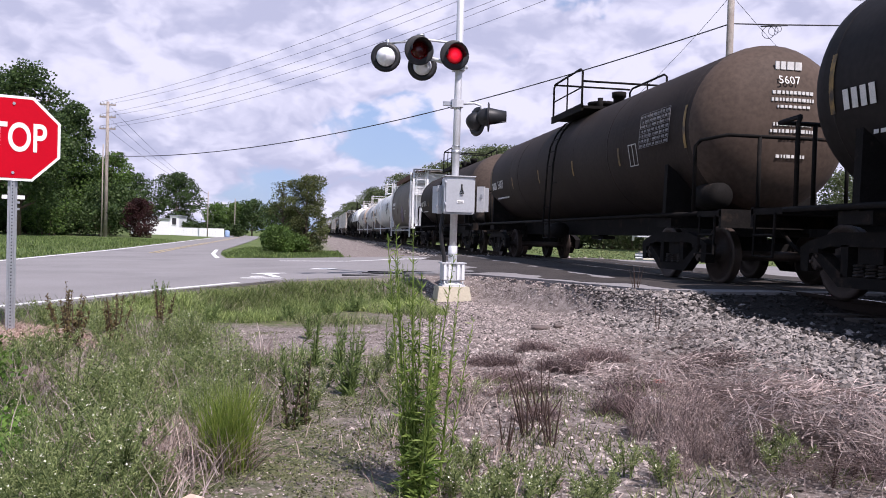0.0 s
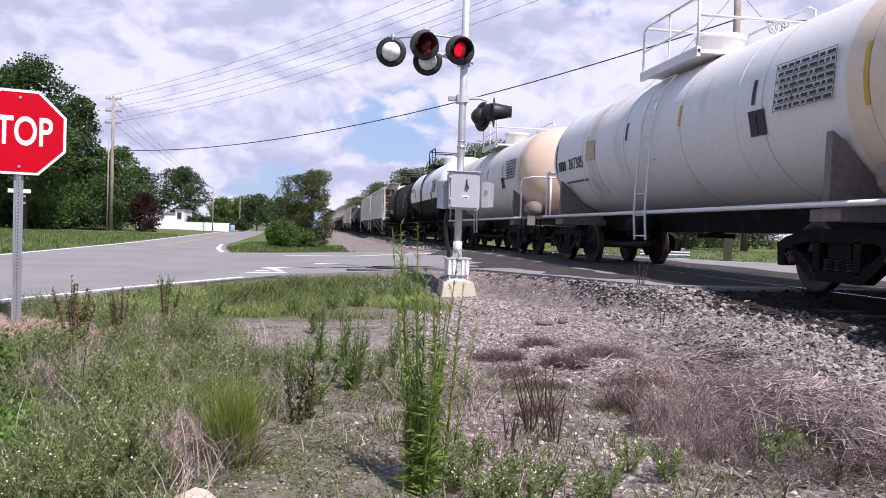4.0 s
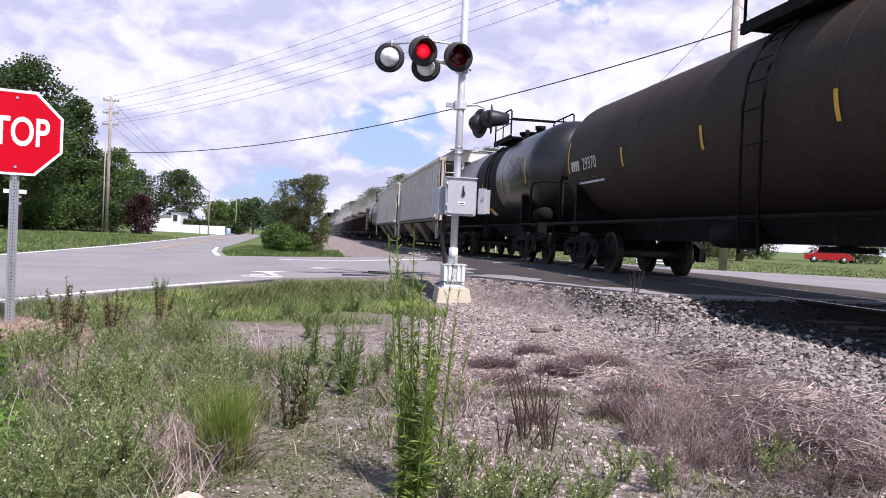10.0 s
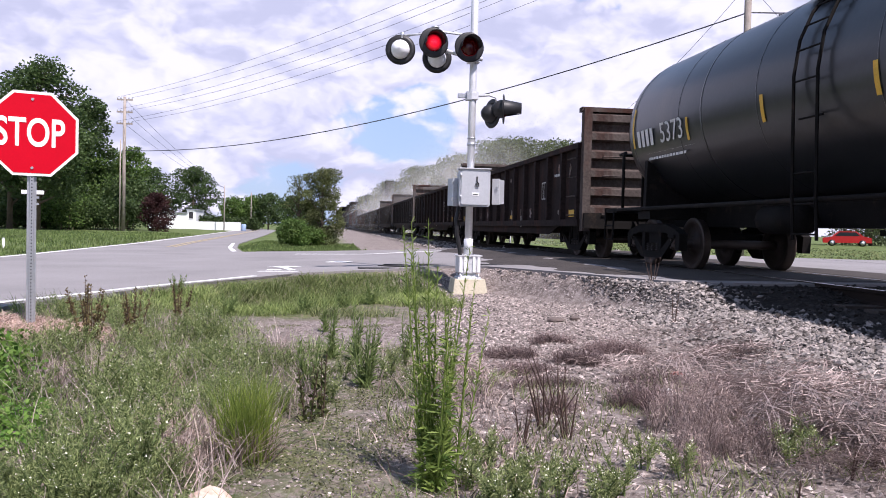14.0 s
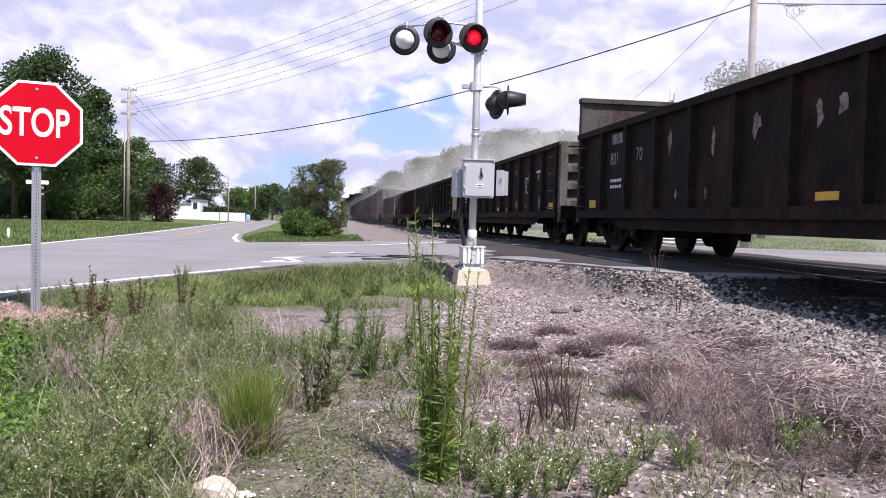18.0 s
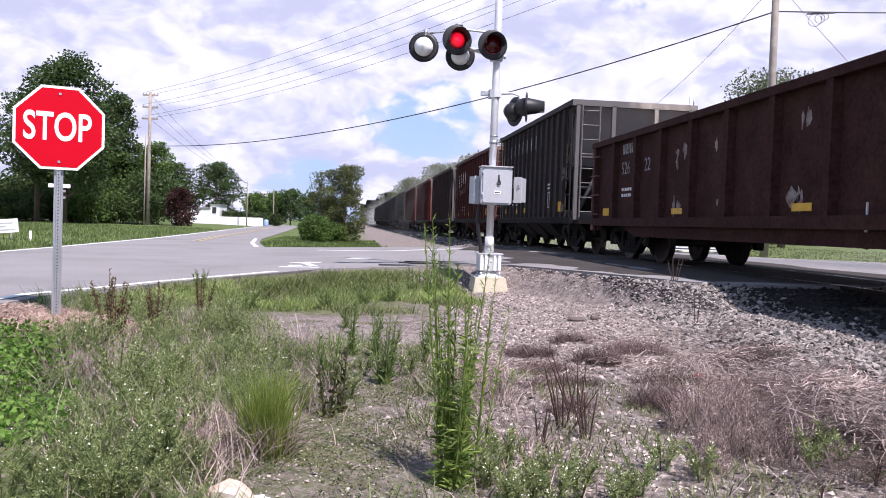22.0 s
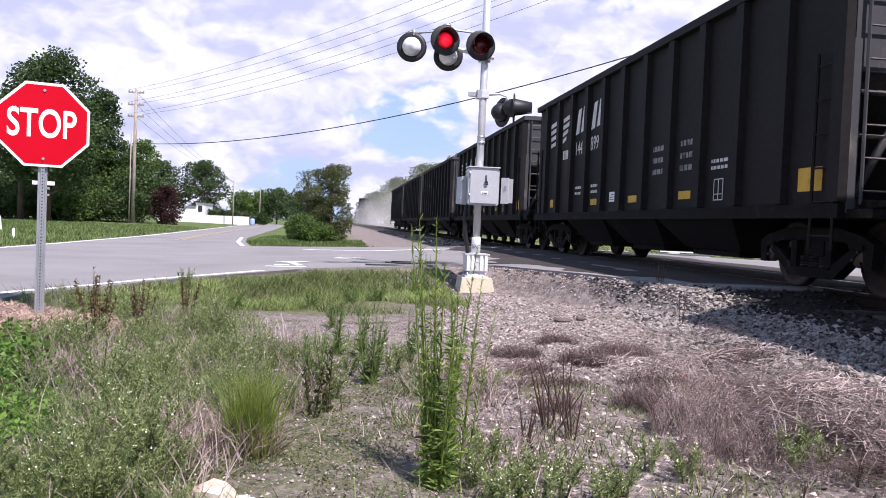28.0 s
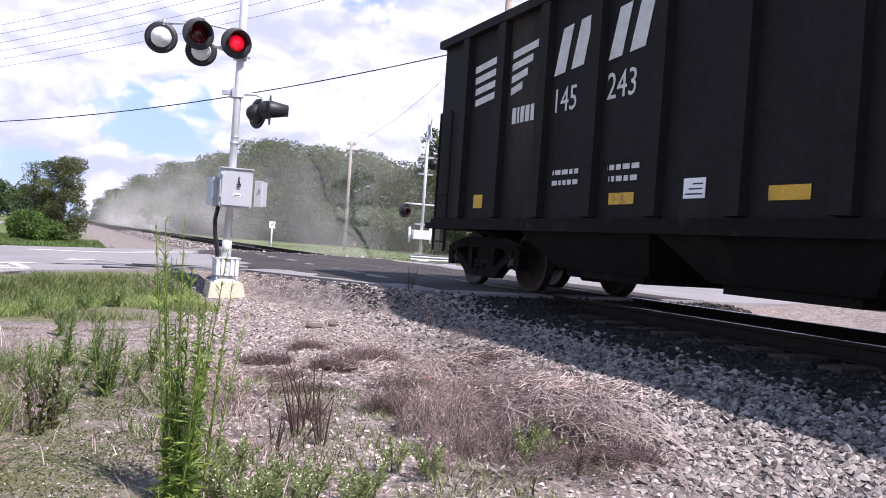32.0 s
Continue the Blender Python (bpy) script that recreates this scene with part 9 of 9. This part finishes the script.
def dust_haze():
    """Coal dust drawn along by the hoppers: billows of thin haze that travel with the train."""
    m = bpy.data.materials.new("airborne_dust")
    m.use_nodes = True
    n, k = m.node_tree.nodes, m.node_tree.links
    n.remove(n["Principled BSDF"])
    c = n.new("ShaderNodeTexCoord")
    away = n.new("ShaderNodeVectorMath")
    away.operation = "MULTIPLY_ADD"
    away.inputs[1].default_value, away.inputs[2].default_value = (1 / 7.0, 0, 1 / 7.4), (0, 0, -0.14)
    far = n.new("ShaderNodeVectorMath")
    far.operation = "LENGTH"
    k.new(c.outputs["Object"], away.inputs[0]), k.new(away.outputs[0], far.inputs[0])
    fade = n.new("ShaderNodeMapRange")
    fade.interpolation_type = "SMOOTHSTEP"
    fade.inputs["From Min"].default_value, fade.inputs["From Max"].default_value = 1.0, 0.0
    k.new(far.outputs["Value"], fade.inputs["Value"])
    info = n.new("ShaderNodeObjectInfo")
    wisp = n.new("ShaderNodeTexNoise")
    wisp.noise_dimensions = "4D"
    wisp.inputs["Scale"].default_value, wisp.inputs["Detail"].default_value = 0.42, 5
    k.new(c.outputs["Object"], wisp.inputs["Vector"])
    seed = n.new("ShaderNodeMath")
    seed.operation = "MULTIPLY"
    seed.inputs[1].default_value = 40.0
    k.new(info.outputs["Random"], seed.inputs[0]), k.new(seed.outputs[0], wisp.inputs["W"])
    uneven = n.new("ShaderNodeMapRange")
    for slot, value in zip(("From Min", "From Max", "To Min", "To Max"), (0.3, 0.7, 0.25, 1.0)):
        uneven.inputs[slot].default_value = value
    k.new(wisp.outputs[0], uneven.inputs["Value"])
    last = fade.outputs[0]
    red = n.new("ShaderNodeSeparateColor")
    k.new(info.outputs["Color"], red.inputs[0])
    for factor in (uneven.outputs[0], red.outputs[0]):
        mul = n.new("ShaderNodeMath")
        mul.operation = "MULTIPLY"
        k.new(last, mul.inputs[0]), k.new(factor, mul.inputs[1])
        last = mul.outputs[0]
    clear, grey, lit = n.new("ShaderNodeBsdfTransparent"), n.new("ShaderNodeBsdfDiffuse"), n.new("ShaderNodeBsdfTranslucent")
    for node in (grey, lit):
        node.inputs[0].default_value = (0.72, 0.71, 0.70, 1)
    dust = n.new("ShaderNodeMixShader")
    mix = n.new("ShaderNodeMixShader")
    k.new(grey.outputs[0], dust.inputs[1]), k.new(lit.outputs[0], dust.inputs[2])
    k.new(last, mix.inputs[0]), k.new(clear.outputs[0], mix.inputs[1]), k.new(dust.outputs[0], mix.inputs[2])
    k.new(mix.outputs[0], n["Material Output"].inputs[0])
    # one billow: a rounded front that leans back as it rises
    cols, rows, v = 13, 9, []
    for i in range(cols):
        for j in range(rows):
            x, z = -7.0 + 14.0 * i / (cols - 1), -1.6 + 10.2 * j / (rows - 1)
            v.append((x, 0.045 * x * x + 0.42 * z + 0.35 * math.sin(x * 0.9 + z) + 0.3 * math.sin(z * 1.3), z))
    f = [(i * rows + j, (i + 1) * rows + j, (i + 1) * rows + j + 1, i * rows + j + 1) for i in range(cols - 1) for j in range(rows - 1)]
    me = quick_mesh("dust_billow", np.array(v), np.array(f), m, True)
    for i, y in enumerate(range(292, 800, 22)):
        dense = float(np.interp(y, (280, 310, 350, 380, 430, 465, 490, 570, 590, 660, 780), (0.1, 0.3, 0.52, 0.58, 0.55, 0.25, 0.07, 0.07, 0.28, 0.36, 0.3)))
        ob = part("dust_billow", me, m, None, colour=(dense, dense, dense))
        tagged(ob, "thin pale grey billow of dust above the track", "dust", "dust behind the freight cars")
        BILLOWS.append((ob, y, 9.7 + 0.5 * math.sin(i * 2.3), 0.7 + 0.4 * math.sin(i * 1.7), 5.5))
    for i, (y, dense) in enumerate(((322, 0.7), (342, 0.85), (362, 0.85), (383, 0.85), (404, 0.75), (428, 0.5))):
        ob = part("dust_billow", me, m, None, colour=(dense, dense, dense))
        tagged(ob, "thin pale grey billow of dust drifting off the track", "dust", "dust behind the freight cars")
        BILLOWS.append((ob, y, 15.5 + 0.6 * math.sin(i * 2.1), 3.0 + 0.5 * math.sin(i * 1.3), 1.5))


dust_haze()


def motions():
    """The train rolls past at a steady speed; every wheelset turns with it. The two front flashers blink in turn."""
    for lens, phase in FLASHING:
        beat, rows = 1.519, []
        switch = [0.22 + beat * (k / 2) for k in range(-1, 43)]          # even ones light the middle lamp
        lit = 0 if phase == 0.5 else 180
        rows.append((0.0, pose(0, 0, 0, 0, 0, lit)))
        turned = lit
        for t in switch:
            if not 0.05 < t < 31.85:
                continue
            for k in range(4):
                rows.append((round(t * FPS) / FPS + (k - 3) / FPS, pose(0, 0, 0, 0, 0, turned + 60 * k)))
            turned += 180
        rows.append((32.0, pose(0, 0, 0, 0, 0, turned)))
        walk(lens, rows)
    for car, y in CARS:
        walk(car, [(t, pose(TRACK_X, y - SPEED * t, 0)) for t in range(0, 33, 4)])
    for ob, y, x, z, drift in BILLOWS:
        walk(ob, [(t, pose(x + drift * float(smooth(52 - (y - SPEED * t), 0, 40)), y - SPEED * t, z)) for t in range(33)])
    turn = math.degrees(SPEED / FPS / 0.42)
    first = {}
    for w, q in WHEELSETS:
        if q not in first:
            walk(w, [(i / FPS, pose(0, q, 0.42, turn * i)) for i in range(32 * FPS + 1)])
            first[q] = w
        else:
            w.rotation_mode = "QUATERNION"
            keys = w.animation_data_create()
            keys.action = first[q].animation_data.action
            keys.action_slot = first[q].animation_data.action_slot


motions()
